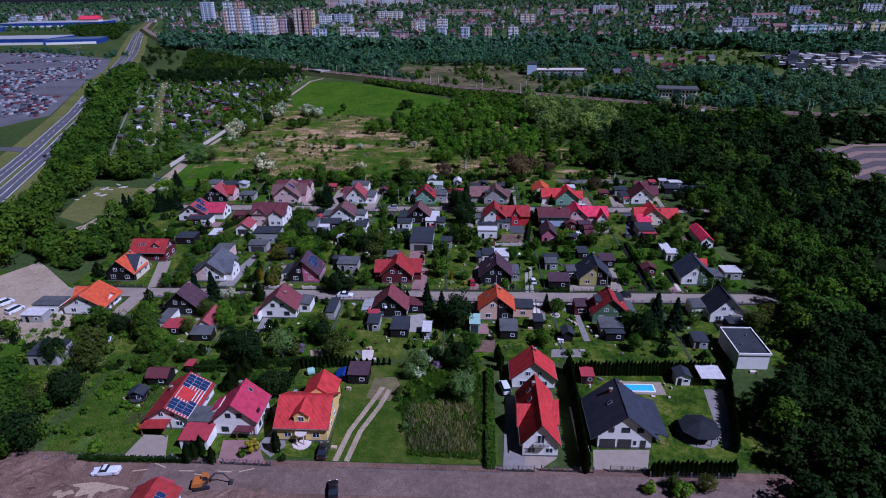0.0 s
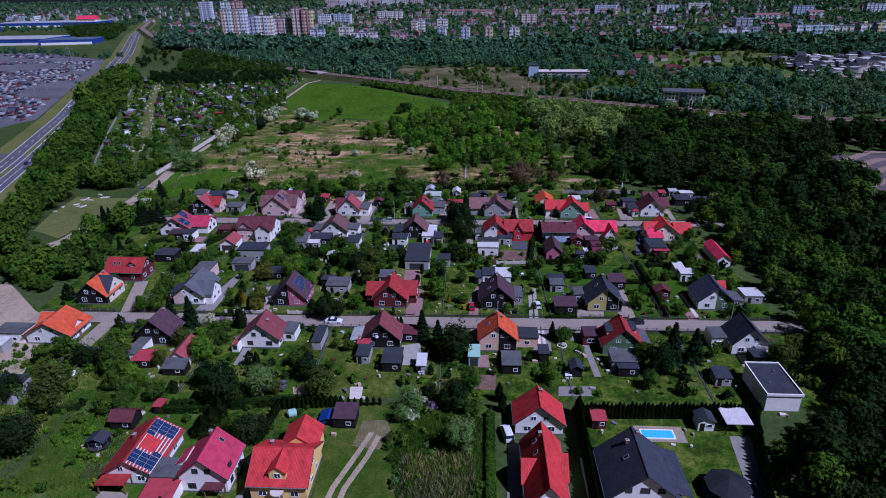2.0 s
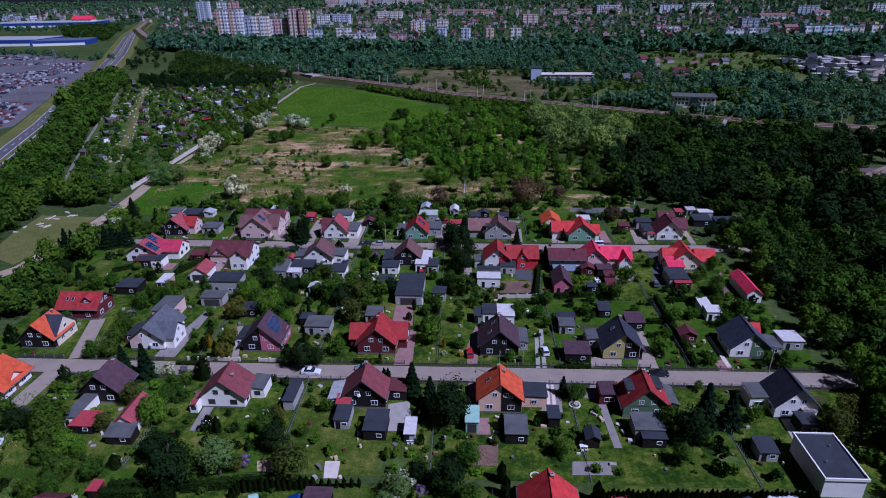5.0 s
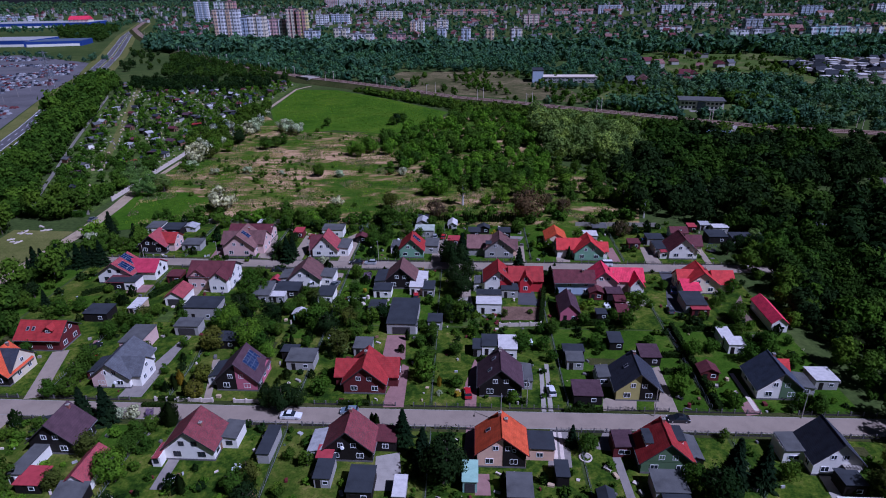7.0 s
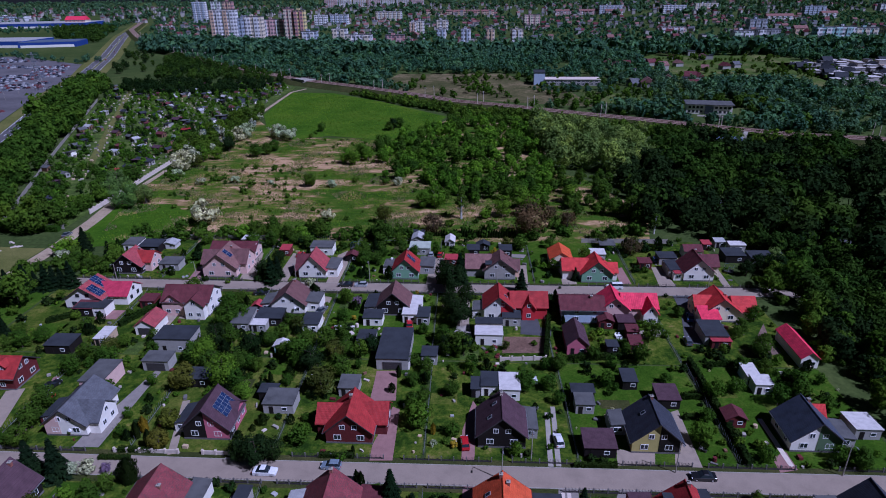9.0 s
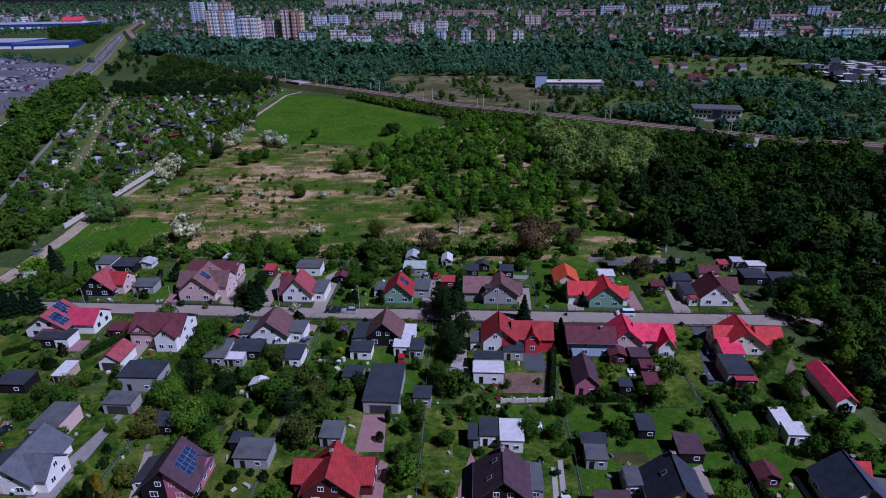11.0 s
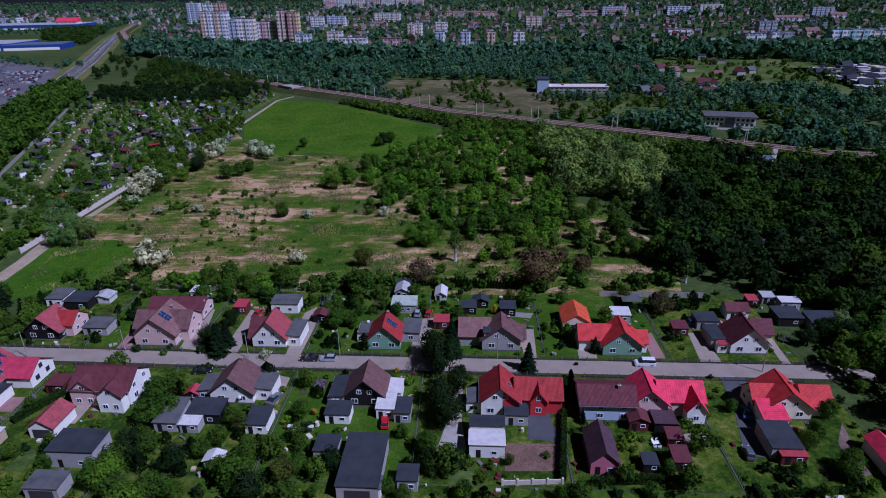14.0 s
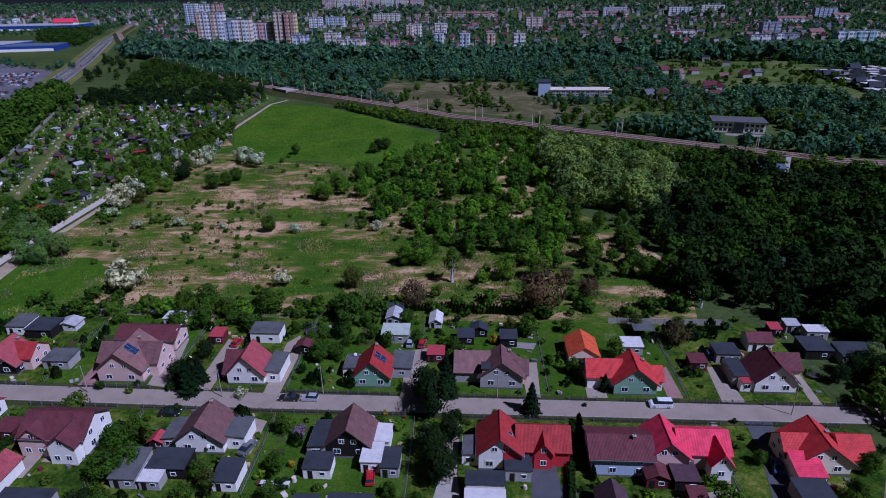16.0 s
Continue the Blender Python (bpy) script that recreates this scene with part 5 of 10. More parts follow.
h.lean(-4.5, -8.2, 0.0, 7.5, 2.9, 2.6, W_GREY, FELT).lean(4.5, 7.8, 2.0, 7.0, 2.8, 2.6, W_WHITE, SHEET_W)
h = House("bright red and white house with a red tiled roof", 13.4, 214.2, 8.0, 8.0, 4.0, 7.4, W_WHITE, R_RED)
h.clad(W_RED, 0.6, 3.95, 0.3)
h.wing(13.2, 5.2, 7.6, 10.0, 3.8, 6.6, W_RED, R_RED, 90).skylight(1, 3.4, 0.4)
h.wing(8.2, 0.6, 3.4, 4.0, 3.8, 6.0, W_RED, R_RED, 0).lean(-4.0, -7.2, 1.0, 6.0, 3.0, 2.8, W_WHITE, FELT_L)
h = House("pale blue house with a dull purple tiled roof", 41.6, 217.0, 8.4, 11.2, 4.4, 6.3, W_BLUE, R_MAROON, rot=TILT + 90, windows=False)
h.wins("l", [(2.4, 1.0, 1.3, 1.2), (7.2, 1.0, 1.3, 1.2), (2.4, 3.2, 1.1, 1.1), (7.2, 3.2, 1.1, 1.1)]).chimney(-0.8, 3.0)
h = House("pink house with a vivid crimson metal roof", 44.6, 213.8, 7.6, 7.6, 4.0, 7.3, W_PINK, R_CRIMSON)
h.wing(11.8, 5.2, 7.6, 9.4, 3.8, 6.3, W_PINK, R_CRIMSON, 90).wing(9.4, -1.2, 3.8, 5.0, 3.6, 6.0, W_WHITE, R_CRIMSON, 0).chimney(3.2, 4.0)
h = House("tan brick house with a broad scarlet roof", 73.4, 214.0, 9.8, 8.0, 3.1, 6.9, W_CREAM, R_SCARLET)
h.wing(9.8, 5.0, 7.0, 6.0, 2.8, 5.4, W_CREAM, R_SCARLET, 90).wing(-6.4, 4.6, 6.4, 5.5, 3.0, 5.8, W_CREAM, R_SCARLET, -90).chimney(2.0, 5.0)

# north side of the second street
h = House("dark timber house with an orange-red tiled roof and pale wing", -105.4, 243.4, 9.6, 7.4, 2.9, 6.8, WOOD_D, R_PINK)
h.wing(7.0, 5.8, 6.8, 6.6, 3.4, 5.8, W_PINK, R_RED, 90).chimney(1.6, 7).dish(2.4, -0.2, 4.4)
h = House("large pale pink house with a brown tiled roof", -73.8, 240.8, 10.8, 10.5, 3.6, 8.0, W_PINK, R_TAN)
h.solar(1, 2.8, 0.45, 2, 2).wing(7.6, 7.0, 8.0, 8.0, 3.8, 7.0, W_PINK, R_BROWN, 90).wing(-7.2, 7.2, 7.4, 6.0, 3.4, 6.6, W_PINK, R_BROWN, -90).chimney(1.5, 8.0)
h = House("pink outbuilding with a maroon roof behind the large house", -66.6, 257.6, 7.0, 15.0, 3.6, 5.4, W_PINK, R_MAROON, rot=TILT + 90)
h = House("white house with a maroon tiled roof", -44.0, 240.4, 8.6, 7.0, 3.0, 7.6, W_WHITE, R_PINK)
h.lean(4.3, 7.8, 1.0, 9.0, 3.3, 3.0, W_WHITE, FELT_L).wing(-5.4, 5.0, 8.5, 5.6, 2.6, 6.2, WOOD_R, R_MAROON, -90)
h = House("green rendered house with an orange-red tiled roof", -14.5, 239.6, 8.2, 7.6, 3.1, 6.9, W_GREEN, R_RED)
h.solar(1, 3.0, 0.3, 2, 2).lean(4.1, 8.8, 4.0, 11.0, 3.0, 2.8, W_GREY, FELT_L).lean(-4.1, -7.4, 3.5, 9.0, 3.0, 2.8, W_WHITE, FELT_L).chimney(0.4, 8.6).dish(-5.2, 8.0, 3.6)
h = House("grey-green house with a purple-brown tiled roof", 15.2, 239.5, 9.6, 7.0, 3.4, 7.1, W_GREY, R_BROWN)
h.wing(-10.6, 6.4, 8.6, 8.0, 3.0, 5.9, W_GREY, R_TAN, -90).dormer(-1, 1.6, 2.4, 1.5, 0.1, W_PEACH, FELT, True).wing(6.0, 4.0, 4.0, 3.0, 3.0, 5.4, W_PEACH, R_BROWN, 90).chimney(2.0, 7.2)
h = House("mint green house with a vermilion tiled roof", 44.9, 237.5, 9.4, 7.3, 3.1, 7.0, W_GREEN, R_SCARLET)
h.wing(-10.2, 5.6, 6.6, 8.0, 3.2, 5.8, W_WHITE, R_SCARLET, -90).wing(6.4, 4.4, 5.2, 4.0, 2.9, 5.0, W_WHITE, R_SCARLET, 90).chimney(2.6, 6.0)
shed("garage with an orange tiled gable roof", 35.6, 248.8, 7.2, 8.2, 2.9, R_ORANGE, W_CREAM, "gable", 5.2, name="garage", opening="garage")
h = House("white house with a maroon tiled roof", 76.2, 238.6, 9.0, 7.8, 3.2, 7.2, W_WHITE, R_MAROON)
h.wing(7.6, 8.0, 6.0, 5.0, 3.0, 5.6, W_CREAM, R_MAROON, 90).lean(-4.5, -8.4, 2.5, 9.5, 2.9, 2.6, W_GREY, FELT).chimney(0.4, 7).lean(-4.6, -7.4, 0.4, 2.2, 2.6, 2.4, W_WHITE, SHEET_R)

# ---- garden buildings, drives, fences, cars ----
# front gardens
shed("dark garden shed with a purple-brown roof", -23.5, 114.2, 4.6, 4.5, 2.6, R_PURPLE, WOOD_D, "lean", 3.0)
shed("small summerhouse with a maroon roof", -70.1, 113.2, 4.7, 4.0, 2.4, R_MAROON, WOOD_D, "cross", 3.6)
shed("tiny red garden shed", -64.8, 118.4, 1.7, 2.5, 2.0, SHEET_R, WOOD_R, "flat", None)
shed("grey workshop with a dark felt roof", -102.3, 121.2, 7.4, 6.5, 3.0, FELT, W_GREY, "lean", 3.4, name='workshop')
shed("white garden house with a grey roof", 50.9, 114.2, 3.2, 3.0, 2.5, FELT, W_WHITE, "gable", 3.3, name='garden_house')
shed("open carport with a white sheet roof", 57.0, 113.2, 4.9, 5.5, 2.7, SHEET_W, WOOD_D, "lean", 2.8, name='carport', open_sides=True)
shed("small red shed behind the hedge", 29.3, 114.6, 2.8, 4.0, 2.2, SHEET_R, WOOD_R, "lean", 2.6)
shed("dark playhouse on the lawn", -72.1, 107.2, 3.3, 2.5, 2.1, FELT, WOOD_D, "gable", 2.9)
sheet("paved_yard", [(-66.5, 89.8), (-65.3, 96.6), (-60.1, 96.3), (-57.7, 89.5)], 0.1, PAVE_L, "pale paved drive beside the house", "paved yard")
sheet("paved_yard", [(-47.0, 88.7), (-48.2, 95.1), (-41.3, 95.1), (-37.6, 88.6)], 0.1, PAVE_R, "red paved front yard", "paved yard")
sheet("paved_yard", [(8.2, 87.6), (10.3, 110.3), (13.2, 110.3), (12.5, 87.6)], 0.1, PAVE, "paved drive along the red-roofed house", "paved yard")
sheet("paved_yard", [(12.5, 87.6), (12.6, 91.2), (18.9, 91.3), (18.8, 90.7), (15.1, 87.7)], 0.1, PAVE_L, "paved forecourt beside the house", "paved yard")
sheet("paved_yard", [(25.3, 87.8), (26.3, 93.1), (37.4, 93.2), (35.5, 87.9)], 0.1, PAVE_L, "pale paved forecourt of the villa", "paved yard")
sheet("paved_yard", [(55.1, 112.7), (59.3, 112.7), (54.7, 94.5), (51.9, 93.7)], 0.1, PAVE, "paved drive beside the lawn", "paved yard")
sheet("paved_yard", [(38.7, 114.3), (37.8, 111.1), (46.2, 110.6), (46.2, 113.9)], 0.1, PAVE_L, "sandy pool surround beside the house", "paved yard")
sheet("paved_yard", [(-37.2, 90.4), (-40.8, 93.5), (-38.1, 100.3), (-41.4, 105.5), (-39.1, 106.3), (-35.0, 93.6)], 0.1, PAVE, "paved path beside the yellow house", "paved yard")
fence(-82.8, 89.6, -66.8, 89.7, "mesh", 1.2)
fence(-62.0, 89.2, -47.5, 88.4, "iron", 1.3)
fence(-45.8, 88.5, -36.3, 88.0, "iron", 1.4)
fence(-22.5, 87.5, 7.6, 86.7, "mesh", 1.3)
fence(15.4, 87.4, 25.1, 86.9, "iron", 1.4)
fence(28.3, 87.3, 34.6, 87.0, "iron", 1.5)
fence(35.4, 86.1, 50.3, 85.8, "iron", 1.3)
fence(8.1, 87.2, 14.0, 87.1, "iron", 1.5)
fence(6.0, 87.6, 7.4, 121.2, "mesh", 1.2)
car("pickup", "white", -67.2, 85.9, 185, 0.13, "standing on the building site")
car("sedan", "black", -27.0, 91.7, 92, 0.13, "parked beside the yellow house")
car("van", "white", 10.2, 112.4, 100, 0.13, "parked behind the red-roofed house")
car("sedan", "white", -93.8, 131.8, 20, 0.13, "on the sandy yard")
car("hatch", "black", -97.6, 126.7, 60, 0.13, "by the grey workshop")
car("van", "white", -121.4, 135.6, 80, 0.13, "on the sandy yard")
car("sedan", "black", -23.0, 81.7, 100, 0.13, "on the gravel road")
# south side of the first street
shed("low white modern annex with a flat grey roof", -117.4, 146.5, 8.0, 5.0, 3.0, FELT_L, W_WHITE, "flat", None, name="annex")
shed("low white terrace room with a pale sheet roof", -118.6, 141.6, 6.0, 3.6, 2.4, SHEET_W, W_GREY, "lean", 2.6, name="annex")
shed("open shed with a grey sheet roof", -67.6, 132.4, 5.4, 3.2, 2.0, FELT_L, WOOD_D, "lean", 2.8)
shed("long shed with a pink tiled roof", -67.8, 135.8, 4.4, 8.0, 2.6, R_PINK, W_WHITE, "gable", 4.4)
shed("low shed with a rusty red roof", -76.9, 135.4, 4.6, 4.2, 2.2, SHEET_R, WOOD_D, "lean", 2.5)
shed("narrow white shed in a back garden", -80.5, 137.6, 2.8, 9.0, 2.6, FELT_L, W_WHITE, "lean", 2.4)
shed("mint green metal garage box", 4.0, 136.9, 2.6, 5.2, 2.7, SHEET_G, SHEET_G, "flat", None, name='garage', opening='garage')
shed("dark shed with a grey sheet roof", 12.8, 133.6, 4.4, 5.2, 2.6, FELT_L, WOOD_D, "lean", 3.0)
shed("black timber shed in a back garden", 21.0, 138.6, 2.3, 4.0, 2.5, FELT, WOOD_D, "flat", None)
shed("small shed with a pale corrugated roof", -8.6, 133.7, 2.1, 4.6, 2.3, SHEET_W, W_GREY, "lean", 2.6)
shed("lumber shed with a patched felt roof", -15.8, 134.3, 4.5, 6.0, 2.6, FELT, WOOD_D, "lean", 2.9)
shed("narrow shed with a dark roof", -23.1, 137.6, 3.0, 5.5, 2.4, FELT, W_GREY, "lean", 2.7)
shed("annex with a rusty orange roof", -23.6, 142.5, 2.9, 3.0, 2.7, SHEET_R, W_GREY, "lean", 2.9)
shed("garage with a pale grey flat roof", 39.5, 134.9, 5.7, 5.0, 2.8, FELT_L, W_GREY, "lean", 3.0, name='garage')
shed("dark lean-to shed in a back garden", 39.9, 132.8, 4.6, 2.6, 2.4, FELT, WOOD_D, "flat", None)
shed("dark garden gazebo in a back garden", 27.8, 132.6, 2.6, 3.0, 2.4, FELT, WOOD_D, "gable", 3.2, name='gazebo')
shed("low grey garage by the street", -35.8, 143.6, 2.3, 8.0, 2.5, FELT, W_GREY, "flat", None, name='garage', opening='none')
shed("dark shed behind the house", 72.3, 137.0, 3.7, 4.0, 2.8, FELT, WOOD_D, "lean", 2.6)
shed("dark shed under the trees", -91.9, 136.4, 3.3, 4.0, 2.3, FELT, WOOD_D, "lean", 2.6)
shed("low dark outbuilding in a back garden", 60.5, 129.4, 3.5, 4.0, 2.2, FELT, W_GREY, "lean", 2.5)
sheet("paved_yard", [(-13.5, 137.1), (-14.3, 145.8), (-9.7, 147.0), (-8.4, 137.2)], 0.1, CONC, "concrete yard behind the house", "paved yard")
sheet("garden_bed", [(2.9, 127.8), (3.4, 133.0), (9.2, 133.4), (8.8, 127.5)], 0.1, DIRT, "bare vegetable bed beside the house", "garden bed")
sheet("paved_yard", [(4.9, 136.3), (5.1, 141.5), (7.7, 141.5), (7.8, 136.3)], 0.1, PAVE_R, "red paved patio beside the house", "paved yard")
sheet("paved_yard", [(2.5, 141.5), (3.6, 155.6), (6.2, 155.6), (4.4, 141.5)], 0.1, PAVE_R, "red paved drive beside the house", "paved yard")
sheet("paved_yard", [(22.6, 125.4), (23.2, 128.9), (30.3, 129.0), (30.2, 125.5)], 0.1, PAVE, "grey paved patio beside the house", "paved yard")
sheet("paved_yard", [(29.0, 148.5), (32.2, 154.6), (37.8, 154.6), (34.9, 147.3)], 0.1, PAVE, "paved drive beside the house", "paved yard")
ribbon("driveway", [(32.6, 146.2), (32.9, 132.7)], 1.6, 0.11, PAVE, "grey garden path beside the house", "driveway")
ribbon("driveway", [(-97.6, 138.4), (-96.8, 157.5)], 4.5, 0.11, PAVE_L, "pale paved drive beside the house", "driveway")
ribbon("driveway", [(70.7, 148.8), (69.1, 134.0)], 2.0, 0.11, CONC, "concrete path beside the house", "driveway")
sheet("paved_yard", [(19.0, 143.4), (21.0, 154.5), (24.5, 154.5), (23.6, 143.4)], 0.1, PAVE, "drive beside the orange-roofed house", "paved yard")
sheet("paved_yard", [(20.3, 143.8), (21.2, 153.2), (21.9, 153.2), (21.1, 143.8)], 0.14, CONC_L, "pale wheel strip beside the house", "paved yard")
sheet("paved_yard", [(21.6, 143.8), (22.3, 153.2), (23.0, 153.2), (22.4, 143.9)], 0.14, CONC_L, "pale wheel strip beside the house", "paved yard")
sheet("sandpit", [(-37.2, 125.6), (-38.0, 128.2), (-35.1, 128.8), (-34.1, 125.3)], 0.1, SAND, "sandpit beside the house", "sandpit")
sheet("paved_yard", [(-24.1, 124.0), (-24.7, 128.4), (-21.7, 128.4), (-21.5, 124.0)], 0.1, CONC_L, "pale slabs on the grass", "paved yard")
ribbon("driveway", [(-53.9, 136.7), (-53.8, 145.4)], 2.2, 0.11, PAVE, "path beside the pink-roofed house", "driveway")
fence(-92, 155.9, -80, 155.7, "iron", 1.2)
fence(-62, 155.3, -34, 154.6, "iron", 1.2)
fence(-31, 154.6, -22, 154.4, "iron", 1.2)
fence(-14, 154.2, -5, 154.0, "iron", 1.2)
fence(-3, 154.0, 14, 153.6, "iron", 1.2)
fence(22, 153.4, 55, 152.7, "iron", 1.2)
fence(58, 152.6, 88, 152.0, "iron", 1.2)
fence(-108, 163.4, -98, 163.2, "iron", 1.1)
fence(-92, 163.0, -72, 162.6, "iron", 1.1)
fence(-66, 162.5, -53, 162.2, "pale", 1.1)
fence(-48, 162.1, -40, 161.9, "pale", 1.1)
fence(-30, 161.7, -12, 161.3, "iron", 1.1)
fence(-8, 161.2, 9, 160.8, "iron", 1.1)
fence(13, 160.7, 26, 160.4, "iron", 1.1)
fence(34, 160.3, 47, 160.0, "iron", 1.1)
fence(50, 159.9, 66, 159.5, "iron", 1.1)
fence(74, 159.4, 90, 159.0, "iron", 1.1)
fence(-112, 233.0, -98, 232.5, "iron", 1.1)
fence(-90, 232.3, -70, 231.7, "iron", 1.1)
fence(-64, 231.5, -52, 231.2, "iron", 1.1)
fence(-48, 231.0, -20, 230.2, "iron", 1.1)
fence(-14, 230.0, -6, 229.8, "iron", 1.1)
fence(6, 229.4, 28, 228.8, "iron", 1.1)
fence(34, 228.6, 60, 227.8, "iron", 1.1)
fence(66, 227.6, 84, 227.1, "iron", 1.1)
fence(-118, 240.1, -96, 239.5, "iron", 1.1)
fence(-82, 239.1, -66, 238.6, "iron", 1.1)
fence(-50, 238.1, -42, 237.9, "iron", 1.1)
fence(-34, 237.6, -10, 236.9, "iron", 1.1)
fence(4, 236.5, 24, 235.9, "iron", 1.1)
fence(30, 235.7, 36, 235.5, "iron", 1.1)
fence(42, 235.3, 54, 235.0, "iron", 1.1)
fence(57, 234.9, 68, 234.6, "iron", 1.1)
fence(72, 234.4, 92, 233.8, "iron", 1.1)
fence(-92.8, 127.1, -92.39999999999999, 155.1, "mesh", 1.3)
fence(-92.8, 165.1, -92.39999999999999, 196.6, "mesh", 1.3)
fence(-92.8, 198.6, -92.39999999999999, 230.6, "mesh", 1.3)
fence(-92.8, 241.1, -92.39999999999999, 271.6, "mesh", 1.3)
fence(-63.6, 126.3, -63.2, 154.3, "mesh", 1.3)
fence(-63.6, 164.3, -63.2, 195.8, "mesh", 1.3)
fence(-63.6, 197.8, -63.2, 229.8, "mesh", 1.3)
fence(-63.6, 240.3, -63.2, 270.8, "mesh", 1.3)
fence(-34.2, 125.5, -33.800000000000004, 153.5, "mesh", 1.3)
fence(-34.2, 163.5, -33.800000000000004, 195.0, "mesh", 1.3)
fence(-34.2, 197.0, -33.800000000000004, 229.0, "mesh", 1.3)
fence(-34.2, 239.5, -33.800000000000004, 270.0, "mesh", 1.3)
fence(-4.2, 124.6, -3.8000000000000003, 152.6, "mesh", 1.3)
fence(-4.2, 162.6, -3.8000000000000003, 194.1, "mesh", 1.3)
fence(-4.2, 196.1, -3.8000000000000003, 228.1, "mesh", 1.3)
fence(-4.2, 238.6, -3.8000000000000003, 269.1, "mesh", 1.3)
fence(25.8, 123.8, 26.2, 151.8, "mesh", 1.3)
fence(25.8, 161.8, 26.2, 193.3, "mesh", 1.3)
fence(25.8, 195.3, 26.2, 227.3, "mesh", 1.3)
fence(25.8, 237.8, 26.2, 268.3, "mesh", 1.3)
fence(56.4, 122.9, 56.8, 150.9, "mesh", 1.3)
fence(56.4, 160.9, 56.8, 192.4, "mesh", 1.3)
fence(56.4, 194.4, 56.8, 226.4, "mesh", 1.3)
fence(56.4, 236.9, 56.8, 267.4, "mesh", 1.3)
fence(-108, 273.4, -66, 272.2, "slab", 1.7)
fence(-60, 272.1, -10, 270.7, "mesh", 1.7)
fence(46, 269.1, 76, 268.3, "slab", 1.7)
car("sedan", "white", -34.0, 157.2, -2, 0.13, "parked along the street")
car("hatch", "steel", -21.7, 158.9, 178, 0.13, "parked along the street")
car("sedan", "black", 48.0, 157.1, 178, 0.13, "parked along the street")
car("hatch", "red", 3.9, 165.4, 95, 0.13, "on the drive of the dark house")
car("hatch", "white", 22.7, 166.4, 95, 0.13, "on the garden drive")
car("hatch", "red", -90.3, 178.4, 70, 0.13, "beside the grey house")
car("sedan", "black", -92.1, 183.2, 70, 0.13, "beside the grey house")
# north side of the first street
shed("grey shed behind the dark house", 6.4, 180.6, 2.0, 4.0, 2.4, FELT, W_GREY, "lean", 2.7)
shed("low annex with a dark felt roof", 9.8, 181.2, 4.3, 5.0, 2.8, FELT, W_WHITE, "lean", 3.0, name='annex')
shed("conservatory with a pale ribbed roof", 13.9, 179.6, 4.4, 6.0, 3.0, SHEET_W, W_WHITE, "lean", 3.2, name='conservatory')
shed("shed with a pale grey roof", -22.2, 180.6, 4.3, 4.5, 2.4, FELT_L, W_GREY, "lean", 2.7)
shed("carport with a purple-brown ribbed roof", 30.1, 162.2, 6.1, 5.0, 2.5, R_PURPLE, WOOD_D, "lean", 2.9, name='carport')
shed("grey shed with a pale roof", 29.6, 175.3, 3.9, 3.5, 2.5, FELT_L, W_GREY, "lean", 2.8)
shed("dark shed in a back garden", 29.9, 179.4, 4.9, 3.0, 2.6, FELT, WOOD_D, "flat", None)
shed("dark timber shed in a back garden", 41.3, 183.8, 3.2, 4.5, 2.3, FELT, WOOD_D, "lean", 2.6)
shed("shed with a purple-brown roof", 47.9, 177.1, 4.7, 5.0, 2.5, R_PURPLE, WOOD_D, "lean", 2.9)
shed("red-brown summerhouse in a back garden", 59.7, 171.3, 4.1, 3.2, 2.3, R_MAROON, WOOD_R, "gable", 3.4, name='summerhouse')
shed("white garden house with a pale roof", 70.4, 182.4, 3.8, 3.4, 2.7, SHEET_W, W_WHITE, "lean", 2.9, name='garden_house')
shed("white shed with a pale sheet roof", 69.5, 185.6, 2.8, 5, 2.6, SHEET_W, W_WHITE, "lean", 2.8)
shed("shed with a pale blue-white roof", 84.4, 168.1, 5.0, 5.5, 2.6, SHEET_W, W_GREY, "lean", 2.3)
shed("dark shed with a felt roof", -99.1, 196.9, 6.7, 5.0, 2.6, FELT, WOOD_D, "lean", 2.9)
shed("dark low shed in a back garden", -57.6, 183.6, 5.4, 4.0, 2.4, FELT, WOOD_D, "lean", 2.7)
shed("outbuilding with a striped pale roof", -36.3, 174.5, 6.6, 5.0, 2.6, FELT_L, W_GREY, "lean", 2.9)
shed("small dark shed in a back garden", -40.0, 178.9, 3.9, 3.0, 2.4, FELT, WOOD_D, "flat", None)
shed("long grey building with a flat sheet roof", -13.4, 191.0, 7.6, 13.4, 3.2, FELT, W_GREY, "lean", 3.6, name='workshop', opening='garage')
shed("small white annex in a back garden", -10.4, 191.1, 2.3, 3, 2.7, FELT_L, W_WHITE, "flat", None)
shed("grey shed with glazed front", -4.6, 193.1, 3.7, 3.6, 2.7, FELT, W_GREY, "lean", 3.0)
shed("grey shed with a dark roof", -21.1, 200.0, 4.4, 5.0, 3.0, FELT, W_GREY, "lean", 2.7)
shed("grey garage with a pale flat roof", -70.5, 190.0, 6.4, 4.0, 2.8, FELT_L, W_GREY, "lean", 3.0, name='garage', opening='garage')
shed("two-storey grey barn with a dark flat roof", -69.8, 198.0, 9.3, 6.0, 4.0, FELT, W_GREY, "lean", 4.2, name='barn')
shed("pale green greenhouse box", -42.3, 197.9, 3.4, 2.5, 2.2, SHEET_W, SHEET_G, "gable", 2.8, name='greenhouse')
shed("low shed with a cream roof", -90.3, 200.8, 3.0, 5.5, 2.2, SHEET_W, WOOD_L, "lean", 2.5)
shed("garage with a pink tiled roof", -81.0, 206.1, 5.4, 7.0, 2.8, R_PINK, W_WHITE, "gable", 4.6, name='garage', opening='garage')
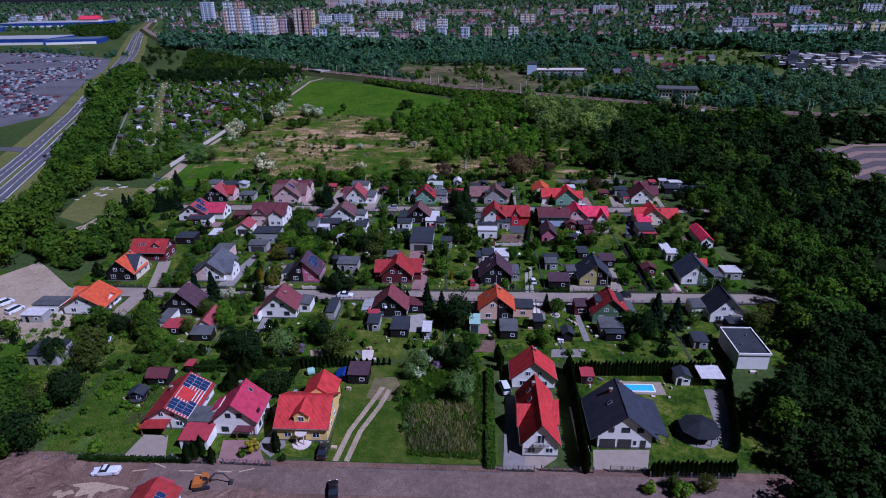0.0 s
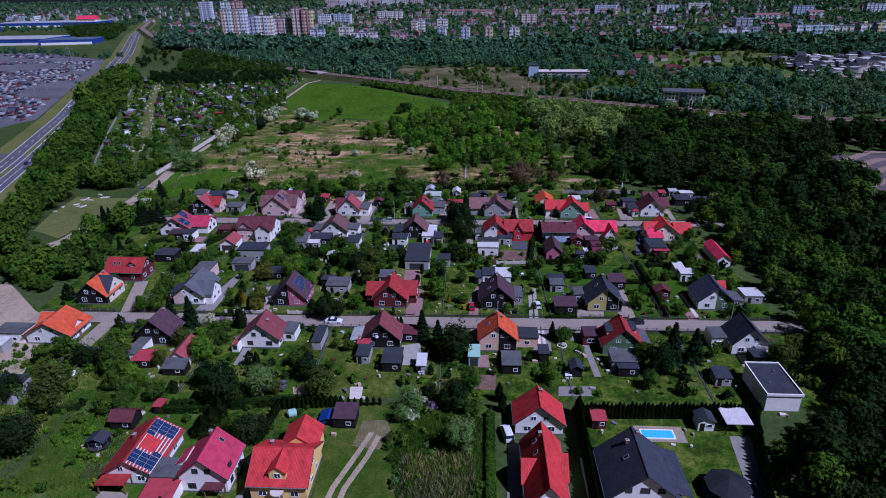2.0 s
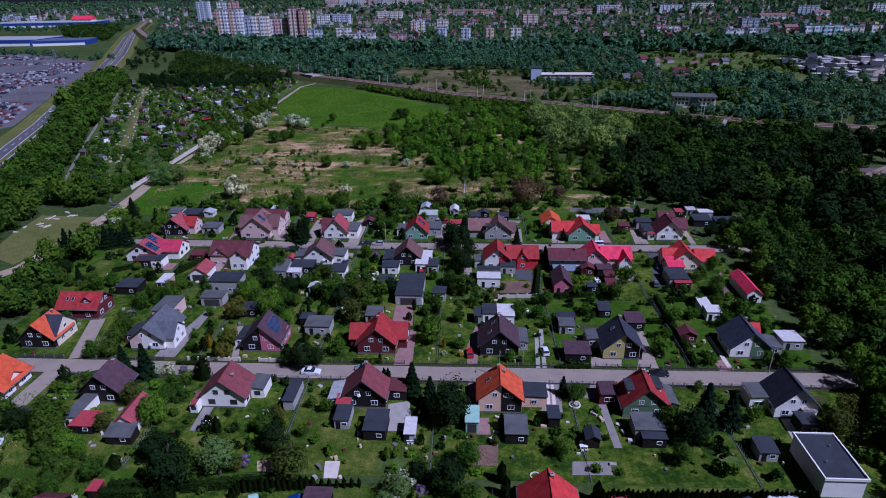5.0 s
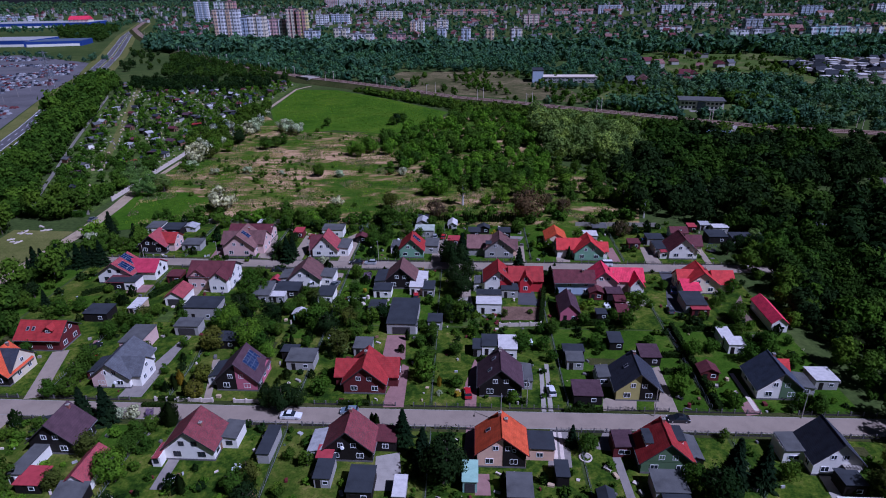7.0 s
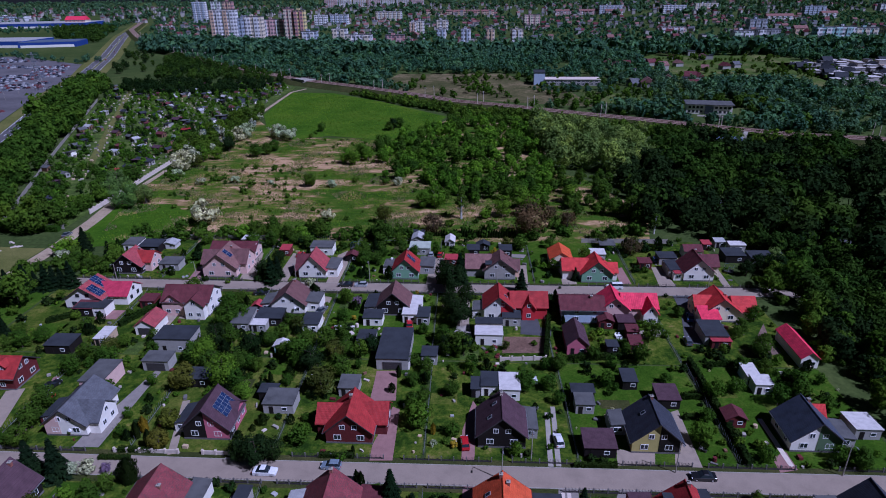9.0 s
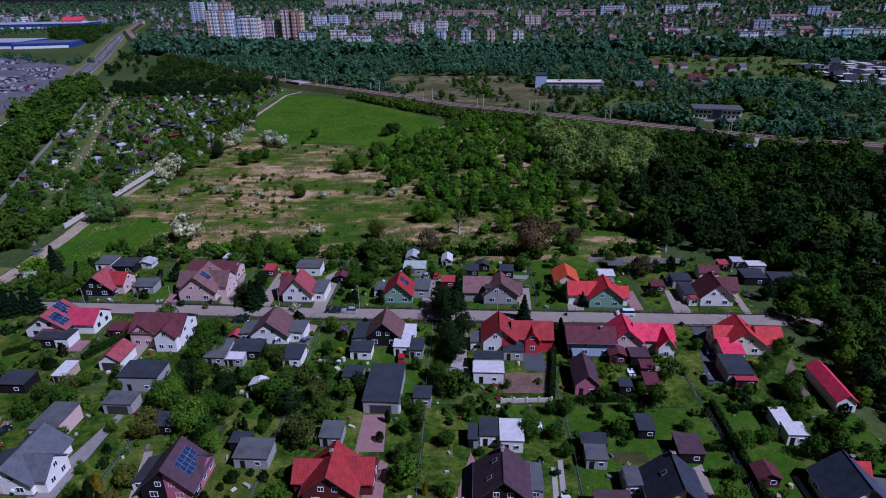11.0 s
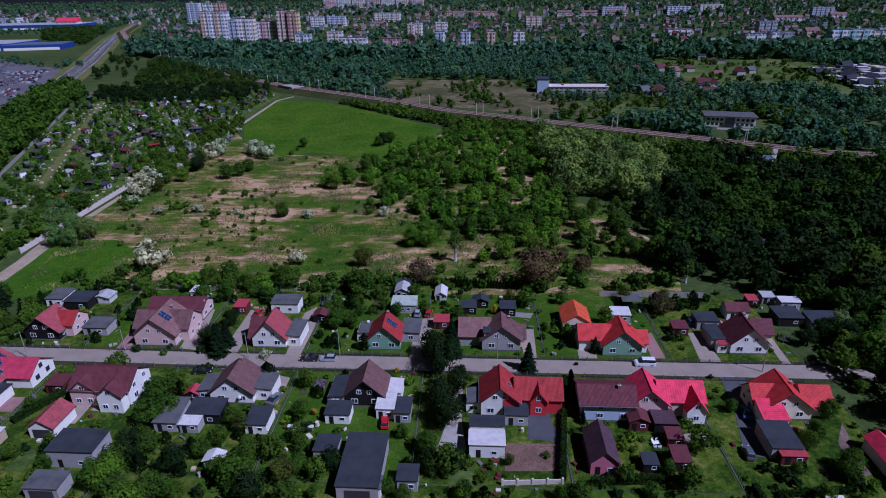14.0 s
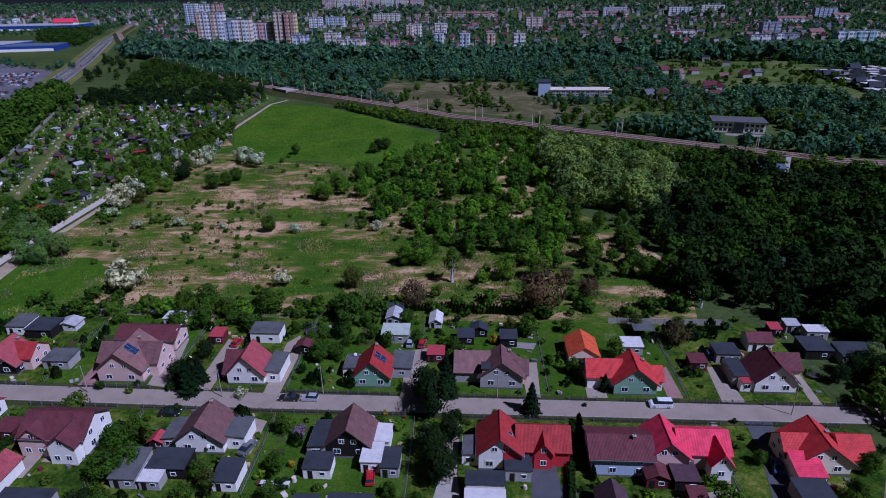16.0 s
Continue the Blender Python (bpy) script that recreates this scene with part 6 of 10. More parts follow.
shed("long outbuilding with a crimson metal roof", 85.8, 192.8, 4.1, 13, 2.8, R_CRIMSON, W_WHITE, "gable", 4.4, name='outbuilding')
sheet("paved_yard", [(-75.4, 163.7), (-75.2, 166.5), (-70.8, 190.0), (-69.2, 189.5), (-70.0, 163.7)], 0.1, PAVE, "grey paved drive with pale edges", "paved yard")
sheet("paved_yard", [(-14.7, 160.8), (-14.7, 165.0), (-11.8, 177.2), (-10.2, 176.2), (-10.2, 160.9)], 0.1, PAVE_R, "red-brown paved drive beside the house", "paved yard")
sheet("paved_yard", [(-17.2, 179.2), (-17.1, 190.5), (-12.1, 190.6), (-11.4, 179.3)], 0.1, PAVE_R, "paved yard beside the house", "paved yard")
sheet("paved_yard", [(43.9, 160.1), (45.7, 165.8), (47.7, 175.9), (49.9, 176.9), (49.0, 159.9)], 0.1, PAVE_L, "pale concrete drive beside the house", "paved yard")
sheet("paved_yard", [(32.9, 160.2), (34.0, 164.8), (36.4, 164.0), (41.1, 163.6), (40.2, 160.3)], 0.1, PAVE_L, "pale forecourt beside the house", "paved yard")
sheet("paved_yard", [(3.2, 161.1), (3.4, 169.7), (5.8, 179.5), (6.6, 177.4), (5.7, 161.1)], 0.1, PAVE_R, "paved drive beside the house", "paved yard")
ribbon("driveway", [(21.8, 159.8), (23.1, 177.6)], 1.0, 0.11, CONC, "concrete wheel strip beside the house", "driveway")
ribbon("driveway", [(20.3, 159.7), (21.6, 175.6)], 1.0, 0.11, CONC, "concrete wheel strip beside the house", "driveway")
ribbon("driveway", [(-54.3, 161.9), (-58.4, 178.7)], 1.6, 0.11, PAVE_L, "curving garden path beside the house", "driveway")
sheet("paved_yard", [(63.0, 158.8), (63.2, 162.8), (66.7, 164.4), (66.6, 159.6)], 0.1, PAVE_R, "red paved drive beside the house", "paved yard")
ribbon("driveway", [(66.0, 174.2), (65.9, 160.4)], 1.0, 0.11, CONC_L, "pale garden path beside the house", "driveway")
sheet("paved_yard", [(-43.0, 159.6), (-43.2, 161.2), (-37.4, 160.8), (-37.2, 159.2)], 0.1, CONC_L, "white gate apron beside the house", "paved yard")
ribbon("driveway", [(-94.6, 163.1), (-100.0, 182.2)], 4.0, 0.11, PAVE_L, "pale concrete drive beside the house", "driveway")
sheet("paved_yard", [(-87.0, 164.9), (-91.3, 178.4), (-92.8, 187.3), (-94.2, 187.3), (-90.0, 167.5)], 0.1, PAVE_R, "paved drive beside the grey house", "paved yard")
sheet("paved_yard", [(84.6, 213.3), (82.7, 205.9), (82.5, 199.0), (78.3, 197.7), (80.4, 207.3)], 0.1, GRAVEL, "gravel yard beside the house", "paved yard")
# south side of the second street
shed("white garage with a patched pale roof", 10.2, 201.9, 6.9, 4.5, 3.2, SHEET_W, W_WHITE, "lean", 3.0, name='garage')
shed("white workshop with a dark ribbed roof", 10.4, 207.2, 6.9, 3.5, 3.4, FELT, W_WHITE, "lean", 3.1, name='workshop')
shed("low flat-roofed annex in a back garden", 16.7, 211.4, 4.8, 5, 2.7, FELT, W_GREY, "lean", 2.8, name='annex')
shed("rose outbuilding with a purple roof", 32.0, 197.8, 5.2, 9.0, 3.0, R_PURPLE, W_ROSE, "gable", 5.4, name='outbuilding')
shed("dark red summerhouse in a back garden", 46.8, 198.9, 3.1, 4.0, 2.3, R_MAROON, WOOD_R, "lean", 2.7, name='summerhouse')
shed("small red shed in a back garden", 47.5, 205.2, 3.0, 3.0, 2.3, R_MAROON, WOOD_R, "lean", 2.6)
shed("dark carport in a back garden", 46.9, 209.5, 4.4, 4.5, 2.5, R_PURPLE, WOOD_D, "flat", None, name='carport')
shed("red gazebo in a back garden", 41.7, 210.1, 3.8, 4, 2.5, R_MAROON, WOOD_R, "gable", 3.4, name='gazebo')
shed("small blue-grey shed in a back garden", 40.8, 198.4, 2.7, 3, 2.1, FELT, WOOD_D, "flat", None)
shed("garage with a grey felt roof", 67.7, 202.4, 5.7, 7.5, 2.8, FELT, W_GREY, "lean", 3.0, name='garage')
shed("annex with a vivid pink metal roof", 69.3, 210.4, 5.0, 5.0, 3.0, R_CRIMSON, W_WHITE, "lean", 4.2, name='annex')
shed("lean-to with a red sheet roof", 68.4, 200.9, 4.7, 2.2, 2.2, SHEET_R, WOOD_R, "flat", None)
shed("white annex with a pale sheet roof", -11.0, 213.1, 3.8, 5, 2.7, SHEET_W, W_WHITE, "lean", 2.9, name='annex')
shed("grey garage with a dark roof", -7.3, 211.9, 3.4, 5, 2.6, FELT, W_GREY, "lean", 2.8, name='garage')
shed("white shed with a dark roof", -20.9, 211.4, 5.2, 4, 2.5, FELT, W_WHITE, "lean", 2.8)
shed("long low shed with a grey roof", -56.3, 208.4, 4.9, 7.0, 2.4, FELT_L, W_GREY, "lean", 3.4)
shed("shed with a white sheet roof", -51.2, 208.1, 3.9, 4, 2.2, SHEET_W, W_GREY, "lean", 2.6)
shed("dark shed with a felt roof", -49.3, 210.9, 7.2, 5, 2.6, FELT, WOOD_D, "lean", 2.9)
shed("shed with a broken dark roof", -37.2, 208.0, 4.5, 5.5, 2.5, FELT, W_WHITE, "lean", 2.8)
shed("carport with a maroon roof", -87.6, 220.7, 4.3, 4, 2.4, R_MAROON, WOOD_R, "lean", 2.7, name='carport')
shed("small bright red playhouse", -55.0, 218.7, 2.7, 2.5, 2.0, SHEET_R, WOOD_R, "gable", 2.8, name='playhouse')
shed("terrace shelter with a maroon roof", -103.7, 215.8, 5.6, 5, 2.6, R_MAROON, WOOD_D, "lean", 2.9, name='shelter')
shed("low white garden wall", -28.2, 209.1, 5.1, 0.5, 1.0, SHEET_W, W_WHITE, "flat", None, name='garden_wall', opening='none')
sheet("paved_yard", [(-99.9, 214.3), (-100.5, 219.4), (-93.5, 219.4), (-93.7, 214.3)], 0.1, PAVE_R, "red paved terrace beside the house", "paved yard")
sheet("paved_yard", [(0.1, 202.7), (2.4, 213.7), (5.0, 216.0), (6.2, 203.7)], 0.1, CONC, "concrete yard beside the house", "paved yard")
sheet("paved_yard", [(18.8, 207.4), (19.6, 215.7), (24.2, 216.2), (24.4, 210.9), (27.2, 209.9), (26.7, 206.3)], 0.1, TAR, "dark paved yard with pale edge", "paved yard")
sheet("garden_bed", [(13.4, 198.4), (14.3, 206.1), (26.0, 205.9), (24.9, 198.6)], 0.1, DIRT, "bare sandy garden beside the house", "garden bed")
fence(12.8, 195.0, 23.9, 195.5, "pale", 1.3)
sheet("paved_yard", [(65.5, 229.1), (71.2, 229.1), (67.7, 212.4), (64.8, 202.7), (60.4, 203.5), (64.5, 218.9)], 0.1, TAR, "asphalt drive beside the house", "paved yard")
sheet("paved_yard", [(49.0, 205.2), (49.6, 209.1), (56.2, 210.2), (55.3, 206.7)], 0.1, PAVE_L, "pale terrace beside the house", "paved yard")
ribbon("driveway", [(59.0, 228.5), (54.6, 209.2)], 1.2, 0.11, PAVE_L, "pale garden path beside the house", "driveway")
ribbon("driveway", [(-78.6, 210.6), (-78.6, 222.0)], 3.0, 0.11, PAVE_L, "pale paved drive beside the house", "driveway")
sheet("paved_yard", [(-76.3, 215.0), (-75.2, 219.6), (-68.5, 217.4), (-68.3, 214.0)], 0.1, PAVE_L, "terrace behind the house", "paved yard")
sheet("paved_yard", [(-41.1, 227.5), (-39.2, 228.8), (-35.3, 227.5), (-35.6, 217.7), (-38.0, 218.9)], 0.1, PAVE_L, "drive beside the house", "paved yard")
ribbon("driveway", [(4.3, 227.9), (3.7, 211.6)], 3.0, 0.11, PAVE_L, "gravel drive beside the house", "driveway")
car("hatch", "red", -10.9, 211.4, 95, 0.13, "behind the dark house")
car("sedan", "blue", 65.8, 215.6, 75, 0.13, "on the asphalt drive")
car("sedan", "black", -57.1, 229.4, 5, 0.13, "by the garden wall")
car("hatch", "grey", 61.0, 203.5, 85, 0.13, "at the end of the drive")
car("hatch", "white", 42.2, 214.7, 160, 0.13, "beside the pink house")
car("sedan", "grey", -36.6, 218.9, 70, 0.13, "beside the grey house")
# north side of the second street
shed("shed with a pale green roof", -11.1, 258.4, 6.9, 5, 2.6, SHEET_PG, W_GREY, "lean", 2.9)
shed("grey shed with a sheet roof", -12.4, 267.1, 3.9, 5, 2.4, SHEET, W_GREY, "gable", 3.4)
shed("small shed in a back garden", -12.4, 272.0, 4.2, 3, 2.4, FELT, W_GREY, "lean", 2.7)
shed("rounded polytunnel greenhouse in a back garden", -0.9, 266.0, 3.2, 5, 1.8, SHEET_W, SHEET_W, "gable", 2.8, name='greenhouse')
shed("small red shed in a back garden", -0.2, 249.8, 4.0, 3.5, 2.3, SHEET_R, WOOD_R, "lean", 2.6)
shed("open shed with a grey roof", 53.5, 261.7, 5.1, 4, 2.2, FELT_L, WOOD_D, "lean", 2.5, open_sides=True)
shed("red garden house in a back garden", 62.3, 247.0, 3.9, 3.5, 2.3, R_MAROON, WOOD_R, "lean", 2.6, name='garden_house')
shed("grey garage with a flat roof", 70.5, 250.3, 5.6, 5, 2.6, FELT, W_GREY, "flat", None, name='garage')
shed("outbuilding with a maroon roof", 80.4, 255.4, 5.7, 5, 2.8, R_MAROON, W_WHITE, "cross", 4.2, name='outbuilding')
shed("small red shed in a back garden", 87.6, 262.6, 2.8, 3, 2.2, SHEET_R, WOOD_R, "lean", 2.5)
shed("dark outbuilding in a back garden", 93.0, 252.1, 6.4, 6, 2.6, FELT, WOOD_D, "lean", 2.8, name='outbuilding')
shed("long shed with a pale roof", 97.2, 260.8, 5.3, 3, 2.6, SHEET_W, W_GREY, "lean", 2.8)
shed("long dark building with a felt roof", 102.8, 249.6, 11.0, 6, 2.5, FELT, W_GREY, "lean", 2.8, name='outbuilding')
shed("shed with a blue-grey roof", 92.9, 264.5, 3.4, 3, 2.2, SHEET, W_GREY, "lean", 2.5)
shed("bright red shed in a back garden", -57.5, 257.4, 3.3, 4, 2.4, SHEET_R, WOOD_R, "lean", 2.7)
shed("white garden house in a back garden", -72.8, 265.7, 4.6, 4, 2.8, SHEET_W, W_WHITE, "flat", None, name='garden_house')
shed("glass greenhouse in a back garden", -101.2, 263.6, 5.4, 4, 1.8, SHEET, SHEET_W, "gable", 2.6, name='greenhouse')
shed("carport with a grey roof", -92.7, 245.9, 6.6, 5, 2.4, FELT_L, W_GREY, "lean", 2.7, name='carport')
shed("dark outbuilding in a back garden", -106.2, 259.8, 7.1, 6, 2.6, FELT, WOOD_D, "lean", 2.9)
shed("white shed in a back garden", -113.6, 261.6, 5.3, 6, 2.6, FELT_L, W_WHITE, "lean", 2.9)
shed("dark gazebo with a brown roof", -33.6, 253.0, 3.9, 3, 2.1, R_MAROON, WOOD_D, "gable", 3.0, name='gazebo')
shed("annex with solar panels on a grey roof", -44.9, 258.2, 7.7, 5, 3.0, FELT_L, W_WHITE, "lean", 3.3, name='annex')
shed("dark garden shed in a back garden", 7.2, 257.8, 4.2, 4, 2.2, FELT, WOOD_D, "lean", 2.5)
shed("dark gazebo in a back garden", 10.7, 261.5, 4.3, 3, 2.2, FELT, WOOD_D, "gable", 3.2, name='gazebo')
shed("dark shed in a back garden", 18.1, 256.8, 4.2, 4, 2.5, FELT, WOOD_D, "lean", 2.8)
shed("shed with a white roof", 48.5, 253.5, 4.9, 4, 2.5, SHEET_W, W_GREY, "lean", 2.8)
sheet("paved_yard", [(-83.8, 239.7), (-84.4, 249.2), (-81.9, 249.3), (-79.9, 238.8)], 0.1, PAVE_R, "red paved drive beside the house", "paved yard")
sheet("paved_yard", [(-67.3, 239.8), (-69.1, 261.8), (-65.8, 260.0), (-62.2, 239.0)], 0.1, PAVE_L, "pale drive beside the large house", "paved yard")
sheet("paved_yard", [(-55.8, 238.4), (-55.3, 260.0), (-51.3, 258.2), (-51.7, 237.9)], 0.1, PAVE_L, "pale paved drive beside the house", "paved yard")
sheet("paved_yard", [(-39.1, 237.1), (-39.3, 258.3), (-36.6, 262.0), (-34.7, 251.3), (-35.3, 237.1)], 0.1, PAVE_L, "pale drive beside the house", "paved yard")
sheet("paved_yard", [(-7.7, 235.9), (-7.4, 254.9), (0.1, 256.7), (-3.6, 244.9), (-4.7, 236.0)], 0.1, PAVE_L, "pale gravel drive beside the house", "paved yard")
sheet("paved_yard", [(20.8, 236.2), (20.4, 250.0), (24.5, 250.0), (23.8, 236.2)], 0.1, PAVE_L, "pale concrete drive beside the house", "paved yard")
sheet("paved_yard", [(34.2, 236.3), (34.7, 243.7), (33.8, 247.8), (39.3, 247.8), (38.7, 236.4)], 0.1, PAVE_L, "curved paved drive beside the house", "paved yard")
sheet("paved_yard", [(52.0, 236.5), (52.5, 246.9), (55.3, 248.6), (55.4, 236.5)], 0.1, PAVE_R, "red paved drive beside the house", "paved yard")
sheet("paved_yard", [(63.4, 235.2), (64.8, 248.6), (67.9, 248.7), (68.5, 235.2)], 0.1, PAVE_L, "pale drive beside the house", "paved yard")
ribbon("driveway", [(84.6, 247.2), (83.6, 234.0)], 2.0, 0.11, PAVE_L, "pale path beside the house", "driveway")
sheet("paved_yard", [(18.5, 256.8), (19.5, 259.3), (25.4, 258.6), (24.3, 255.8)], 0.1, PAVE, "garden slabs beside the house", "paved yard")
car("sedan", "black", -32.5, 234.9, 178, 0.13, "parked along the street")
car("hatch", "silver", -27.7, 234.9, 178, 0.13, "parked along the street")
car("hatch", "silver", -7.1, 257.7, 85, 0.13, "on the gravel drive")
car("hatch", "red", -4.0, 257.4, 80, 0.13, "on the gravel drive")
car("van", "white", 49.4, 233.7, 178, 0.13, "parked along the street")
car("hatch", "blue", 67.2, 253.6, 85, 0.13, "beside the garden house")
car("hatch", "red", -52.1, 257.5, 75, 0.13, "behind the white house")
street_lamp(-104.0, 235.1, 7.5, 1.2, -90)
street_lamp(-79.6, 236.8, 7.5, 1.2, -90)
street_lamp(-47.9, 235.6, 7.5, 1.2, -90)
street_lamp(10.7, 156.2, 7.5, 1.2, -90)
street_lamp(43.4, 158.5, 7.5, 1.2, -90)
street_lamp(74.0, 158.2, 7.5, 1.2, -90)
street_lamp(16.7, 161.4, 7.5, 1.2, -90)
street_lamp(-25.3, 237.2, 7.5, 1.2, -90)
street_lamp(14.1, 236.1, 7.5, 1.2, -90)
street_lamp(76.3, 231.2, 7.5, 1.2, 90)

# ---- planting ----
# front gardens
plant("dark", -86.3, 106.7, 1.2)
plant("broad", -102.8, 111.1, 1.3)
plant("broad", -94.4, 98.0, 1.4)
plant("dark", -86.9, 91.4, 1.3)
plant("broad", -90.3, 89.8, 1.2)
plant("olive", -89.0, 119.4, 1.3)
plant("broad", -81.2, 132.1, 1.1)
plant("broad", -73.3, 123.1, 0.9)
plant("bbush", -72.5, 91.9, 0.9)
plant("gold", -66.8, 97.6, 0.8)
plant("thuja", -52.8, 89.0, 1.15)
plant("thuja", -51.8, 89.9, 1.1)
plant("thuja", -50.9, 91.0, 1.15)
plant("thuja", -47.9, 88.7, 1.0)
plant("gold", -41.0, 91.9, 1.3)
plant("bush", -42.5, 90.9, 0.7)
plant("thuja", -36.3, 92.0, 1.2)
plant("dbush", -34.5, 89.6, 0.6)
plant("globe", -52.0, 111.5, 1.3)
plant("globe", -51.3, 114.5, 1.3)
plant("globe", -50.9, 117.6, 1.3)
plant("dark", -42.4, 109.1, 0.95)
plant("broad", -45.8, 111.9, 0.8)
plant("dark", -40.0, 112.0, 0.7)
plant("willow", -11.7, 116.1, 0.52)
plant("wbush", -8.9, 121.1, 1.4)
plant("wbush", -9.8, 117.0, 1.1)
plant("lilac", -5.6, 120.0, 1.2)
plant("willow", 1.1, 107.8, 0.95)
plant("broad", -1.8, 121.2, 0.66)
plant("broad", 3.6, 118.4, 0.7)
plant("dark", -6.0, 123.5, 0.56)
plant("dark", 0.2, 123.6, 0.63)
plant("olive", -13.8, 110.1, 0.35)
plant("olive", 82.4, 142.8, 0.9)
plant("bbush", 34.3, 82.4, 0.8)
plant("bbush", 39.5, 81.4, 1.1)
plant("olive", 38.7, 83.3, 0.5)
plant("olive", 44.5, 82.8, 0.6)
plant("bush", -80.3, 116.0, 0.9)
plant("bbush", -76.0, 111.7, 0.7)
plant("bush", -80.6, 111.7, 0.7)
plant("broad", -67.7, 123.1, 0.8)
plant("dark", -100.3, 122.9, 0.9)
plant("bush", -86.0, 96.4, 1.2)
plant("bush", -83.0, 97.3, 1.0)
plant("thuja", 9.2, 123.6, 1.2)
plant("thuja", 9.7, 120.1, 1.2)
plant("olive", -94.4, 105.4, 0.9)
plant("bush", -34.2, 96.9, 0.5)
plant("dbush", -41.3, 101.2, 0.8)
hedge(-64.5, 118.9, -50.6, 119.4, 1.2, 1.8)
hedge(5.8, 87.6, 7.1, 118.9, 1.6, 1.5, L_MID)
hedge(-74.6, 89.2, -53.2, 89.0, 0.9, 1.1)
thuja_row(-38.8, 120.4, -25.5, 121.5, 1.0, 0.75)
thuja_row(-40.0, 108.9, -38.9, 119.7, 1.1, 0.75)
thuja_row(24.8, 118.1, 63.1, 118.4, 0.85, 0.95)
thuja_row(23.7, 87.2, 25.8, 119.0, 1.0, 1.15)
thuja_row(36.0, 86.5, 50.8, 86.7, 0.85, 0.85)
thuja_row(54.0, 92.9, 62.1, 117.5, 1.1, 0.9)
thuja_row(-25.2, 121.5, -17.0, 122.0, 1.2, 0.55)
# south side of the first street
plant("olive", -90.7, 123.6, 1.5)
plant("broad", -82.2, 134.8, 1.35)
plant("bright", -76.7, 129.6, 0.8)
plant("broad", -79.4, 126.9, 0.8)
plant("bush", -85.2, 120.8, 0.8)
plant("globe", -83.1, 121.1, 0.5)
plant("broad", -76.2, 118.4, 0.75)
plant("broad", -73.1, 120.1, 0.7)
plant("bright", -73.3, 129.1, 0.55)
plant("olive", -72.7, 136.6, 0.7)
plant("globe", -64.8, 126.1, 0.8)
plant("bush", -63.7, 129.8, 0.7)
plant("dark", -50.8, 121.2, 1.35)
plant("dark", -57.8, 128.9, 0.9)
plant("willow", -44.0, 124.6, 0.95)
plant("lilac", -40.0, 126.9, 1.3)
plant("olive", -41.4, 125.5, 0.6)
plant("bright", -62.6, 138.7, 1.05)
plant("olive", -70.9, 145.3, 0.9)
plant("broad", -63.4, 145.4, 0.7)
plant("globe", -58.8, 154.7, 1.05)
plant("thuja", -48.6, 136.0, 1.1)
plant("broad", -63.9, 150.1, 0.7)
plant("broad", -38.8, 135.9, 0.8)
plant("dark", -35.0, 131.0, 0.9)
plant("olive", -30.3, 123.9, 1.25)
plant("olive", -37.1, 139.0, 0.8)
plant("spruce", -9.2, 150.0, 0.9)
plant("dark", -0.8, 139.3, 1.35)
plant("spruce", -4.9, 144.7, 0.9)
plant("thuja", -15.2, 154.2, 0.9)
plant("thuja", -16.3, 155.5, 0.7)
plant("bush", -11.8, 129.4, 1.1)
plant("willow", -9.5, 119.3, 0.7)
plant("dark", -0.5, 121.0, 1.0)
plant("broad", 2.9, 127.8, 0.9)
plant("spruce", 24.5, 149.6, 0.55)
plant("broad", 26.8, 147.3, 0.7)
plant("thuja", 10.1, 138.4, 0.9)
plant("olive", 8.6, 133.4, 0.35)
plant("dark", 47.5, 134.8, 1.1)
plant("spruce", 52.1, 139.8, 1.15)
plant("spruce", 57.2, 139.5, 1.0)
plant("broad", 44.7, 137.7, 0.9)
plant("broad", 43.9, 129.1, 0.7)
plant("olive", 76.7, 136.1, 1.15)
plant("bush", 72.8, 138.0, 0.9)
plant("broad", 49.6, 133.8, 0.6)
plant("bush", 25.2, 137.5, 0.6)
plant("bush", 26.9, 126.3, 0.8)
plant("bush", 20.7, 136.5, 0.5)
plant("bush", 13.8, 137.4, 0.6)
plant("dbush", -42.4, 154.0, 0.8)
plant("dbush", -39.2, 152.8, 0.8)
plant("bush", -32.2, 122.2, 1.0)
plant("broad", -83.7, 149.9, 0.8)
plant("dark", -91.0, 136.4, 0.8)
plant("broad", -99.0, 140.5, 0.9)
plant("bush", -68.2, 125.2, 0.8)
plant("wbush", -58.3, 121.9, 0.5)
plant("lilac", -65.5, 121.0, 0.7)
plant("globe", -58.5, 123.6, 0.6)
plant("bush", -46.2, 136.8, 0.7)
hedge(-63.1, 121.0, -49.8, 121.2, 1.3, 1.7)
hedge(-49.5, 120.4, -35.1, 122.2, 1.2, 2.2)
hedge(57.6, 133.9, 64.7, 133.6, 1.2, 1.4)
hedge(-88.8, 118.3, -82.9, 120.0, 1, 1.2)
hedge(-68.1, 160.5, -61.8, 160.5, 0.8, 1.0)
hedge(25.4, 135.1, 31.6, 135.2, 0.8, 0.9)
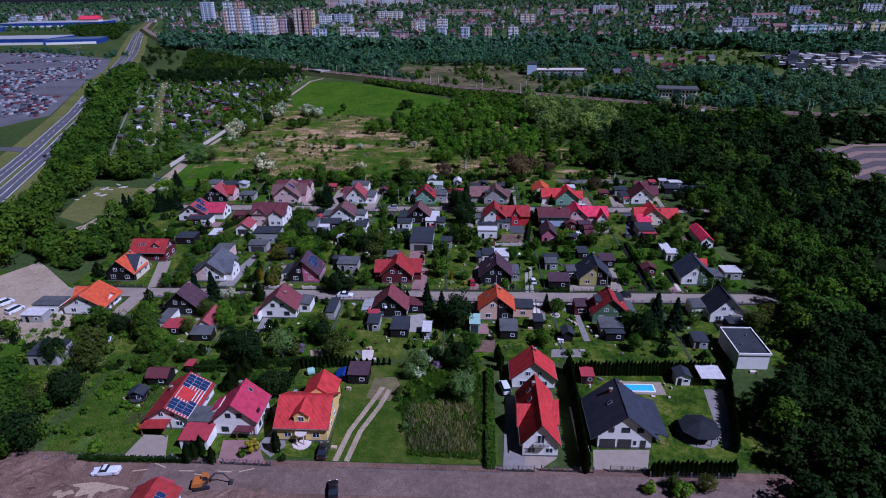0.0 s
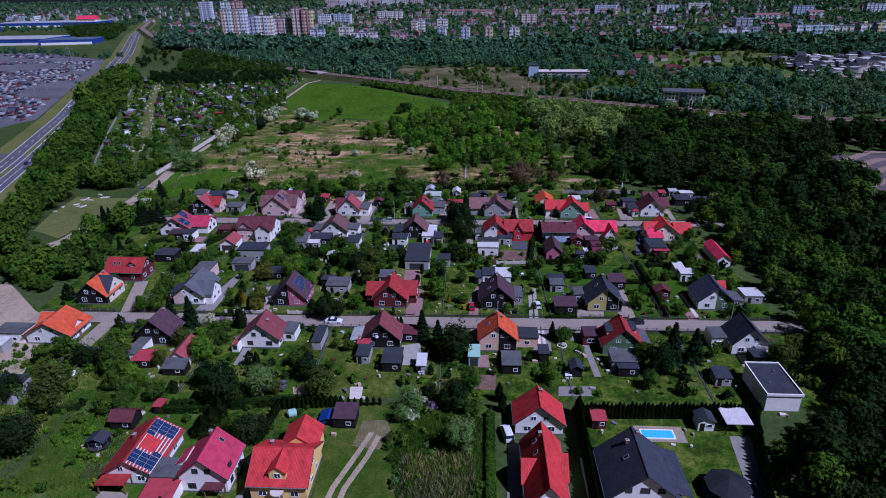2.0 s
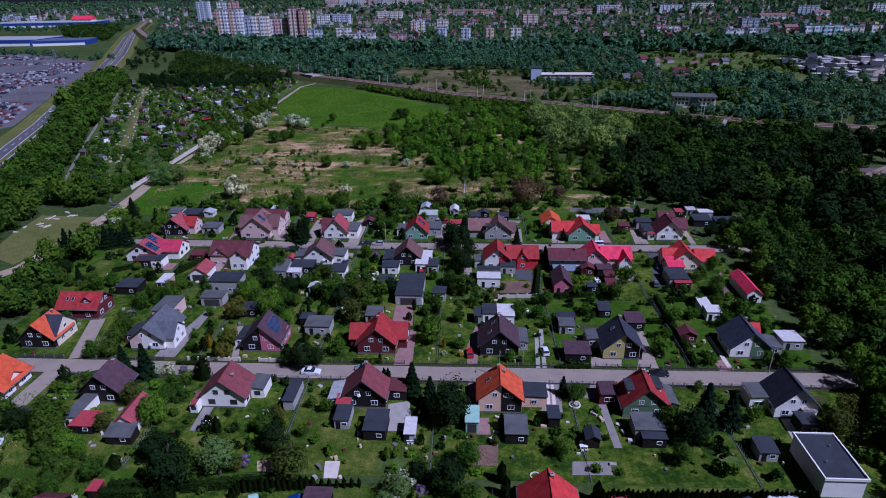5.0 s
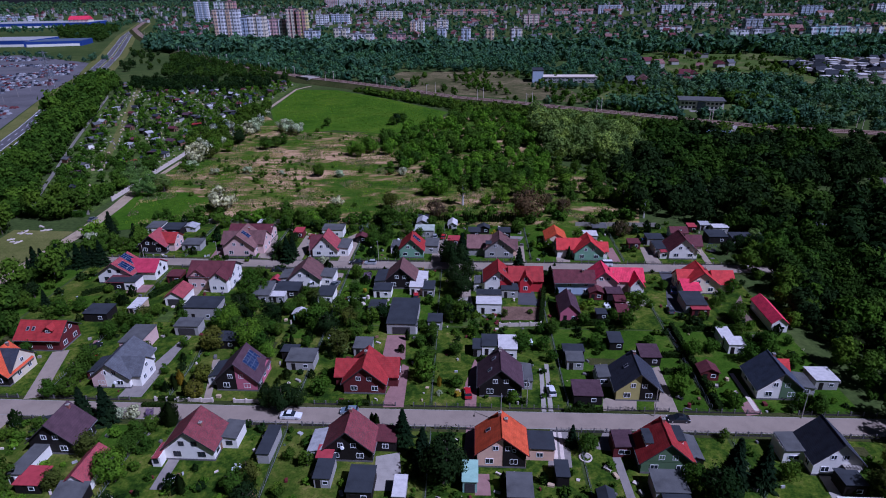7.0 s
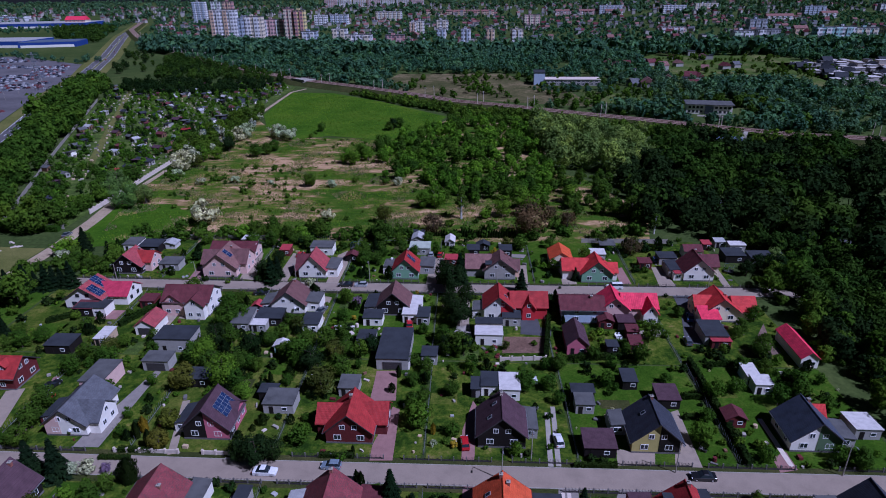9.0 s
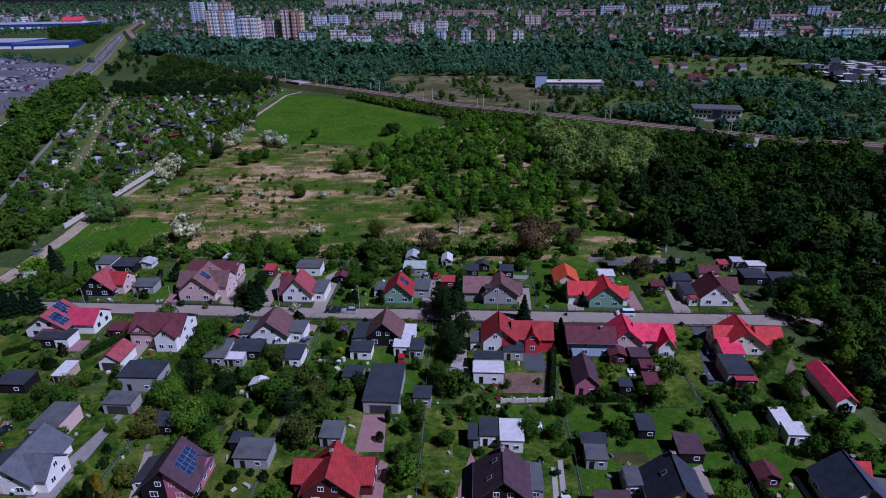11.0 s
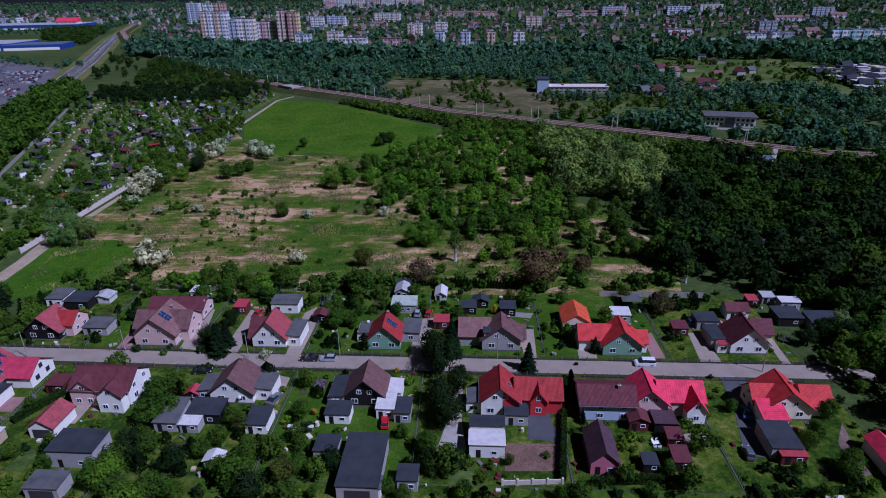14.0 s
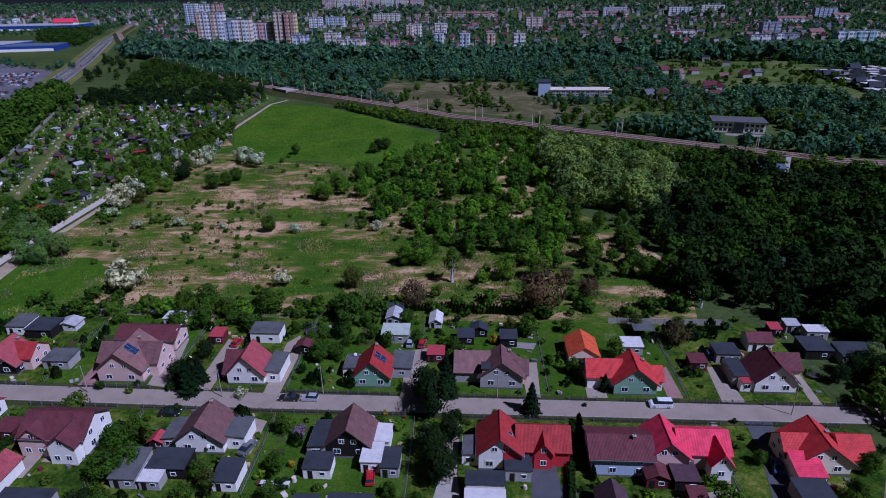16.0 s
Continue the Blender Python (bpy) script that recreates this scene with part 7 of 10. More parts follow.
# north side of the first street
plant("broad", -86.4, 164.0, 0.8)
plant("broad", -91.2, 164.0, 0.7)
plant("broad", -87.5, 169.4, 0.9)
plant("broad", -88.7, 176.3, 0.9)
plant("spruce", -78.5, 156.4, 0.9)
plant("spruce", -72.9, 155.6, 1.0)
plant("wbush", -71.4, 156.8, 0.9)
plant("wbush", -68.2, 157.2, 1.1)
plant("lilac", -64.8, 157.3, 1.0)
plant("globe", -59.2, 155.2, 1.3)
plant("gthuja", -62.7, 168.4, 1.0)
plant("thuja", -63.4, 166.6, 1.0)
plant("yellow", -57.4, 163.6, 0.75)
plant("yellow", -57.8, 169.8, 0.8)
plant("thuja", -59.2, 163.5, 1.2)
plant("yellow", -61.0, 183.5, 1.1)
plant("bright", -51.8, 184.3, 1.2)
plant("bright", -60.2, 193.8, 1.0)
plant("broad", -56.7, 190.1, 0.9)
plant("bright", -45.2, 178.9, 0.75)
plant("broad", -51.0, 190.2, 0.9)
plant("dark", -36.4, 159.7, 0.9)
plant("dark", -39.8, 160.5, 0.7)
plant("dark", -33.5, 160.6, 0.7)
plant("olive", -28.1, 181.2, 1.2)
plant("dark", -32.8, 190.4, 0.9)
plant("broad", -25.3, 188.0, 0.9)
plant("olive", -28.1, 195.4, 0.9)
plant("thuja", -11.6, 188.2, 0.8)
plant("globe", -12.6, 182.5, 0.6)
plant("broad", -7.9, 184.8, 0.55)
plant("broad", -7.3, 176.3, 0.65)
plant("broad", -4.9, 179.4, 0.55)
plant("gthuja", -2.6, 168.7, 0.7)
plant("gold", 1.7, 164.7, 0.7)
plant("wbush", -2.4, 165.2, 0.5)
plant("bush", -0.1, 166.1, 0.5)
plant("broad", -4.8, 190.6, 0.6)
plant("broad", 0.8, 181.6, 0.6)
plant("dark", 3.5, 198.3, 0.8)
plant("dark", -0.8, 198.3, 0.7)
plant("broad", -7.8, 193.1, 0.5)
plant("bush", -20.4, 160.8, 0.7)
plant("thuja", -18.2, 162.8, 0.5)
plant("broad", 26.3, 190.9, 0.7)
plant("dbush", 21.9, 173.7, 0.6)
plant("bush", 23.1, 169.0, 0.5)
plant("bush", 20.8, 164.6, 0.5)
plant("bush", 8.0, 164.5, 0.5)
plant("dbush", 28.2, 161.4, 0.7)
plant("dbush", 30.3, 160.7, 0.7)
plant("bush", 44.6, 164.1, 0.5)
plant("dbush", 55.8, 191.2, 0.8)
plant("bush", 53.7, 191.2, 0.7)
plant("broad", 69.4, 191.4, 0.6)
plant("broad", 73.8, 189.1, 0.7)
plant("dark", 75.3, 182.4, 0.7)
plant("bush", 79.9, 180.3, 0.7)
plant("dbush", 73.0, 160.5, 0.8)
plant("broad", 77.2, 162.1, 0.5)
plant("bush", 68.7, 160.5, 0.5)
plant("broad", 78.5, 160.6, 0.7)
plant("bush", 53.1, 162.6, 0.4)
plant("bush", 54.2, 162.6, 0.4)
plant("broad", 78.2, 199.0, 0.8)
plant("olive", -85.5, 197.6, 0.8)
plant("broad", -90.7, 194.9, 0.7)
plant("broad", -91.4, 189.8, 0.7)
plant("wbush", -84.3, 189.9, 0.9)
plant("broad", -110.6, 200.1, 0.8)
plant("broad", -106.2, 202.9, 0.7)
plant("spruce", -119.1, 205.8, 0.6)
plant("broad", -77.3, 180.7, 0.6)
plant("broad", -36.9, 184.4, 0.5)
plant("thuja", -41.2, 185.5, 0.8)
plant("broad", -46.1, 190.2, 0.6)
plant("dbush", -35.8, 172.9, 0.6)
hedge(29.1, 195.4, 43.0, 196.1, 0.9, 1.6)
hedge(58.4, 194.9, 57.9, 160.3, 1.2, 1.6)
hedge(51.7, 180.9, 56.8, 180.9, 1.0, 1.4)
hedge(50.1, 174.0, 56.2, 174.1, 1.0, 1.3)
hedge(-112.0, 212.0, -98.6, 222.1, 1.2, 1.6)
hedge(-65.3, 162.6, -57.0, 162.7, 0.9, 1.1)
hedge(-24.7, 161.8, -17.7, 161.6, 0.9, 1.1)
hedge(61.9, 193.2, 76.1, 194.4, 1, 1.2)
hedge(-2.0, 169.6, 2.8, 169.7, 0.8, 0.9)
hedge(24.6, 159.8, 32.9, 159.9, 0.8, 1.0)
# south side of the second street
plant("broad", -98.4, 208.3, 0.6)
plant("bush", -71.5, 209.6, 0.7)
plant("broad", -62.1, 218.6, 0.95)
plant("broad", -60.8, 222.2, 0.8)
plant("thuja", -58.0, 220.3, 1.1)
plant("bush", -56.9, 222.3, 0.8)
plant("broad", -60.1, 210.8, 1.0)
plant("broad", -57.7, 213.0, 0.9)
plant("globe", -40.0, 226.2, 1.3)
plant("dbush", -57.3, 229.9, 0.9)
plant("dbush", -56.0, 230.5, 0.8)
plant("lilac", -27.0, 222.6, 1.4)
plant("broad", -29.2, 213.4, 0.7)
plant("dbush", -27.0, 209.2, 1.0)
plant("gold", -26.5, 214.5, 0.7)
plant("bush", -35.5, 222.5, 0.6)
plant("gold", -10.2, 229.9, 0.6)
plant("dark", 0.3, 218.2, 1.0)
plant("dark", 2.4, 211.6, 1.1)
plant("dark", 4.3, 222.9, 0.9)
plant("broad", -1.1, 202.7, 0.8)
plant("bush", -4.9, 205.5, 0.7)
plant("broad", -6.9, 207.4, 0.5)
plant("olive", -40.5, 209.0, 0.7)
plant("broad", -43.1, 211.0, 0.6)
plant("broad", -43.6, 205.0, 0.7)
plant("broad", -36.2, 201.3, 0.8)
plant("broad", -46.0, 201.1, 0.7)
plant("broad", -40.6, 195.9, 0.7)
plant("dark", -49.5, 197.5, 0.8)
plant("broad", -25.7, 197.8, 0.7)
plant("dark", -19.2, 197.9, 0.7)
plant("bush", -19.5, 203.4, 0.6)
plant("bush", -14.3, 201.6, 0.5)
plant("bush", -11.1, 205.4, 0.5)
plant("broad", 0.3, 198.2, 0.7)
plant("bush", 21.8, 202.1, 0.6)
plant("olive", 14.5, 200.2, 0.4)
plant("bush", 27.9, 223.2, 0.6)
plant("dbush", 29.9, 223.2, 0.5)
plant("dbush", 32.7, 223.2, 0.5)
plant("thuja", 30.5, 218.5, 0.6)
plant("dbush", 43.5, 212.1, 0.7)
plant("bush", 39.0, 204.2, 0.5)
plant("bush", 44.6, 202.4, 0.7)
plant("bush", 53.7, 210.2, 0.7)
plant("bush", 57.0, 214.4, 0.7)
plant("bush", 56.6, 206.3, 0.8)
plant("bush", 60.6, 221.2, 0.6)
plant("broad", 62.9, 216.7, 0.5)
plant("broad", 75.8, 208.5, 0.7)
plant("dbush", 66.3, 195.8, 0.7)
plant("dbush", 78.0, 210.5, 0.7)
plant("broad", 82.6, 214.7, 0.7)
plant("broad", 76.2, 197.6, 0.7)
plant("broad", -74.7, 197.1, 0.6)
plant("wbush", -84.4, 195.2, 0.8)
plant("broad", -86.8, 193.5, 0.7)
plant("bush", -79.7, 193.6, 0.8)
plant("broad", -62.7, 193.9, 0.9)
plant("broad", -61.5, 197.3, 0.9)
plant("dark", -59.5, 200.9, 0.9)
plant("broad", -56.2, 201.9, 0.9)
plant("bush", -30.4, 197.8, 0.8)
plant("thuja", -30.0, 211.2, 0.6)
plant("dbush", 63.2, 228.5, 0.5)
plant("bush", 62.8, 223.6, 0.5)
plant("dbush", 32.7, 197.0, 0.6)
plant("dbush", 36.0, 196.2, 0.6)
hedge(-90.5, 210.4, -83.4, 225.7, 1.3, 1.6)
hedge(24.0, 196.0, 29.1, 226.9, 1.0, 1.8)
hedge(48.5, 196.4, 34.9, 196.7, 1, 1.3)
thuja_row(30.7, 228.2, 30.7, 212.0, 1.0, 0.7)
# north side of the second street
plant("spruce", -114.7, 250.7, 0.95)
plant("broad", -123.7, 244.0, 0.7)
plant("broad", -119.8, 245.7, 0.7)
plant("broad", -118.7, 249.0, 0.6)
plant("broad", -127.0, 252.4, 0.6)
plant("bush", -131.6, 254.1, 0.9)
plant("gold", -118.4, 252.4, 0.4)
plant("gold", -90.6, 248.2, 0.9)
plant("globe", -89.4, 250.9, 0.5)
plant("globe", -90.5, 242.7, 0.8)
plant("bush", -93.4, 244.3, 0.8)
plant("bush", -89.1, 254.4, 0.8)
plant("globe", -93.0, 258.0, 0.6)
plant("thuja", -89.5, 259.8, 0.6)
plant("spruce", -56.0, 237.0, 1.0)
plant("dark", -60.0, 241.4, 0.8)
plant("dbush", -60.4, 238.4, 1.0)
plant("spruce", -55.2, 241.4, 0.8)
plant("dark", -57.6, 251.1, 0.7)
plant("dbush", -77.6, 238.2, 0.8)
plant("bush", -69.9, 236.8, 0.7)
plant("globe", -19.6, 240.2, 1.1)
plant("broad", -28.8, 249.6, 0.8)
plant("bush", -35.0, 258.3, 0.7)
plant("broad", -32.4, 258.3, 0.6)
plant("broad", -25.3, 251.3, 0.7)
plant("dark", 0.7, 230.5, 1.25)
plant("dark", -1.7, 236.0, 1.1)
plant("spruce", 2.8, 237.5, 1.1)
plant("spruce", 21.1, 231.2, 0.85)
plant("dbush", 26.3, 245.2, 0.7)
plant("bush", 26.4, 239.1, 0.5)
plant("dbush", 30.3, 251.7, 0.9)
plant("spruce", 38.5, 239.2, 0.5)
plant("gold", 14.4, 258.6, 1.1)
plant("olive", 19.0, 264.2, 0.7)
plant("broad", 4.3, 254.9, 0.6)
plant("bush", 6.0, 262.2, 0.7)
plant("bush", 10.4, 266.0, 0.6)
plant("broad", 23.6, 266.1, 0.7)
plant("bush", 27.1, 258.6, 0.6)
plant("bush", 47.2, 258.7, 0.7)
plant("olive", 52.3, 266.2, 0.7)
plant("copper", 60.6, 258.8, 0.9)
plant("dbush", 59.1, 245.4, 1.0)
plant("olive", 63.6, 266.3, 0.6)
plant("bush", 69.3, 262.5, 0.6)
plant("bush", 80.5, 270.3, 0.7)
plant("bush", 85.2, 250.4, 0.6)
plant("dbush", 88.7, 262.6, 0.7)
plant("dark", 97.0, 245.7, 0.8)
plant("willow", 103.2, 248.9, 0.8)
plant("dark", 92.4, 242.6, 0.7)
plant("dark", 101.5, 242.7, 1.0)
plant("bush", 87.7, 245.6, 0.6)
plant("bush", -46.3, 265.8, 0.8)
plant("thuja", -39.7, 260.1, 0.6)
plant("bush", 82.0, 239.6, 0.5)
plant("broad", -9.1, 267.9, 0.7)
plant("bush", -18.7, 258.4, 0.6)
plant("broad", -5.1, 258.4, 0.6)
plant("broad", -70.5, 265.7, 0.9)
plant("broad", -64.3, 265.7, 0.9)
plant("bush", -57.7, 267.7, 0.8)
plant("bush", -108.4, 273.8, 0.8)
plant("wbush", -43.3, 235.6, 0.9)
plant("dbush", -69.6, 239.8, 0.6)
plant("gold", 12.8, 240.5, 0.3)
plant("bush", 19.4, 237.6, 0.5)
plant("dbush", 33.0, 233.5, 0.4)
thuja_row(-10.5, 274.9, -3.2, 275.8, 0.9, 0.6)
thuja_row(-0.4, 275.0, 22.4, 273.4, 0.9, 0.75)
# meadow edge and meadow
plant("willow", -151.8, 325.3, 1.38)
plant("willow", -133.2, 312.7, 1.03)
plant("willow", -152.5, 320.1, 1.03)
plant("wbush", -97.5, 288.5, 3.91)
plant("bush", -93.7, 273.4, 2.33)
plant("bush", -99.4, 271.7, 2.02)
plant("bbush", -76.6, 271.9, 2.17)
plant("broad", -70.8, 273.5, 1.04)
plant("broad", -67.2, 276.9, 1.17)
plant("broad", -60.5, 272.0, 0.91)
plant("bush", -58.4, 275.3, 2.02)
plant("bush", -83.1, 275.1, 2.02)
plant("broad", -48.3, 274.7, 1.1)
plant("wbush", -49.7, 291.4, 1.86)
plant("bush", -34.8, 272.2, 1.86)
plant("dbush", -30.0, 272.3, 1.55)
plant("olive", -26.4, 289.6, 1.17)
plant("bush", -19.5, 277.2, 2.02)
plant("bush", -14.6, 277.2, 1.71)
plant("copper", -7.2, 277.3, 1.28)
plant("bush", -18.4, 269.2, 1.55)
plant("bush", -39.6, 272.2, 1.55)
plant("bush", -1.8, 284.2, 1.4)
plant("bbush", -54.0, 272.1, 1.86)
plant("bush", -55.1, 285.7, 1.24)
plant("birch", 3.1, 293.6, 1.03)
plant("bright", -8.0, 306.1, 1.43)
plant("bright", -12.2, 306.9, 1.17)
plant("broad", -4.8, 310.6, 1.04)
plant("bbush", 11.9, 293.7, 1.55)
plant("bush", 14.0, 301.8, 1.24)
plant("bright", 27.2, 306.2, 1.43)
plant("bright", 31.5, 295.7, 1.3)
plant("bright", 19.1, 295.7, 1.3)
plant("broad", 23.2, 315.3, 1.3)
plant("copper", 27.5, 275.9, 2.0)
plant("copper", 43.4, 284.5, 0.96)
plant("bush", 38.1, 282.7, 1.55)
plant("bush", 15.8, 282.6, 1.4)
plant("copper", 38.2, 293.8, 0.8)
plant("broad", 63.7, 297.9, 1.17)
plant("broad", 69.5, 293.9, 1.43)
plant("broad", 71.1, 288.3, 1.17)
plant("broad", 61.8, 304.1, 1.04)
plant("birch", 74.1, 277.9, 0.69)
plant("bright", 48.9, 313.0, 1.17)
plant("broad", 50.2, 325.3, 1.17)
plant("broad", 63.2, 325.3, 1.04)
plant("broad", 58.1, 339.1, 1.04)
plant("broad", -66.6, 336.4, 0.98)
plant("wbush", -56.5, 335.2, 1.4)
plant("bush", -91.6, 363.5, 1.24)
plant("bright", -52.5, 372.9, 1.17)
plant("bright", -58.3, 376.7, 1.17)
plant("bright", -46.4, 380.6, 1.04)
plant("bush", -32.4, 339.3, 1.55)
plant("wbush", -26.7, 337.5, 1.55)
plant("bright", -38.2, 376.6, 1.17)
plant("wbush", -104.3, 342.4, 1.4)
plant("bush", -95.5, 337.6, 1.55)
plant("bush", -102.2, 365.7, 1.24)
plant("wbush", -119.7, 339.4, 1.4)
plant("bush", -115.9, 345.6, 1.24)
plant("wbush", -107.5, 433.5, 3.22)
plant("wbush", -101.1, 427.9, 2.99)
plant("wbush", -112.5, 439.3, 2.99)
plant("broad", -105.1, 393.7, 1.04)
plant("broad", -108.8, 389.4, 1.17)
plant("broad", -102.8, 402.8, 1.04)
plant("dark", -130.0, 407.8, 1.04)
plant("dark", -129.4, 403.1, 1.04)
plant("wbush", -130.5, 433.9, 3.45)
plant("wbush", -132.8, 428.4, 3.22)
plant("broad", -86.7, 453.3, 0.91)
plant("dark", -40.9, 456.2, 1.04)
plant("broad", -43.8, 453.7, 0.91)
plant("broad", -36.8, 462.6, 1.04)
plant("bush", -89.8, 435.5, 1.24)
plant("bush", -89.2, 444.8, 0.93)
plant("bush", -88.7, 369.3, 0.78)
plant("wbush", -139.8, 362.4, 3.91)
plant("wbush", -141.4, 377.4, 3.68)
plant("wbush", -136.6, 352.1, 1.71)
plant("bright", -135.6, 381.3, 1.43)
plant("bright", -129.7, 385.4, 1.04)
plant("olive", -133.7, 369.6, 1.17)
plant("bush", -135.4, 345.6, 1.86)
plant("bush", -74.0, 320.2, 0.93)
plant("bush", -72.5, 328.0, 0.93)
plant("bush", -95.8, 328.0, 1.24)
plant("bush", -111.6, 348.7, 1.08)
plant("bush", -92.0, 422.4, 1.08)
plant("wbush", -86.3, 339.4, 0.93)
plant("bush", -47.2, 342.3, 1.08)
plant("bush", -63.1, 351.8, 0.62)
plant("bush", -85.1, 345.5, 0.93)
plant("bush", -79.0, 362.0, 0.78)

# ---- low growth of the gardens ----
def footprints():
    """Boxes round everything that is built, so that growth keeps clear of it."""
    out = []
    for o in scene.objects:
        if o.parent is None and o.type == "EMPTY" and any(c.name.startswith(("wall", "body", "post")) for c in o.children):
            pts = []
            for c in o.children:
                if c.type == "MESH" and not c.name.startswith(("window", "door")):
                    m = o.matrix_basis @ c.matrix_basis
                    pts += [m @ Vector(b) for b in c.bound_box]
            if pts:
                out.append((min(p.x for p in pts) - 0.3, max(p.x for p in pts) + 0.3, min(p.y for p in pts) - 0.3, max(p.y for p in pts) + 0.3))
        elif o.type == "MESH" and o.name.startswith(("driveway", "paved_yard", "terrace", "garden_bed")):
            pts = [o.matrix_basis @ v.co for v in o.data.vertices]
            out.append((min(p.x for p in pts) - 0.2, max(p.x for p in pts) + 0.2, min(p.y for p in pts) - 0.2, max(p.y for p in pts) + 0.2))
    return out


TAKEN = footprints()


def clear(x, y, r):
    return all(not (a - r < x < b + r and c - r < y < d + r) for a, b, c, d in TAKEN)


def garden_spots(y0, y1, step, seed, lo, hi, x0=-120, x1=88, lean=0.22):
    """Spots in one row of gardens, denser along the plot lines."""
    rng = np.random.default_rng(seed)
    out = []
    for x, y, _, s in fill([(x0, y0 + 2), (x1, y0 - 2), (x1, y1 - 2), (x0, y1 + 2)], step, seed, lo, hi, 0.5):
        edge = min(abs(x - c) for c in cols)
        lush = noise.noise((x * 0.075, y * 0.075, seed * 0.13))
        if clear(x, y, 0.7 * s) and (lush > -0.05 if edge < 2.2 else lush > 0.34 - lean):
            out.append((x, y, 0, s * (0.8 + 0.75 * max(0.0, lush)) * rng.uniform(0.7, 1.2)))
    return out


for k, (a, b) in enumerate(((125, 153), (163, 194), (195.5, 228), (239.5, 270))):
    scattered("garden_shrubs", "green shrubs and perennials along the plots", "shrubs", garden_spots(a, b, 3.1, 200 + k, 0.25, 0.75), ["bush", "bbush", "bush"], L_MID, 210 + k, 0.32, 1.6, False)
    scattered("garden_shrubs", "bright green young shrubs along the plots", "shrubs", garden_spots(a, b, 5.2, 220 + k, 0.25, 0.7), ["bbush", "bush"], L_BRIGHT, 230 + k, 0.32, 1.6, False)
    scattered("garden_shrubs", "dark evergreen shrubs along the plots", "shrubs", garden_spots(a, b, 4.6, 240 + k, 0.35, 1.0, lean=0.3), ["dbush", "globe"], L_DARK, 250 + k, 0.3, 1.6, False)
    scattered("garden_trees", "small fruit trees of the gardens", "trees", garden_spots(a, b, 9.0 if k == 0 else 6.6, 260 + k, 0.42, 0.95, lean=0.15 if k == 0 else 0.36), ["broad", "olive", "bright", "dark"], L_MID, 270 + k, 0.42, 1.4, True)
    scattered("garden_flowers", "pale flowering plants in the gardens", "flowers", garden_spots(a, b, 11, 280 + k, 0.15, 0.4), ["wbush", "gold"], L_WHITE, 290 + k, 0.3, 1.5, False)
scattered("garden_shrubs", "bushes of the front gardens", "shrubs", [q for q in fill([(-84, 92), (-27, 90), (-27, 123), (-84, 125)], 4.5, 301, 0.25, 0.7) if clear(q[0], q[1], 0.8)], ["bush", "bbush", "dbush"], L_MID, 302, 0.32, 1.6, False)
scattered("scrub", "scrub of the overgrown corner", "scrub", fill([(-128, 98), (-88, 92), (-84, 126), (-96, 150), (-124, 130)], 6.5, 303, 0.4, 1.1), ["bush", "bbush", "olive"], L_MID, 304, 0.4, 1.5, False)
FALLOW = [(-10, 91), (4, 90), (5.5, 118), (-11, 119), (-13, 106)]
tufts("tall_weeds", "tall dry weeds on the fallow plot", [(-10, 92), (3.5, 91.5), (3.5, 107), (-11, 106)], 3000, 1.2, STRAW, 305, 0.0, 0.05)
tufts("tall_weeds", "green tall weeds on the fallow plot", FALLOW, 15000, 0.8, L_MID, 306, 0.0, 0.06)
scattered("scrub", "grey-green bushes on the fallow plot", "scrub", fill([(-14, 98), (4, 96), (5, 121), (-15, 121)], 3.0, 307, 0.3, 0.7), ["bush", "bbush", "dbush"], L_MID, 308, 0.45, 1.4, False)
scattered("scrub", "silvery bushes on the fallow plot", "scrub", fill([(-14, 98), (4, 96), (5, 121), (-15, 121)], 5.0, 317, 0.3, 0.7), ["bush"], L_GREY, 318, 0.6, 1.2, False)
MEAD = [(-142, 312), (-132, 272), (68, 270), (76, 300), (60, 345), (46, 358), (-34, 428), (-100, 434), (-128, 460), (-144, 440)]
tufts("dry_reeds", "dry reed patches on the meadow", MEAD, 22000, 0.5, STRAW, 309, 0.16, 0.17)
tufts("tall_grass", "green tall grass on the meadow", MEAD, 32000, 0.5, L_BRIGHT, 310, -0.1, 0.14)
scattered("meadow_shrubs", "low shrubs scattered over the meadow", "shrubs", [q for q in fill(MEAD, 7.0, 311, 0.25, 0.8) if noise.noise((q[0] * 0.03, q[1] * 0.03, 5)) > 0.02], ["bush", "bbush", "bush"], L_MID, 312, 0.32, 1.6, False)
scattered("meadow_edge", "shrubs along the back fences of the gardens", "shrubs", fill([(-120, 273), (70, 271), (70, 279), (-120, 282)], 4.4, 313, 0.8, 1.7), ["bush", "bbush", "bush", "dbush"], L_MID, 314, 0.4, 1.5, False)
scattered("right_shrubs", "shrubs under the wood's edge", "shrubs", [q for q in fill([(60, 92), (84, 92), (96, 150), (100, 225), (106, 262), (92, 268), (89, 150), (80, 130), (75, 120), (62, 118)], 4.5, 315, 0.5, 1.3) if clear(q[0], q[1], 1.2)], ["bush", "dbush", "broad"], L_MID, 316, 0.4, 1.5, False)
tufts("tall_weeds", "dry grass of the overgrown corner", [(-128, 98), (-68, 91), (-68, 122), (-84, 126), (-96, 150), (-124, 130)], 2200, 0.5, STRAW, 319, 0.15, 0.07)
tufts("tall_weeds", "green grass of the overgrown corner", [(-128, 98), (-68, 91), (-68, 122), (-84, 126), (-96, 150), (-124, 130)], 9000, 0.5, L_BRIGHT, 320, -0.1, 0.08)

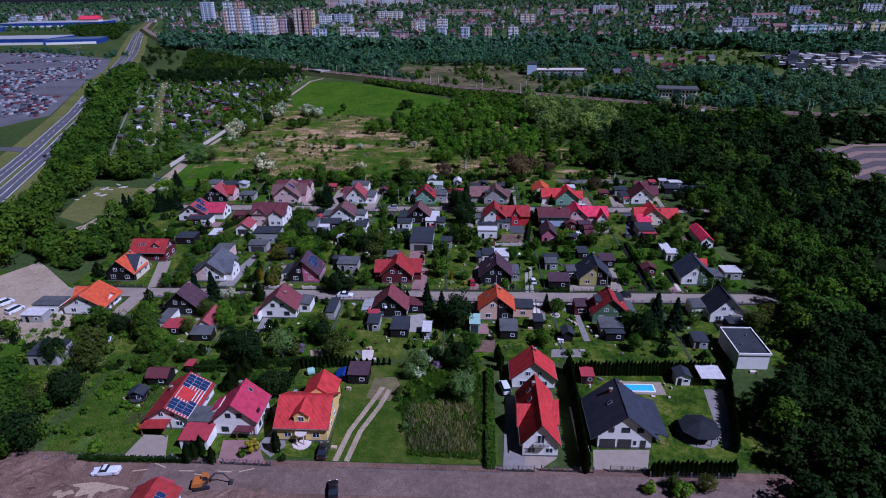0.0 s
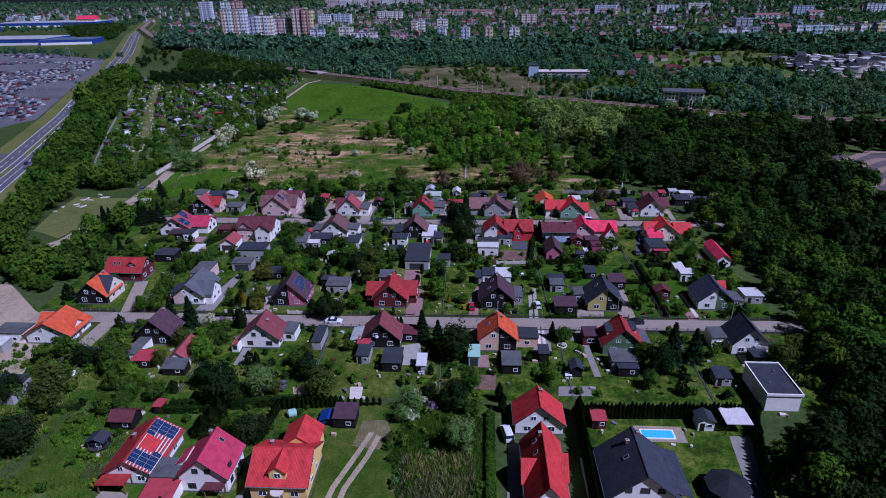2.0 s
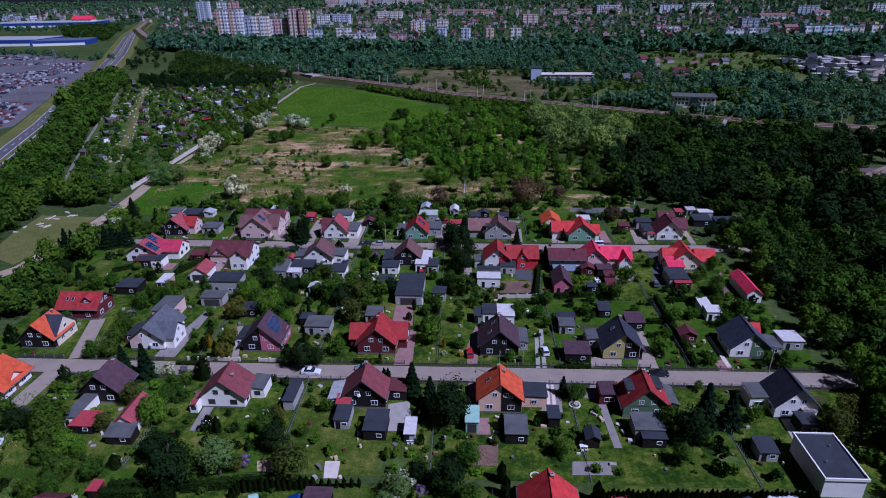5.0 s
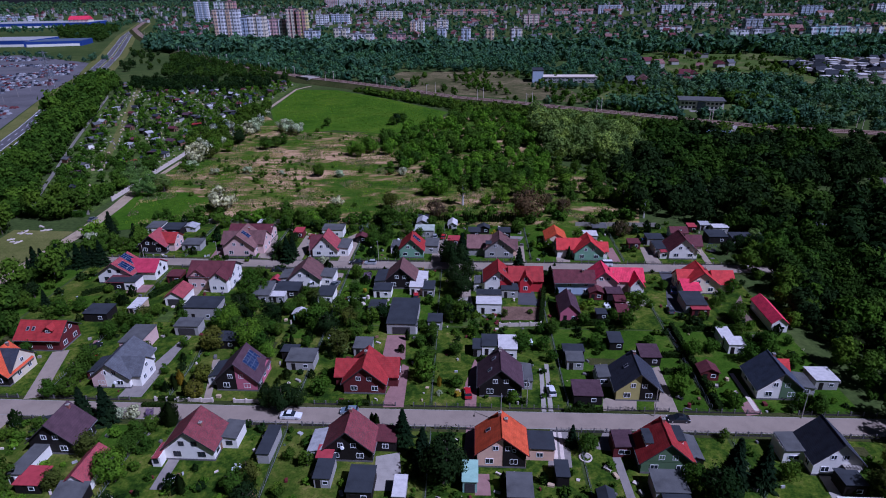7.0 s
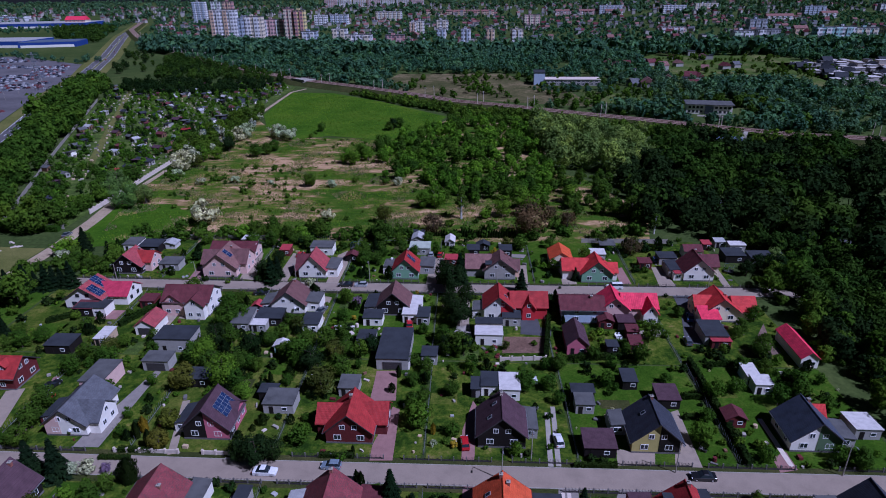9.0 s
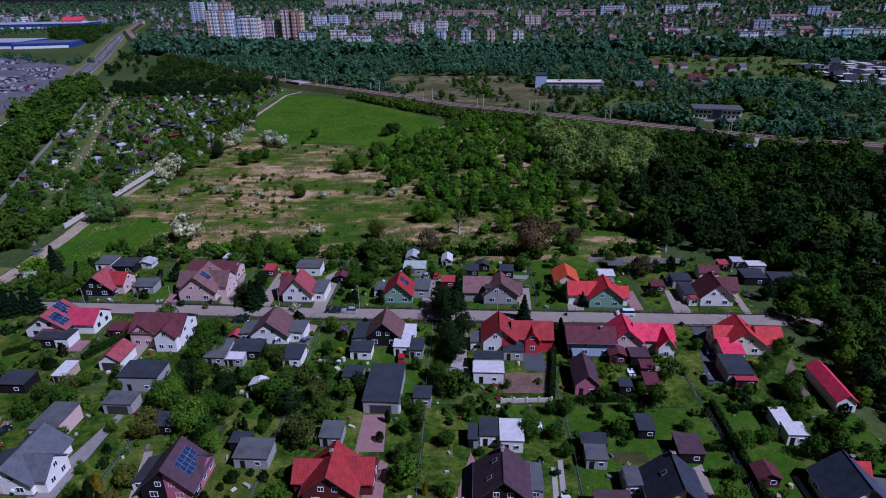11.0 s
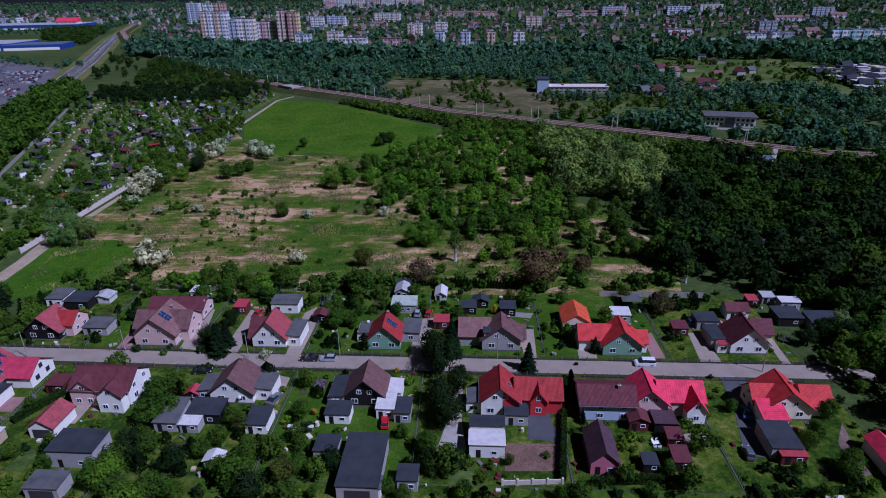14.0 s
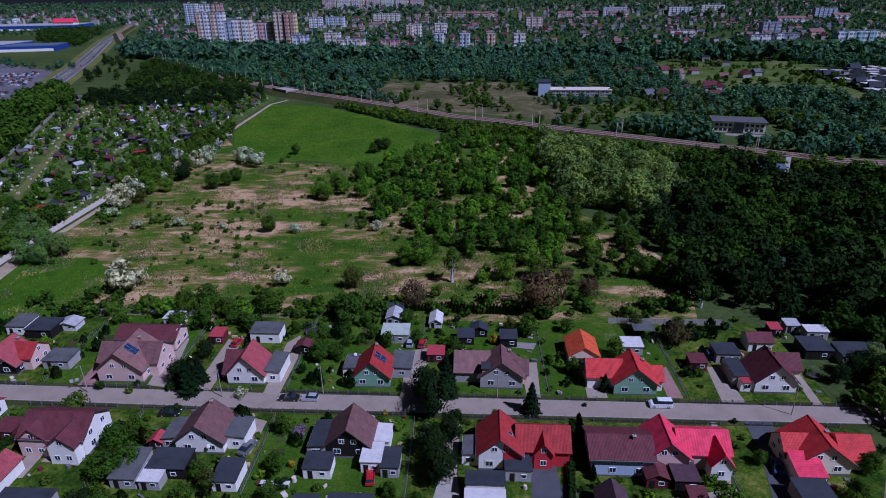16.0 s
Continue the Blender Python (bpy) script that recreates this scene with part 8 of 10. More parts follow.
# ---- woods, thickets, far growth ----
# near-black ground: the shade under the trees is painted into the colour
SHADE_FLOOR = turf("forest_floor", [(0.3, (0.008, 0.013, 0.004)), (0.5, (0.016, 0.024, 0.006)), (0.7, (0.035, 0.036, 0.014))], 0.08, 0.5, 2.5)
NEAR_R = [(58, 74), (61, 92), (66, 104), (78, 117), (84, 128), (92, 150), (98, 170), (102, 200), (100, 226), (106, 250), (100, 262), (112, 275), (128, 262), (128, 60), (62, 60)]
sheet("forest_floor", [(66, 62), (70, 100), (84, 118), (92, 136), (99, 160), (105, 200), (104, 226), (110, 252), (104, 264), (114, 277), (122, 300), (180, 300), (178, 262), (300, 240), (310, 120), (300, 62)], 0.07, SHADE_FLOOR, "woodland floor with the trees' shade put into its colour", "ground")
edge = [(x, y, z, q * (0.8 + 0.5 * abs(noise.noise((x * 0.07, y * 0.07, 14))))) for x, y, z, q in fill(NEAR_R, 4.9, 3, 0.75, 1.5) if y > 136]
scattered("woodland", "mixed green deciduous trees along the estate's edge", "woods", [q for q in edge if noise.noise((q[0] * 0.045, q[1] * 0.045, 17)) <= 0.02], ["broad", "dark", "broad", "dark"], L_WOOD, 31, 0.3, 1.75)
scattered("woodland", "fresher green deciduous trees along the estate's edge", "woods", [q for q in edge if noise.noise((q[0] * 0.045, q[1] * 0.045, 17)) > 0.02], ["broad", "bright", "broad"], L_MID, 28, 0.3, 1.75)
# lens falloff on this side is put into the trees' dark leaf colour
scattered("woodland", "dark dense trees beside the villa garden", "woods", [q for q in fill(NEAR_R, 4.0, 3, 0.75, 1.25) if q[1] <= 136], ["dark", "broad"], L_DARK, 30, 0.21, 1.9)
DEEP_R = [(128, 60), (128, 262), (112, 275), (122, 300), (140, 300), (230, 300), (290, 260), (310, 120), (300, 60)]
YARD_R = [(180, 244), (184, 334), (430, 352), (430, 236), (300, 232)]
deep = [q for q in fill(DEEP_R, 8.0, 4, 1.05, 1.75) if not inside(q[0], q[1], YARD_R)]
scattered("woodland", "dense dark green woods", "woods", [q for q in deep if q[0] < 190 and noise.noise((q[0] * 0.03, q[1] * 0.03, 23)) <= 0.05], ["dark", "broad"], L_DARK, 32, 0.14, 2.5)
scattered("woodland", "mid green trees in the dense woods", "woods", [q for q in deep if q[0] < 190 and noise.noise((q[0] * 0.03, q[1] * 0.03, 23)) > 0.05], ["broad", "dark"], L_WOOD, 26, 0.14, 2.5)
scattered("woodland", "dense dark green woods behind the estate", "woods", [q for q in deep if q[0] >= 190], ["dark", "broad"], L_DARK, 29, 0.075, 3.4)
BLOCK_R = [(74, 292), (120, 290), (150, 310), (205, 330), (215, 392), (175, 398), (148, 384), (140, 420), (112, 412), (96, 372), (74, 345)]
block_r = fill(BLOCK_R, 6.0, 5, 0.8, 1.8)
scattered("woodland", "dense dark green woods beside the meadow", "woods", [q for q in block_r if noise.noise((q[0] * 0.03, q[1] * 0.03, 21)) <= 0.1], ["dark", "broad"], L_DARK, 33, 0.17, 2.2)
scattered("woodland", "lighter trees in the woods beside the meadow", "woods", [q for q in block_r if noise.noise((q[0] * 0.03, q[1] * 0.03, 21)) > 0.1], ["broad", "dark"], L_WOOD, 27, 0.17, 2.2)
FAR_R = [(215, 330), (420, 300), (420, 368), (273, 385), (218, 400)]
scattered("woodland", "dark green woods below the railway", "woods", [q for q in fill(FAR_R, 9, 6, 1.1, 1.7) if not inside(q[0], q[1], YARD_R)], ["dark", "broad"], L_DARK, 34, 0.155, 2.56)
THICKET = [(-56, 388), (-33, 425), (4, 496), (45, 472), (47, 380), (46, 330), (38, 304), (12, 300), (0, 320), (-12, 308), (-14, 330), (-34, 350), (-30, 372)]
scattered("thicket", "fresh green thicket of young trees and shrubs", "thicket", [(x, y, z, q * (0.75 + 0.7 * max(0, noise.noise((x * 0.09, y * 0.09, 12))))) for x, y, z, q in fill(THICKET, 5.4, 7, 0.5, 1.3) if noise.noise((x * 0.055, y * 0.04, 31)) > -0.2], ["bright", "broad", "bright"], L_BRIGHT, 35, 0.211, 2.05)
scattered("thicket", "mid green shrubs in the young thicket", "thicket", fill(THICKET, 11, 8, 0.7, 1.2), ["broad", "dark"], L_MID, 36, 0.310, 1.79)
scattered("thicket", "shrubs and saplings at the thicket's edge", "thicket", [q for q in fill([(44, 296), (76, 292), (82, 345), (60, 356), (44, 352)], 5.2, 18, 0.35, 1.0) if noise.noise((q[0] * 0.06, q[1] * 0.06, 3)) > -0.1], ["broad", "bright", "bush"], L_MID, 19, 0.3, 1.8)
WILLOWS = [(46, 470), (108, 424), (98, 366), (84, 350), (48, 360)]
scattered("willow_grove", "grey-green willow grove", "thicket", fill(WILLOWS, 7.4, 9, 0.9, 1.7), ["willow"], L_GREY, 37, 0.279, 1.66)
SLOPE = [(-100, 604), (-52, 553), (-6, 508), (30, 478), (62, 458), (104, 436), (150, 424), (190, 404), (215, 400), (200, 424), (127, 452), (70, 487), (36, 510), (-1, 530), (-50, 572)]
scattered("scrub", "low dark scrub on the railway slope", "scrub", fill(SLOPE, 3.4, 10, 1.0, 2.0), ["bush", "dbush", "bbush"], L_MID, 38, 0.136, 2.43, False)
BELT_L = [(-186, 225), (-178, 255), (-178, 284), (-204, 340), (-234, 408), (-306, 576), (-339, 661), (-362, 664), (-323, 558), (-291, 478), (-263, 415), (-243, 370), (-219, 310), (-203, 277), (-191, 250)]
scattered("tree_belt", "tall green tree belt along the highway", "woods", [(x, y, z, q * (0.62 if y < 300 else 0.8 if y < 380 else 0.95 if y < 470 else 1.35)) for x, y, z, q in fill(BELT_L, 5.6, 11, 0.9, 1.9)], ["broad", "dark", "bright", "olive"], L_MID, 39, 0.16, 2.4)
COPSE_L = [(-182, 205), (-155, 224), (-152, 205), (-128, 182), (-126, 168), (-146, 184), (-160, 160), (-182, 160)]
scattered("woodland", "leafy green trees beside the builder's yard", "woods", fill(COPSE_L, 6.0, 12, 0.496, 1.79), ["broad", "bright", "dark"], L_MID, 40, 0.310, 1.79)
COPSE_M = [(-140, 240), (-123, 236), (-124, 200), (-116, 186), (-126, 178), (-148, 196), (-150, 210)]
scattered("woodland", "leafy green trees between the lane and the gardens", "woods", [q for q in fill(COPSE_M, 5.4, 13, 0.372, 1.41) if not (-152 < q[0] < -137 and q[1] > 205)], ["broad", "dark", "bush"], L_MID, 41, 0.310, 1.79)


def zones(seed, n, x_of, y0, y1, keep, key_scale):
    """Far growth spread with distance."""
    rng = np.random.default_rng(seed)
    out = []
    while len(out) < n:
        y = y0 + (y1 - y0) * rng.random() ** 0.85
        x = rng.uniform(*x_of(y))
        if keep(x, y):
            out.append((x, y, 0, rng.uniform(0.8, 1.35) * key_scale))
    return out


OPEN = [[(-30, 650), (60, 655), (66, 690), (-5, 725)], [(70, 566), (130, 545), (150, 575), (90, 610)], [(215, 680), (320, 660), (340, 800), (250, 830)],
        [(-620, 300), (-325, 300), (-480, 760), (-900, 1500), (-1200, 1400), (-900, 600)], [(-420, 690), (-330, 560), (-240, 690), (-330, 800), (-520, 1060)], [(66, 618), (132, 612), (136, 664), (70, 664)], [(150, 462), (206, 450), (212, 520), (156, 530)], [(130, 590), (165, 590), (170, 630), (140, 635)],
        [(-62, 730), (48, 724), (62, 664), (98, 600), (104, 535), (40, 556), (-45, 600), (-74, 650)], [(200, 636), (330, 618), (424, 690), (400, 840), (365, 990), (335, 1110), (240, 1110), (222, 880)],
        [(340, 622), (475, 606), (530, 806), (358, 796)], [(-330, 700), (-250, 760), (-420, 960), (-640, 1300), (-660, 1290), (-500, 960)], [(-1100, 380), (-300, 380), (-480, 860), (-640, 1290), (-1100, 1290)]]


def wooded(x, y):
    if -34 < off_road(x, y) < 40 and y > 333:
        return False
    if y < 760:
        for i in range(len(RAIL) - 1):
            (ax, ay), (bx, by) = RAIL[i], RAIL[i + 1]
            if min(ax, bx) - 5 < x < max(ax, bx) + 5:
                ry = ay + (by - ay) * (x - ax) / (bx - ax)
                if y < ry + 14:
                    return False
    for p in OPEN:
        if inside(x, y, p):
            return False
    return noise.noise((x * 0.006, y * 0.006, 3)) > -0.42 + (0.10 if y > 1200 else 0)


# trees beyond the railway carry the distance haze in their leaf colour
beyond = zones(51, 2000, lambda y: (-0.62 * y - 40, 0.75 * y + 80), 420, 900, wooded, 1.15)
scattered("far_woods", "woods and gardens beyond the railway", "woods", [q for q in beyond if q[1] < 660], ["dark", "broad", "broad"], L_FAR_HAZE, 52, 0.07, 2.9, False)
scattered("far_woods", "farther woods and gardens beyond the railway", "woods", [q for q in beyond if q[1] >= 660], ["dark", "broad", "broad"], L_FAR_HAZE, 50, 0.04, 3.8, False)
scattered("far_woods", "dark groves beyond the railway", "woods", zones(53, 1300, lambda y: (-0.62 * y - 40, 0.75 * y + 80), 420, 1000, lambda x, y: wooded(x, y) and noise.noise((x * 0.01, y * 0.01, 9)) > 0.1, 1.3), ["dark"], L_FAR_HAZE, 54, 0.035, 4.2, False)
scattered("far_woods", "wooded city outskirts in the distance", "woods", zones(55, 4200, lambda y: (-0.85 * y, 0.85 * y), 850, 2000, wooded, 1.0), ["dark", "broad"], L_FAR_HAZE, 56, 0.014, 6.66, False)
scattered("far_woods", "wooded horizon", "woods", zones(57, 3400, lambda y: (-0.85 * y, 0.85 * y), 1900, 5500, lambda x, y: True, 2.6), ["dark", "broad"], L_FAR_HAZE, 58, 0.007, 8.96, False)

LANE_EDGE = [(-153, 385), (-138, 385), (-132, 430), (-140, 500), (-146, 520), (-160, 500), (-157, 420)]
scattered("hedgerow", "white blossoming hedgerow along the lane", "shrubs", fill(LANE_EDGE, 9, 61, 1.2, 2.2), ["wbush", "bush", "bbush"], L_WHITE, 62, 0.372, 1.60, False)
scattered("hedgerow", "green hedgerow trees along the lane", "shrubs", fill(LANE_EDGE, 5.0, 63, 0.310, 1.28), ["broad", "bright", "dark"], L_MID, 64, 0.248, 1.92, False)
scattered("hedgerow", "shrubs along the lane by the gardens", "shrubs", fill([(-137.5, 243), (-122, 245), (-120, 256), (-138, 264)], 3.4, 65, 0.372, 1.79), ["bush", "bbush", "dbush"], L_MID, 66, 0.434, 1.54, False)
CITY_BELT = [(-560, 1040), (-300, 900), (0, 860), (300, 880), (650, 860), (900, 900), (900, 970), (400, 950), (0, 935), (-300, 1040), (-480, 1095), (-640, 1120)]
scattered("far_woods", "tree belt in front of the city blocks", "woods", [q for q in fill(CITY_BELT, 12, 67, 1.9, 2.9) if abs(off_road(q[0], q[1])) > 45], ["dark", "broad"], L_FAR_HAZE, 68, 0.022, 5.89, False)
PASTURE = [(200, 636), (330, 622), (415, 690), (395, 840), (360, 990), (330, 1100), (245, 1100), (225, 880)]
scattered("far_shrubs", "hedges and single trees on the far pasture", "shrubs", [q for q in fill(PASTURE, 8.5, 71, 0.35, 1.2) if noise.noise((q[0] * 0.025, q[1] * 0.025, 4)) > 0.05], ["broad", "bush"], L_MID, 72, 0.08, 3.1, False)
scattered("far_shrubs", "shrubs on the dry ground behind the railway", "shrubs", [q for q in fill([(-58, 640), (150, 530), (212, 560), (190, 638), (60, 690), (-20, 735)], 7, 73, 0.3, 1.1) if noise.noise((q[0] * 0.03, q[1] * 0.03, 6)) > 0.0], ["broad", "bush"], L_MID, 74, 0.08, 3.1, False)
scattered("far_shrubs", "trees about the car park and highway", "trees", [q for q in fill([(-420, 690), (-330, 560), (-240, 690), (-330, 800), (-520, 1060)], 17, 75, 0.372, 1.54) if noise.noise((q[0] * 0.015, q[1] * 0.015, 8)) > 0.0 and abs(off_road(q[0], q[1])) > 26], ["broad", "dark"], L_DARK, 76, 0.074, 3.07, False)
GROVE = [(-312, 690), (-175, 670), (-170, 690), (-222, 745), (-290, 812), (-345, 872), (-395, 930), (-350, 790)]
scattered("woodland", "dark grove between the allotments and the railway", "woods", fill(GROVE, 9.5, 77, 0.8, 1.35), ["dark", "broad"], L_WOOD, 78, 0.11, 2.6, False)
LOT_EDGE = [(-470, 842), (-640, 930), (-1000, 935), (-1000, 965), (-640, 975), (-460, 872)]
scattered("far_shrubs", "trees at the far end of the car park", "trees", [q for q in fill(LOT_EDGE, 12, 79, 0.6, 1.3) if noise.noise((q[0] * 0.02, q[1] * 0.02, 5)) > -0.15], ["dark", "broad"], L_FAR_HAZE, 80, 0.05, 3.4, False)
BANK = [(-640, 1180), (-700, 1330), (-860, 1640), (-1010, 1640), (-820, 1330), (-700, 1190)]
scattered("far_woods", "dark trees on the highway's bank", "woods", [q for q in fill(BANK, 13, 87, 1.0, 1.8) if off_road(q[0], q[1]) < -34], ["dark"], L_WOOD, 88, 0.04, 4.2, False)
BANK_R = [(-330, 700), (-372, 770), (-470, 940), (-520, 1010), (-500, 1030), (-420, 905), (-360, 800)]
scattered("far_shrubs", "single trees on the grass between highway and railway", "trees", fill(BANK_R, 20, 89, 0.5, 1.2), ["dark", "broad"], L_WOOD, 90, 0.06, 3.2, False)

# growth between the tree belt, the lane and the gardens
LEFT_A = [(-180, 165), (-160, 165), (-156, 205), (-153, 228), (-158, 276), (-152, 284), (-168, 292), (-182, 240), (-184, 200)]
scattered("woodland", "mixed trees between the highway and the lane", "woods", [q for q in fill(LEFT_A, 5.2, 101, 0.434, 1.66) if not inside(q[0], q[1], [(-169, 244), (-164, 224), (-150, 214), (-139, 222), (-139, 284), (-172, 272)])], ["broad", "dark", "bright", "olive"], L_MID, 102, 0.186, 2.05)
LEFT_B = [(-150, 190), (-124, 168), (-122, 196), (-138, 202), (-151, 208)]
scattered("garden_trees", "trees and shrubs beside the lane", "trees", [q for q in fill(LEFT_B, 4.6, 103, 0.310, 1.34) if abs(q[1] - (160.4 + (q[0] + 120) * -0.03)) > 6], ["broad", "bush", "bright", "dark"], L_MID, 104, 0.217, 2.05)
for k in range(14):
    plant("spruce", -139 + k * 1.6, 228.4 + k * 0.42 + (k % 3) * 0.7, 0.6 + 0.12 * ((k * 7) % 4), group="conifer row")
for k in range(11):
    plant("globe", -141 + 3.6 * (k % 4) + 0.5 * (k // 4), 216 + 5 * (k // 4), 0.3 + 0.05 * (k % 3))
for x, y, q, z in ((-134.5, 262, "bbush", 2.0), (-136, 258, "bbush", 1.9), (-133, 254, "wbush", 1.5), (-130, 262, "spruce", 1.0), (-132.5, 266, "broad", 0.9), (-131, 250, "bush", 1.6), (-126, 256, "spruce", 0.8), (-124, 205, "broad", 0.8), (-128, 200, "yellow", 0.6), (-126, 211, "dark", 0.7)):
    plant(q, x, y, z)
scattered("willow_grove", "silvery willows beside the lane", "trees", [(-142.5, 307, 0, 1.15), (-139, 313, 0, 1.0), (-136, 306, 0, 0.8), (-143, 320, 0, 0.95), (-151.5, 331, 0, 0.8), (-134, 316, 0, 0.75)], ["willow"], L_GREY, 120, 1.0, 1.1)
LEFT_C = [(-156, 284), (-152.5, 300), (-153, 345), (-158, 345), (-166, 296)]
scattered("hedgerow", "shrubs and trees along the allotment fence", "shrubs", fill(LEFT_C, 4.2, 105, 0.248, 1.15), ["broad", "bush", "willow", "dark"], L_MID, 106, 0.248, 1.92, False)
scattered("hedgerow", "mixed shrubs along the meadow lane", "shrubs", fill([(-145.5, 312), (-141, 312), (-139, 385), (-145, 385)], 6.5, 107, 0.310, 1.66), ["bush", "bbush", "wbush", "bush"], L_MID, 108, 0.372, 1.66, False)
scattered("woodland", "green trees on the city side of the railway", "woods", [q for q in fill([(20, 548), (75, 515), (140, 475), (150, 500), (140, 530), (70, 575), (-20, 632), (-60, 650), (-70, 620)], 8, 109, 0.35, 1.1) if q[0] > 84 or noise.noise((q[0] * 0.03, q[1] * 0.03, 2)) > 0.08], ["broad", "dark", "bright"], L_MID, 110, 0.093, 2.94, False)
scattered("woodland", "trees round the office building", "woods", [q for q in fill([(138, 478), (150, 462), (215, 440), (235, 530), (150, 548)], 6.5, 111, 0.434, 1.54) if not inside(q[0], q[1], [(150, 455), (200, 440), (208, 520), (156, 530)])], ["dark", "broad"], L_MID, 112, 0.093, 2.94, False)
scattered("woodland", "dense dark trees behind the last gardens", "woods", [q for q in fill([(84, 274), (108, 266), (128, 262), (125, 302), (78, 298), (72, 284)], 5.6, 113, 0.496, 1.79)], ["dark", "broad", "dark"], L_DARK, 114, 0.186, 2.18)
scattered("woodland", "dark trees behind the red-roofed outbuilding", "woods", fill([(92, 187), (97, 180), (104, 200), (106, 216), (96, 214), (93, 200)], 4.2, 119, 0.5, 1.1), ["dark", "broad"], L_DARK, 121, 0.3, 1.75)
scattered("woodland", "leafy trees of the overgrown corner", "woods", [q for q in fill([(-132, 99), (-94, 94), (-87, 106), (-90, 118), (-97, 118), (-120, 122), (-140, 134)], 6.0, 115, 0.6, 1.2) if not (-114 < q[0] < -88 and q[1] > 112)], ["broad", "bright", "dark", "olive"], L_MID, 116, 0.372, 1.60)
scattered("woodland", "trees before the long white office", "woods", fill([(66, 596), (140, 585), (140, 612), (66, 622)], 9, 117, 0.6, 1.0), ["broad", "dark"], L_FAR_HAZE, 118, 0.12, 2.6, False)

# ---- beyond the estate ----
def facade(name, c):
    """Far block's wall: grid of windows too small to tell apart, weathering."""
    m, nt, bs = shader(name)
    co = coords(nt)
    sep = nt.nodes.new("ShaderNodeSeparateXYZ")
    nt.links.new(co, sep.inputs[0])
    u = calc(nt, "FRACT", calc(nt, "DIVIDE", calc(nt, "ADD", sep.outputs[0], sep.outputs[1]), 5.6))
    v = calc(nt, "FRACT", calc(nt, "DIVIDE", sep.outputs[2], 5.8))
    win = calc(nt, "MULTIPLY", calc(nt, "GREATER_THAN", u, 0.3), calc(nt, "MULTIPLY", calc(nt, "GREATER_THAN", v, 0.42), calc(nt, "LESS_THAN", v, 0.9)))
    n = tex_noise(nt, co, 0.08, 3)
    col = ramp(nt, n, [(0.3, dull(c, 0.85)), (0.7, dull(c, 1.08))])
    nt.links.new(mixcol(nt, calc(nt, "MULTIPLY", win, 0.85), col, (0.10, 0.105, 0.12)), bs.inputs["Base Color"])
    bs.inputs["Roughness"].default_value = 0.7
    return m


A_WHITE, A_CREAM, A_BLUE = facade("flats_white", (0.72, 0.72, 0.72)), facade("flats_cream", (0.68, 0.60, 0.46)), facade("flats_blue", (0.42, 0.48, 0.56))
A_RED, A_PINK, A_ORANGE = facade("flats_red", (0.50, 0.26, 0.24)), facade("flats_pink", (0.62, 0.40, 0.38)), facade("flats_orange", (0.62, 0.44, 0.30))
A_YEL, A_GREEN, A_TEAL, A_GREY = facade("flats_yellow", (0.68, 0.58, 0.24)), facade("flats_green", (0.45, 0.58, 0.42)), facade("flats_teal", (0.34, 0.54, 0.52)), facade("flats_grey", (0.36, 0.37, 0.39))


def block(label, x, y, w, d, h, colours, roof_m):
    o = thing("apartment_building", x, y, 0, 0, label, "building")
    part("wall", Mesh().box(-w / 2, w / 2, 0, d, 0, h), colours[0], o)
    n = max(2, int(w / 11))
    for i in range(n):
        x0 = -w / 2 + w * (i + 0.12) / n
        part("bay", Mesh().box(x0, x0 + w / n * 0.56, -1.2, -0.01, 0, h - 1), colours[1 + i % (len(colours) - 1)], o)
    if roof_m.name.startswith("roof_"):
        part("roof", Mesh().prism([(-d / 2 - 1, h), (d / 2 + 1, h), (0, h + d * 0.36)], -0.5, w + 0.5, pose(w / 2, d / 2, 0, 0, 0, 90)), roof_m, o)
    else:
        part("roof", Mesh().box(-w / 2 - 0.3, w / 2 + 0.3, -0.3, d + 0.3, h + 0.01, h + 0.6), roof_m, o)
        part("lift_house", Mesh().box(-w * 0.2, -w * 0.2 + 5, d * 0.3, d * 0.7, h + 0.61, h + 3.2), colours[0], o)
    return o


A_ROOF = plain("roof_blue_grey", (0.10, 0.13, 0.18), 0.6, 0.15, 0.3)
PASTURE_G = turf("pasture", [(0.3, (0.045, 0.085, 0.016)), (0.5, (0.085, 0.125, 0.026)), (0.64, (0.20, 0.175, 0.08))], 0.02, 0.15, 1.2)
# long white works building and the glazed office beside the railway
o = thing("office_building", 84, 640, -4, 0, "long white low office building with a flat roof", "building")
part("wall", Mesh().box(-4, 46, 0, 16, 0, 5.2), W_GREY, o)
part("roof", Mesh().box(-4.4, 46.4, -0.4, 16.4, 5.21, 5.6), CONC_L, o)
part("tower_block", Mesh().box(-14, -4.01, 2, 22, 0, 11), W_BLUE, o)
part("tower_roof", Mesh().box(-14.3, -3.7, 1.7, 22.3, 11.01, 11.5), FELT, o)
for i in range(12):
    window(o, pose(-1.5 + i * 4, -0.02, 3.2), 3.0, 1.3)
    window(o, pose(-1.5 + i * 4, -0.02, 0.9), 3.0, 1.3)
o = thing("office_building", 178, 500, -14, 0, "modern pale office building with dark glazed entrance", "building")
part("wall", Mesh().box(-16, 14, 0, 16, 0, 6.4), W_WHITE, o)
part("roof", Mesh().box(-17, 15, -1, 17, 6.41, 6.9), FELT_L, o)
part("entrance", Mesh().box(-4, 1.5, -1.0, -0.02, 0, 5.6), GLASS, o)
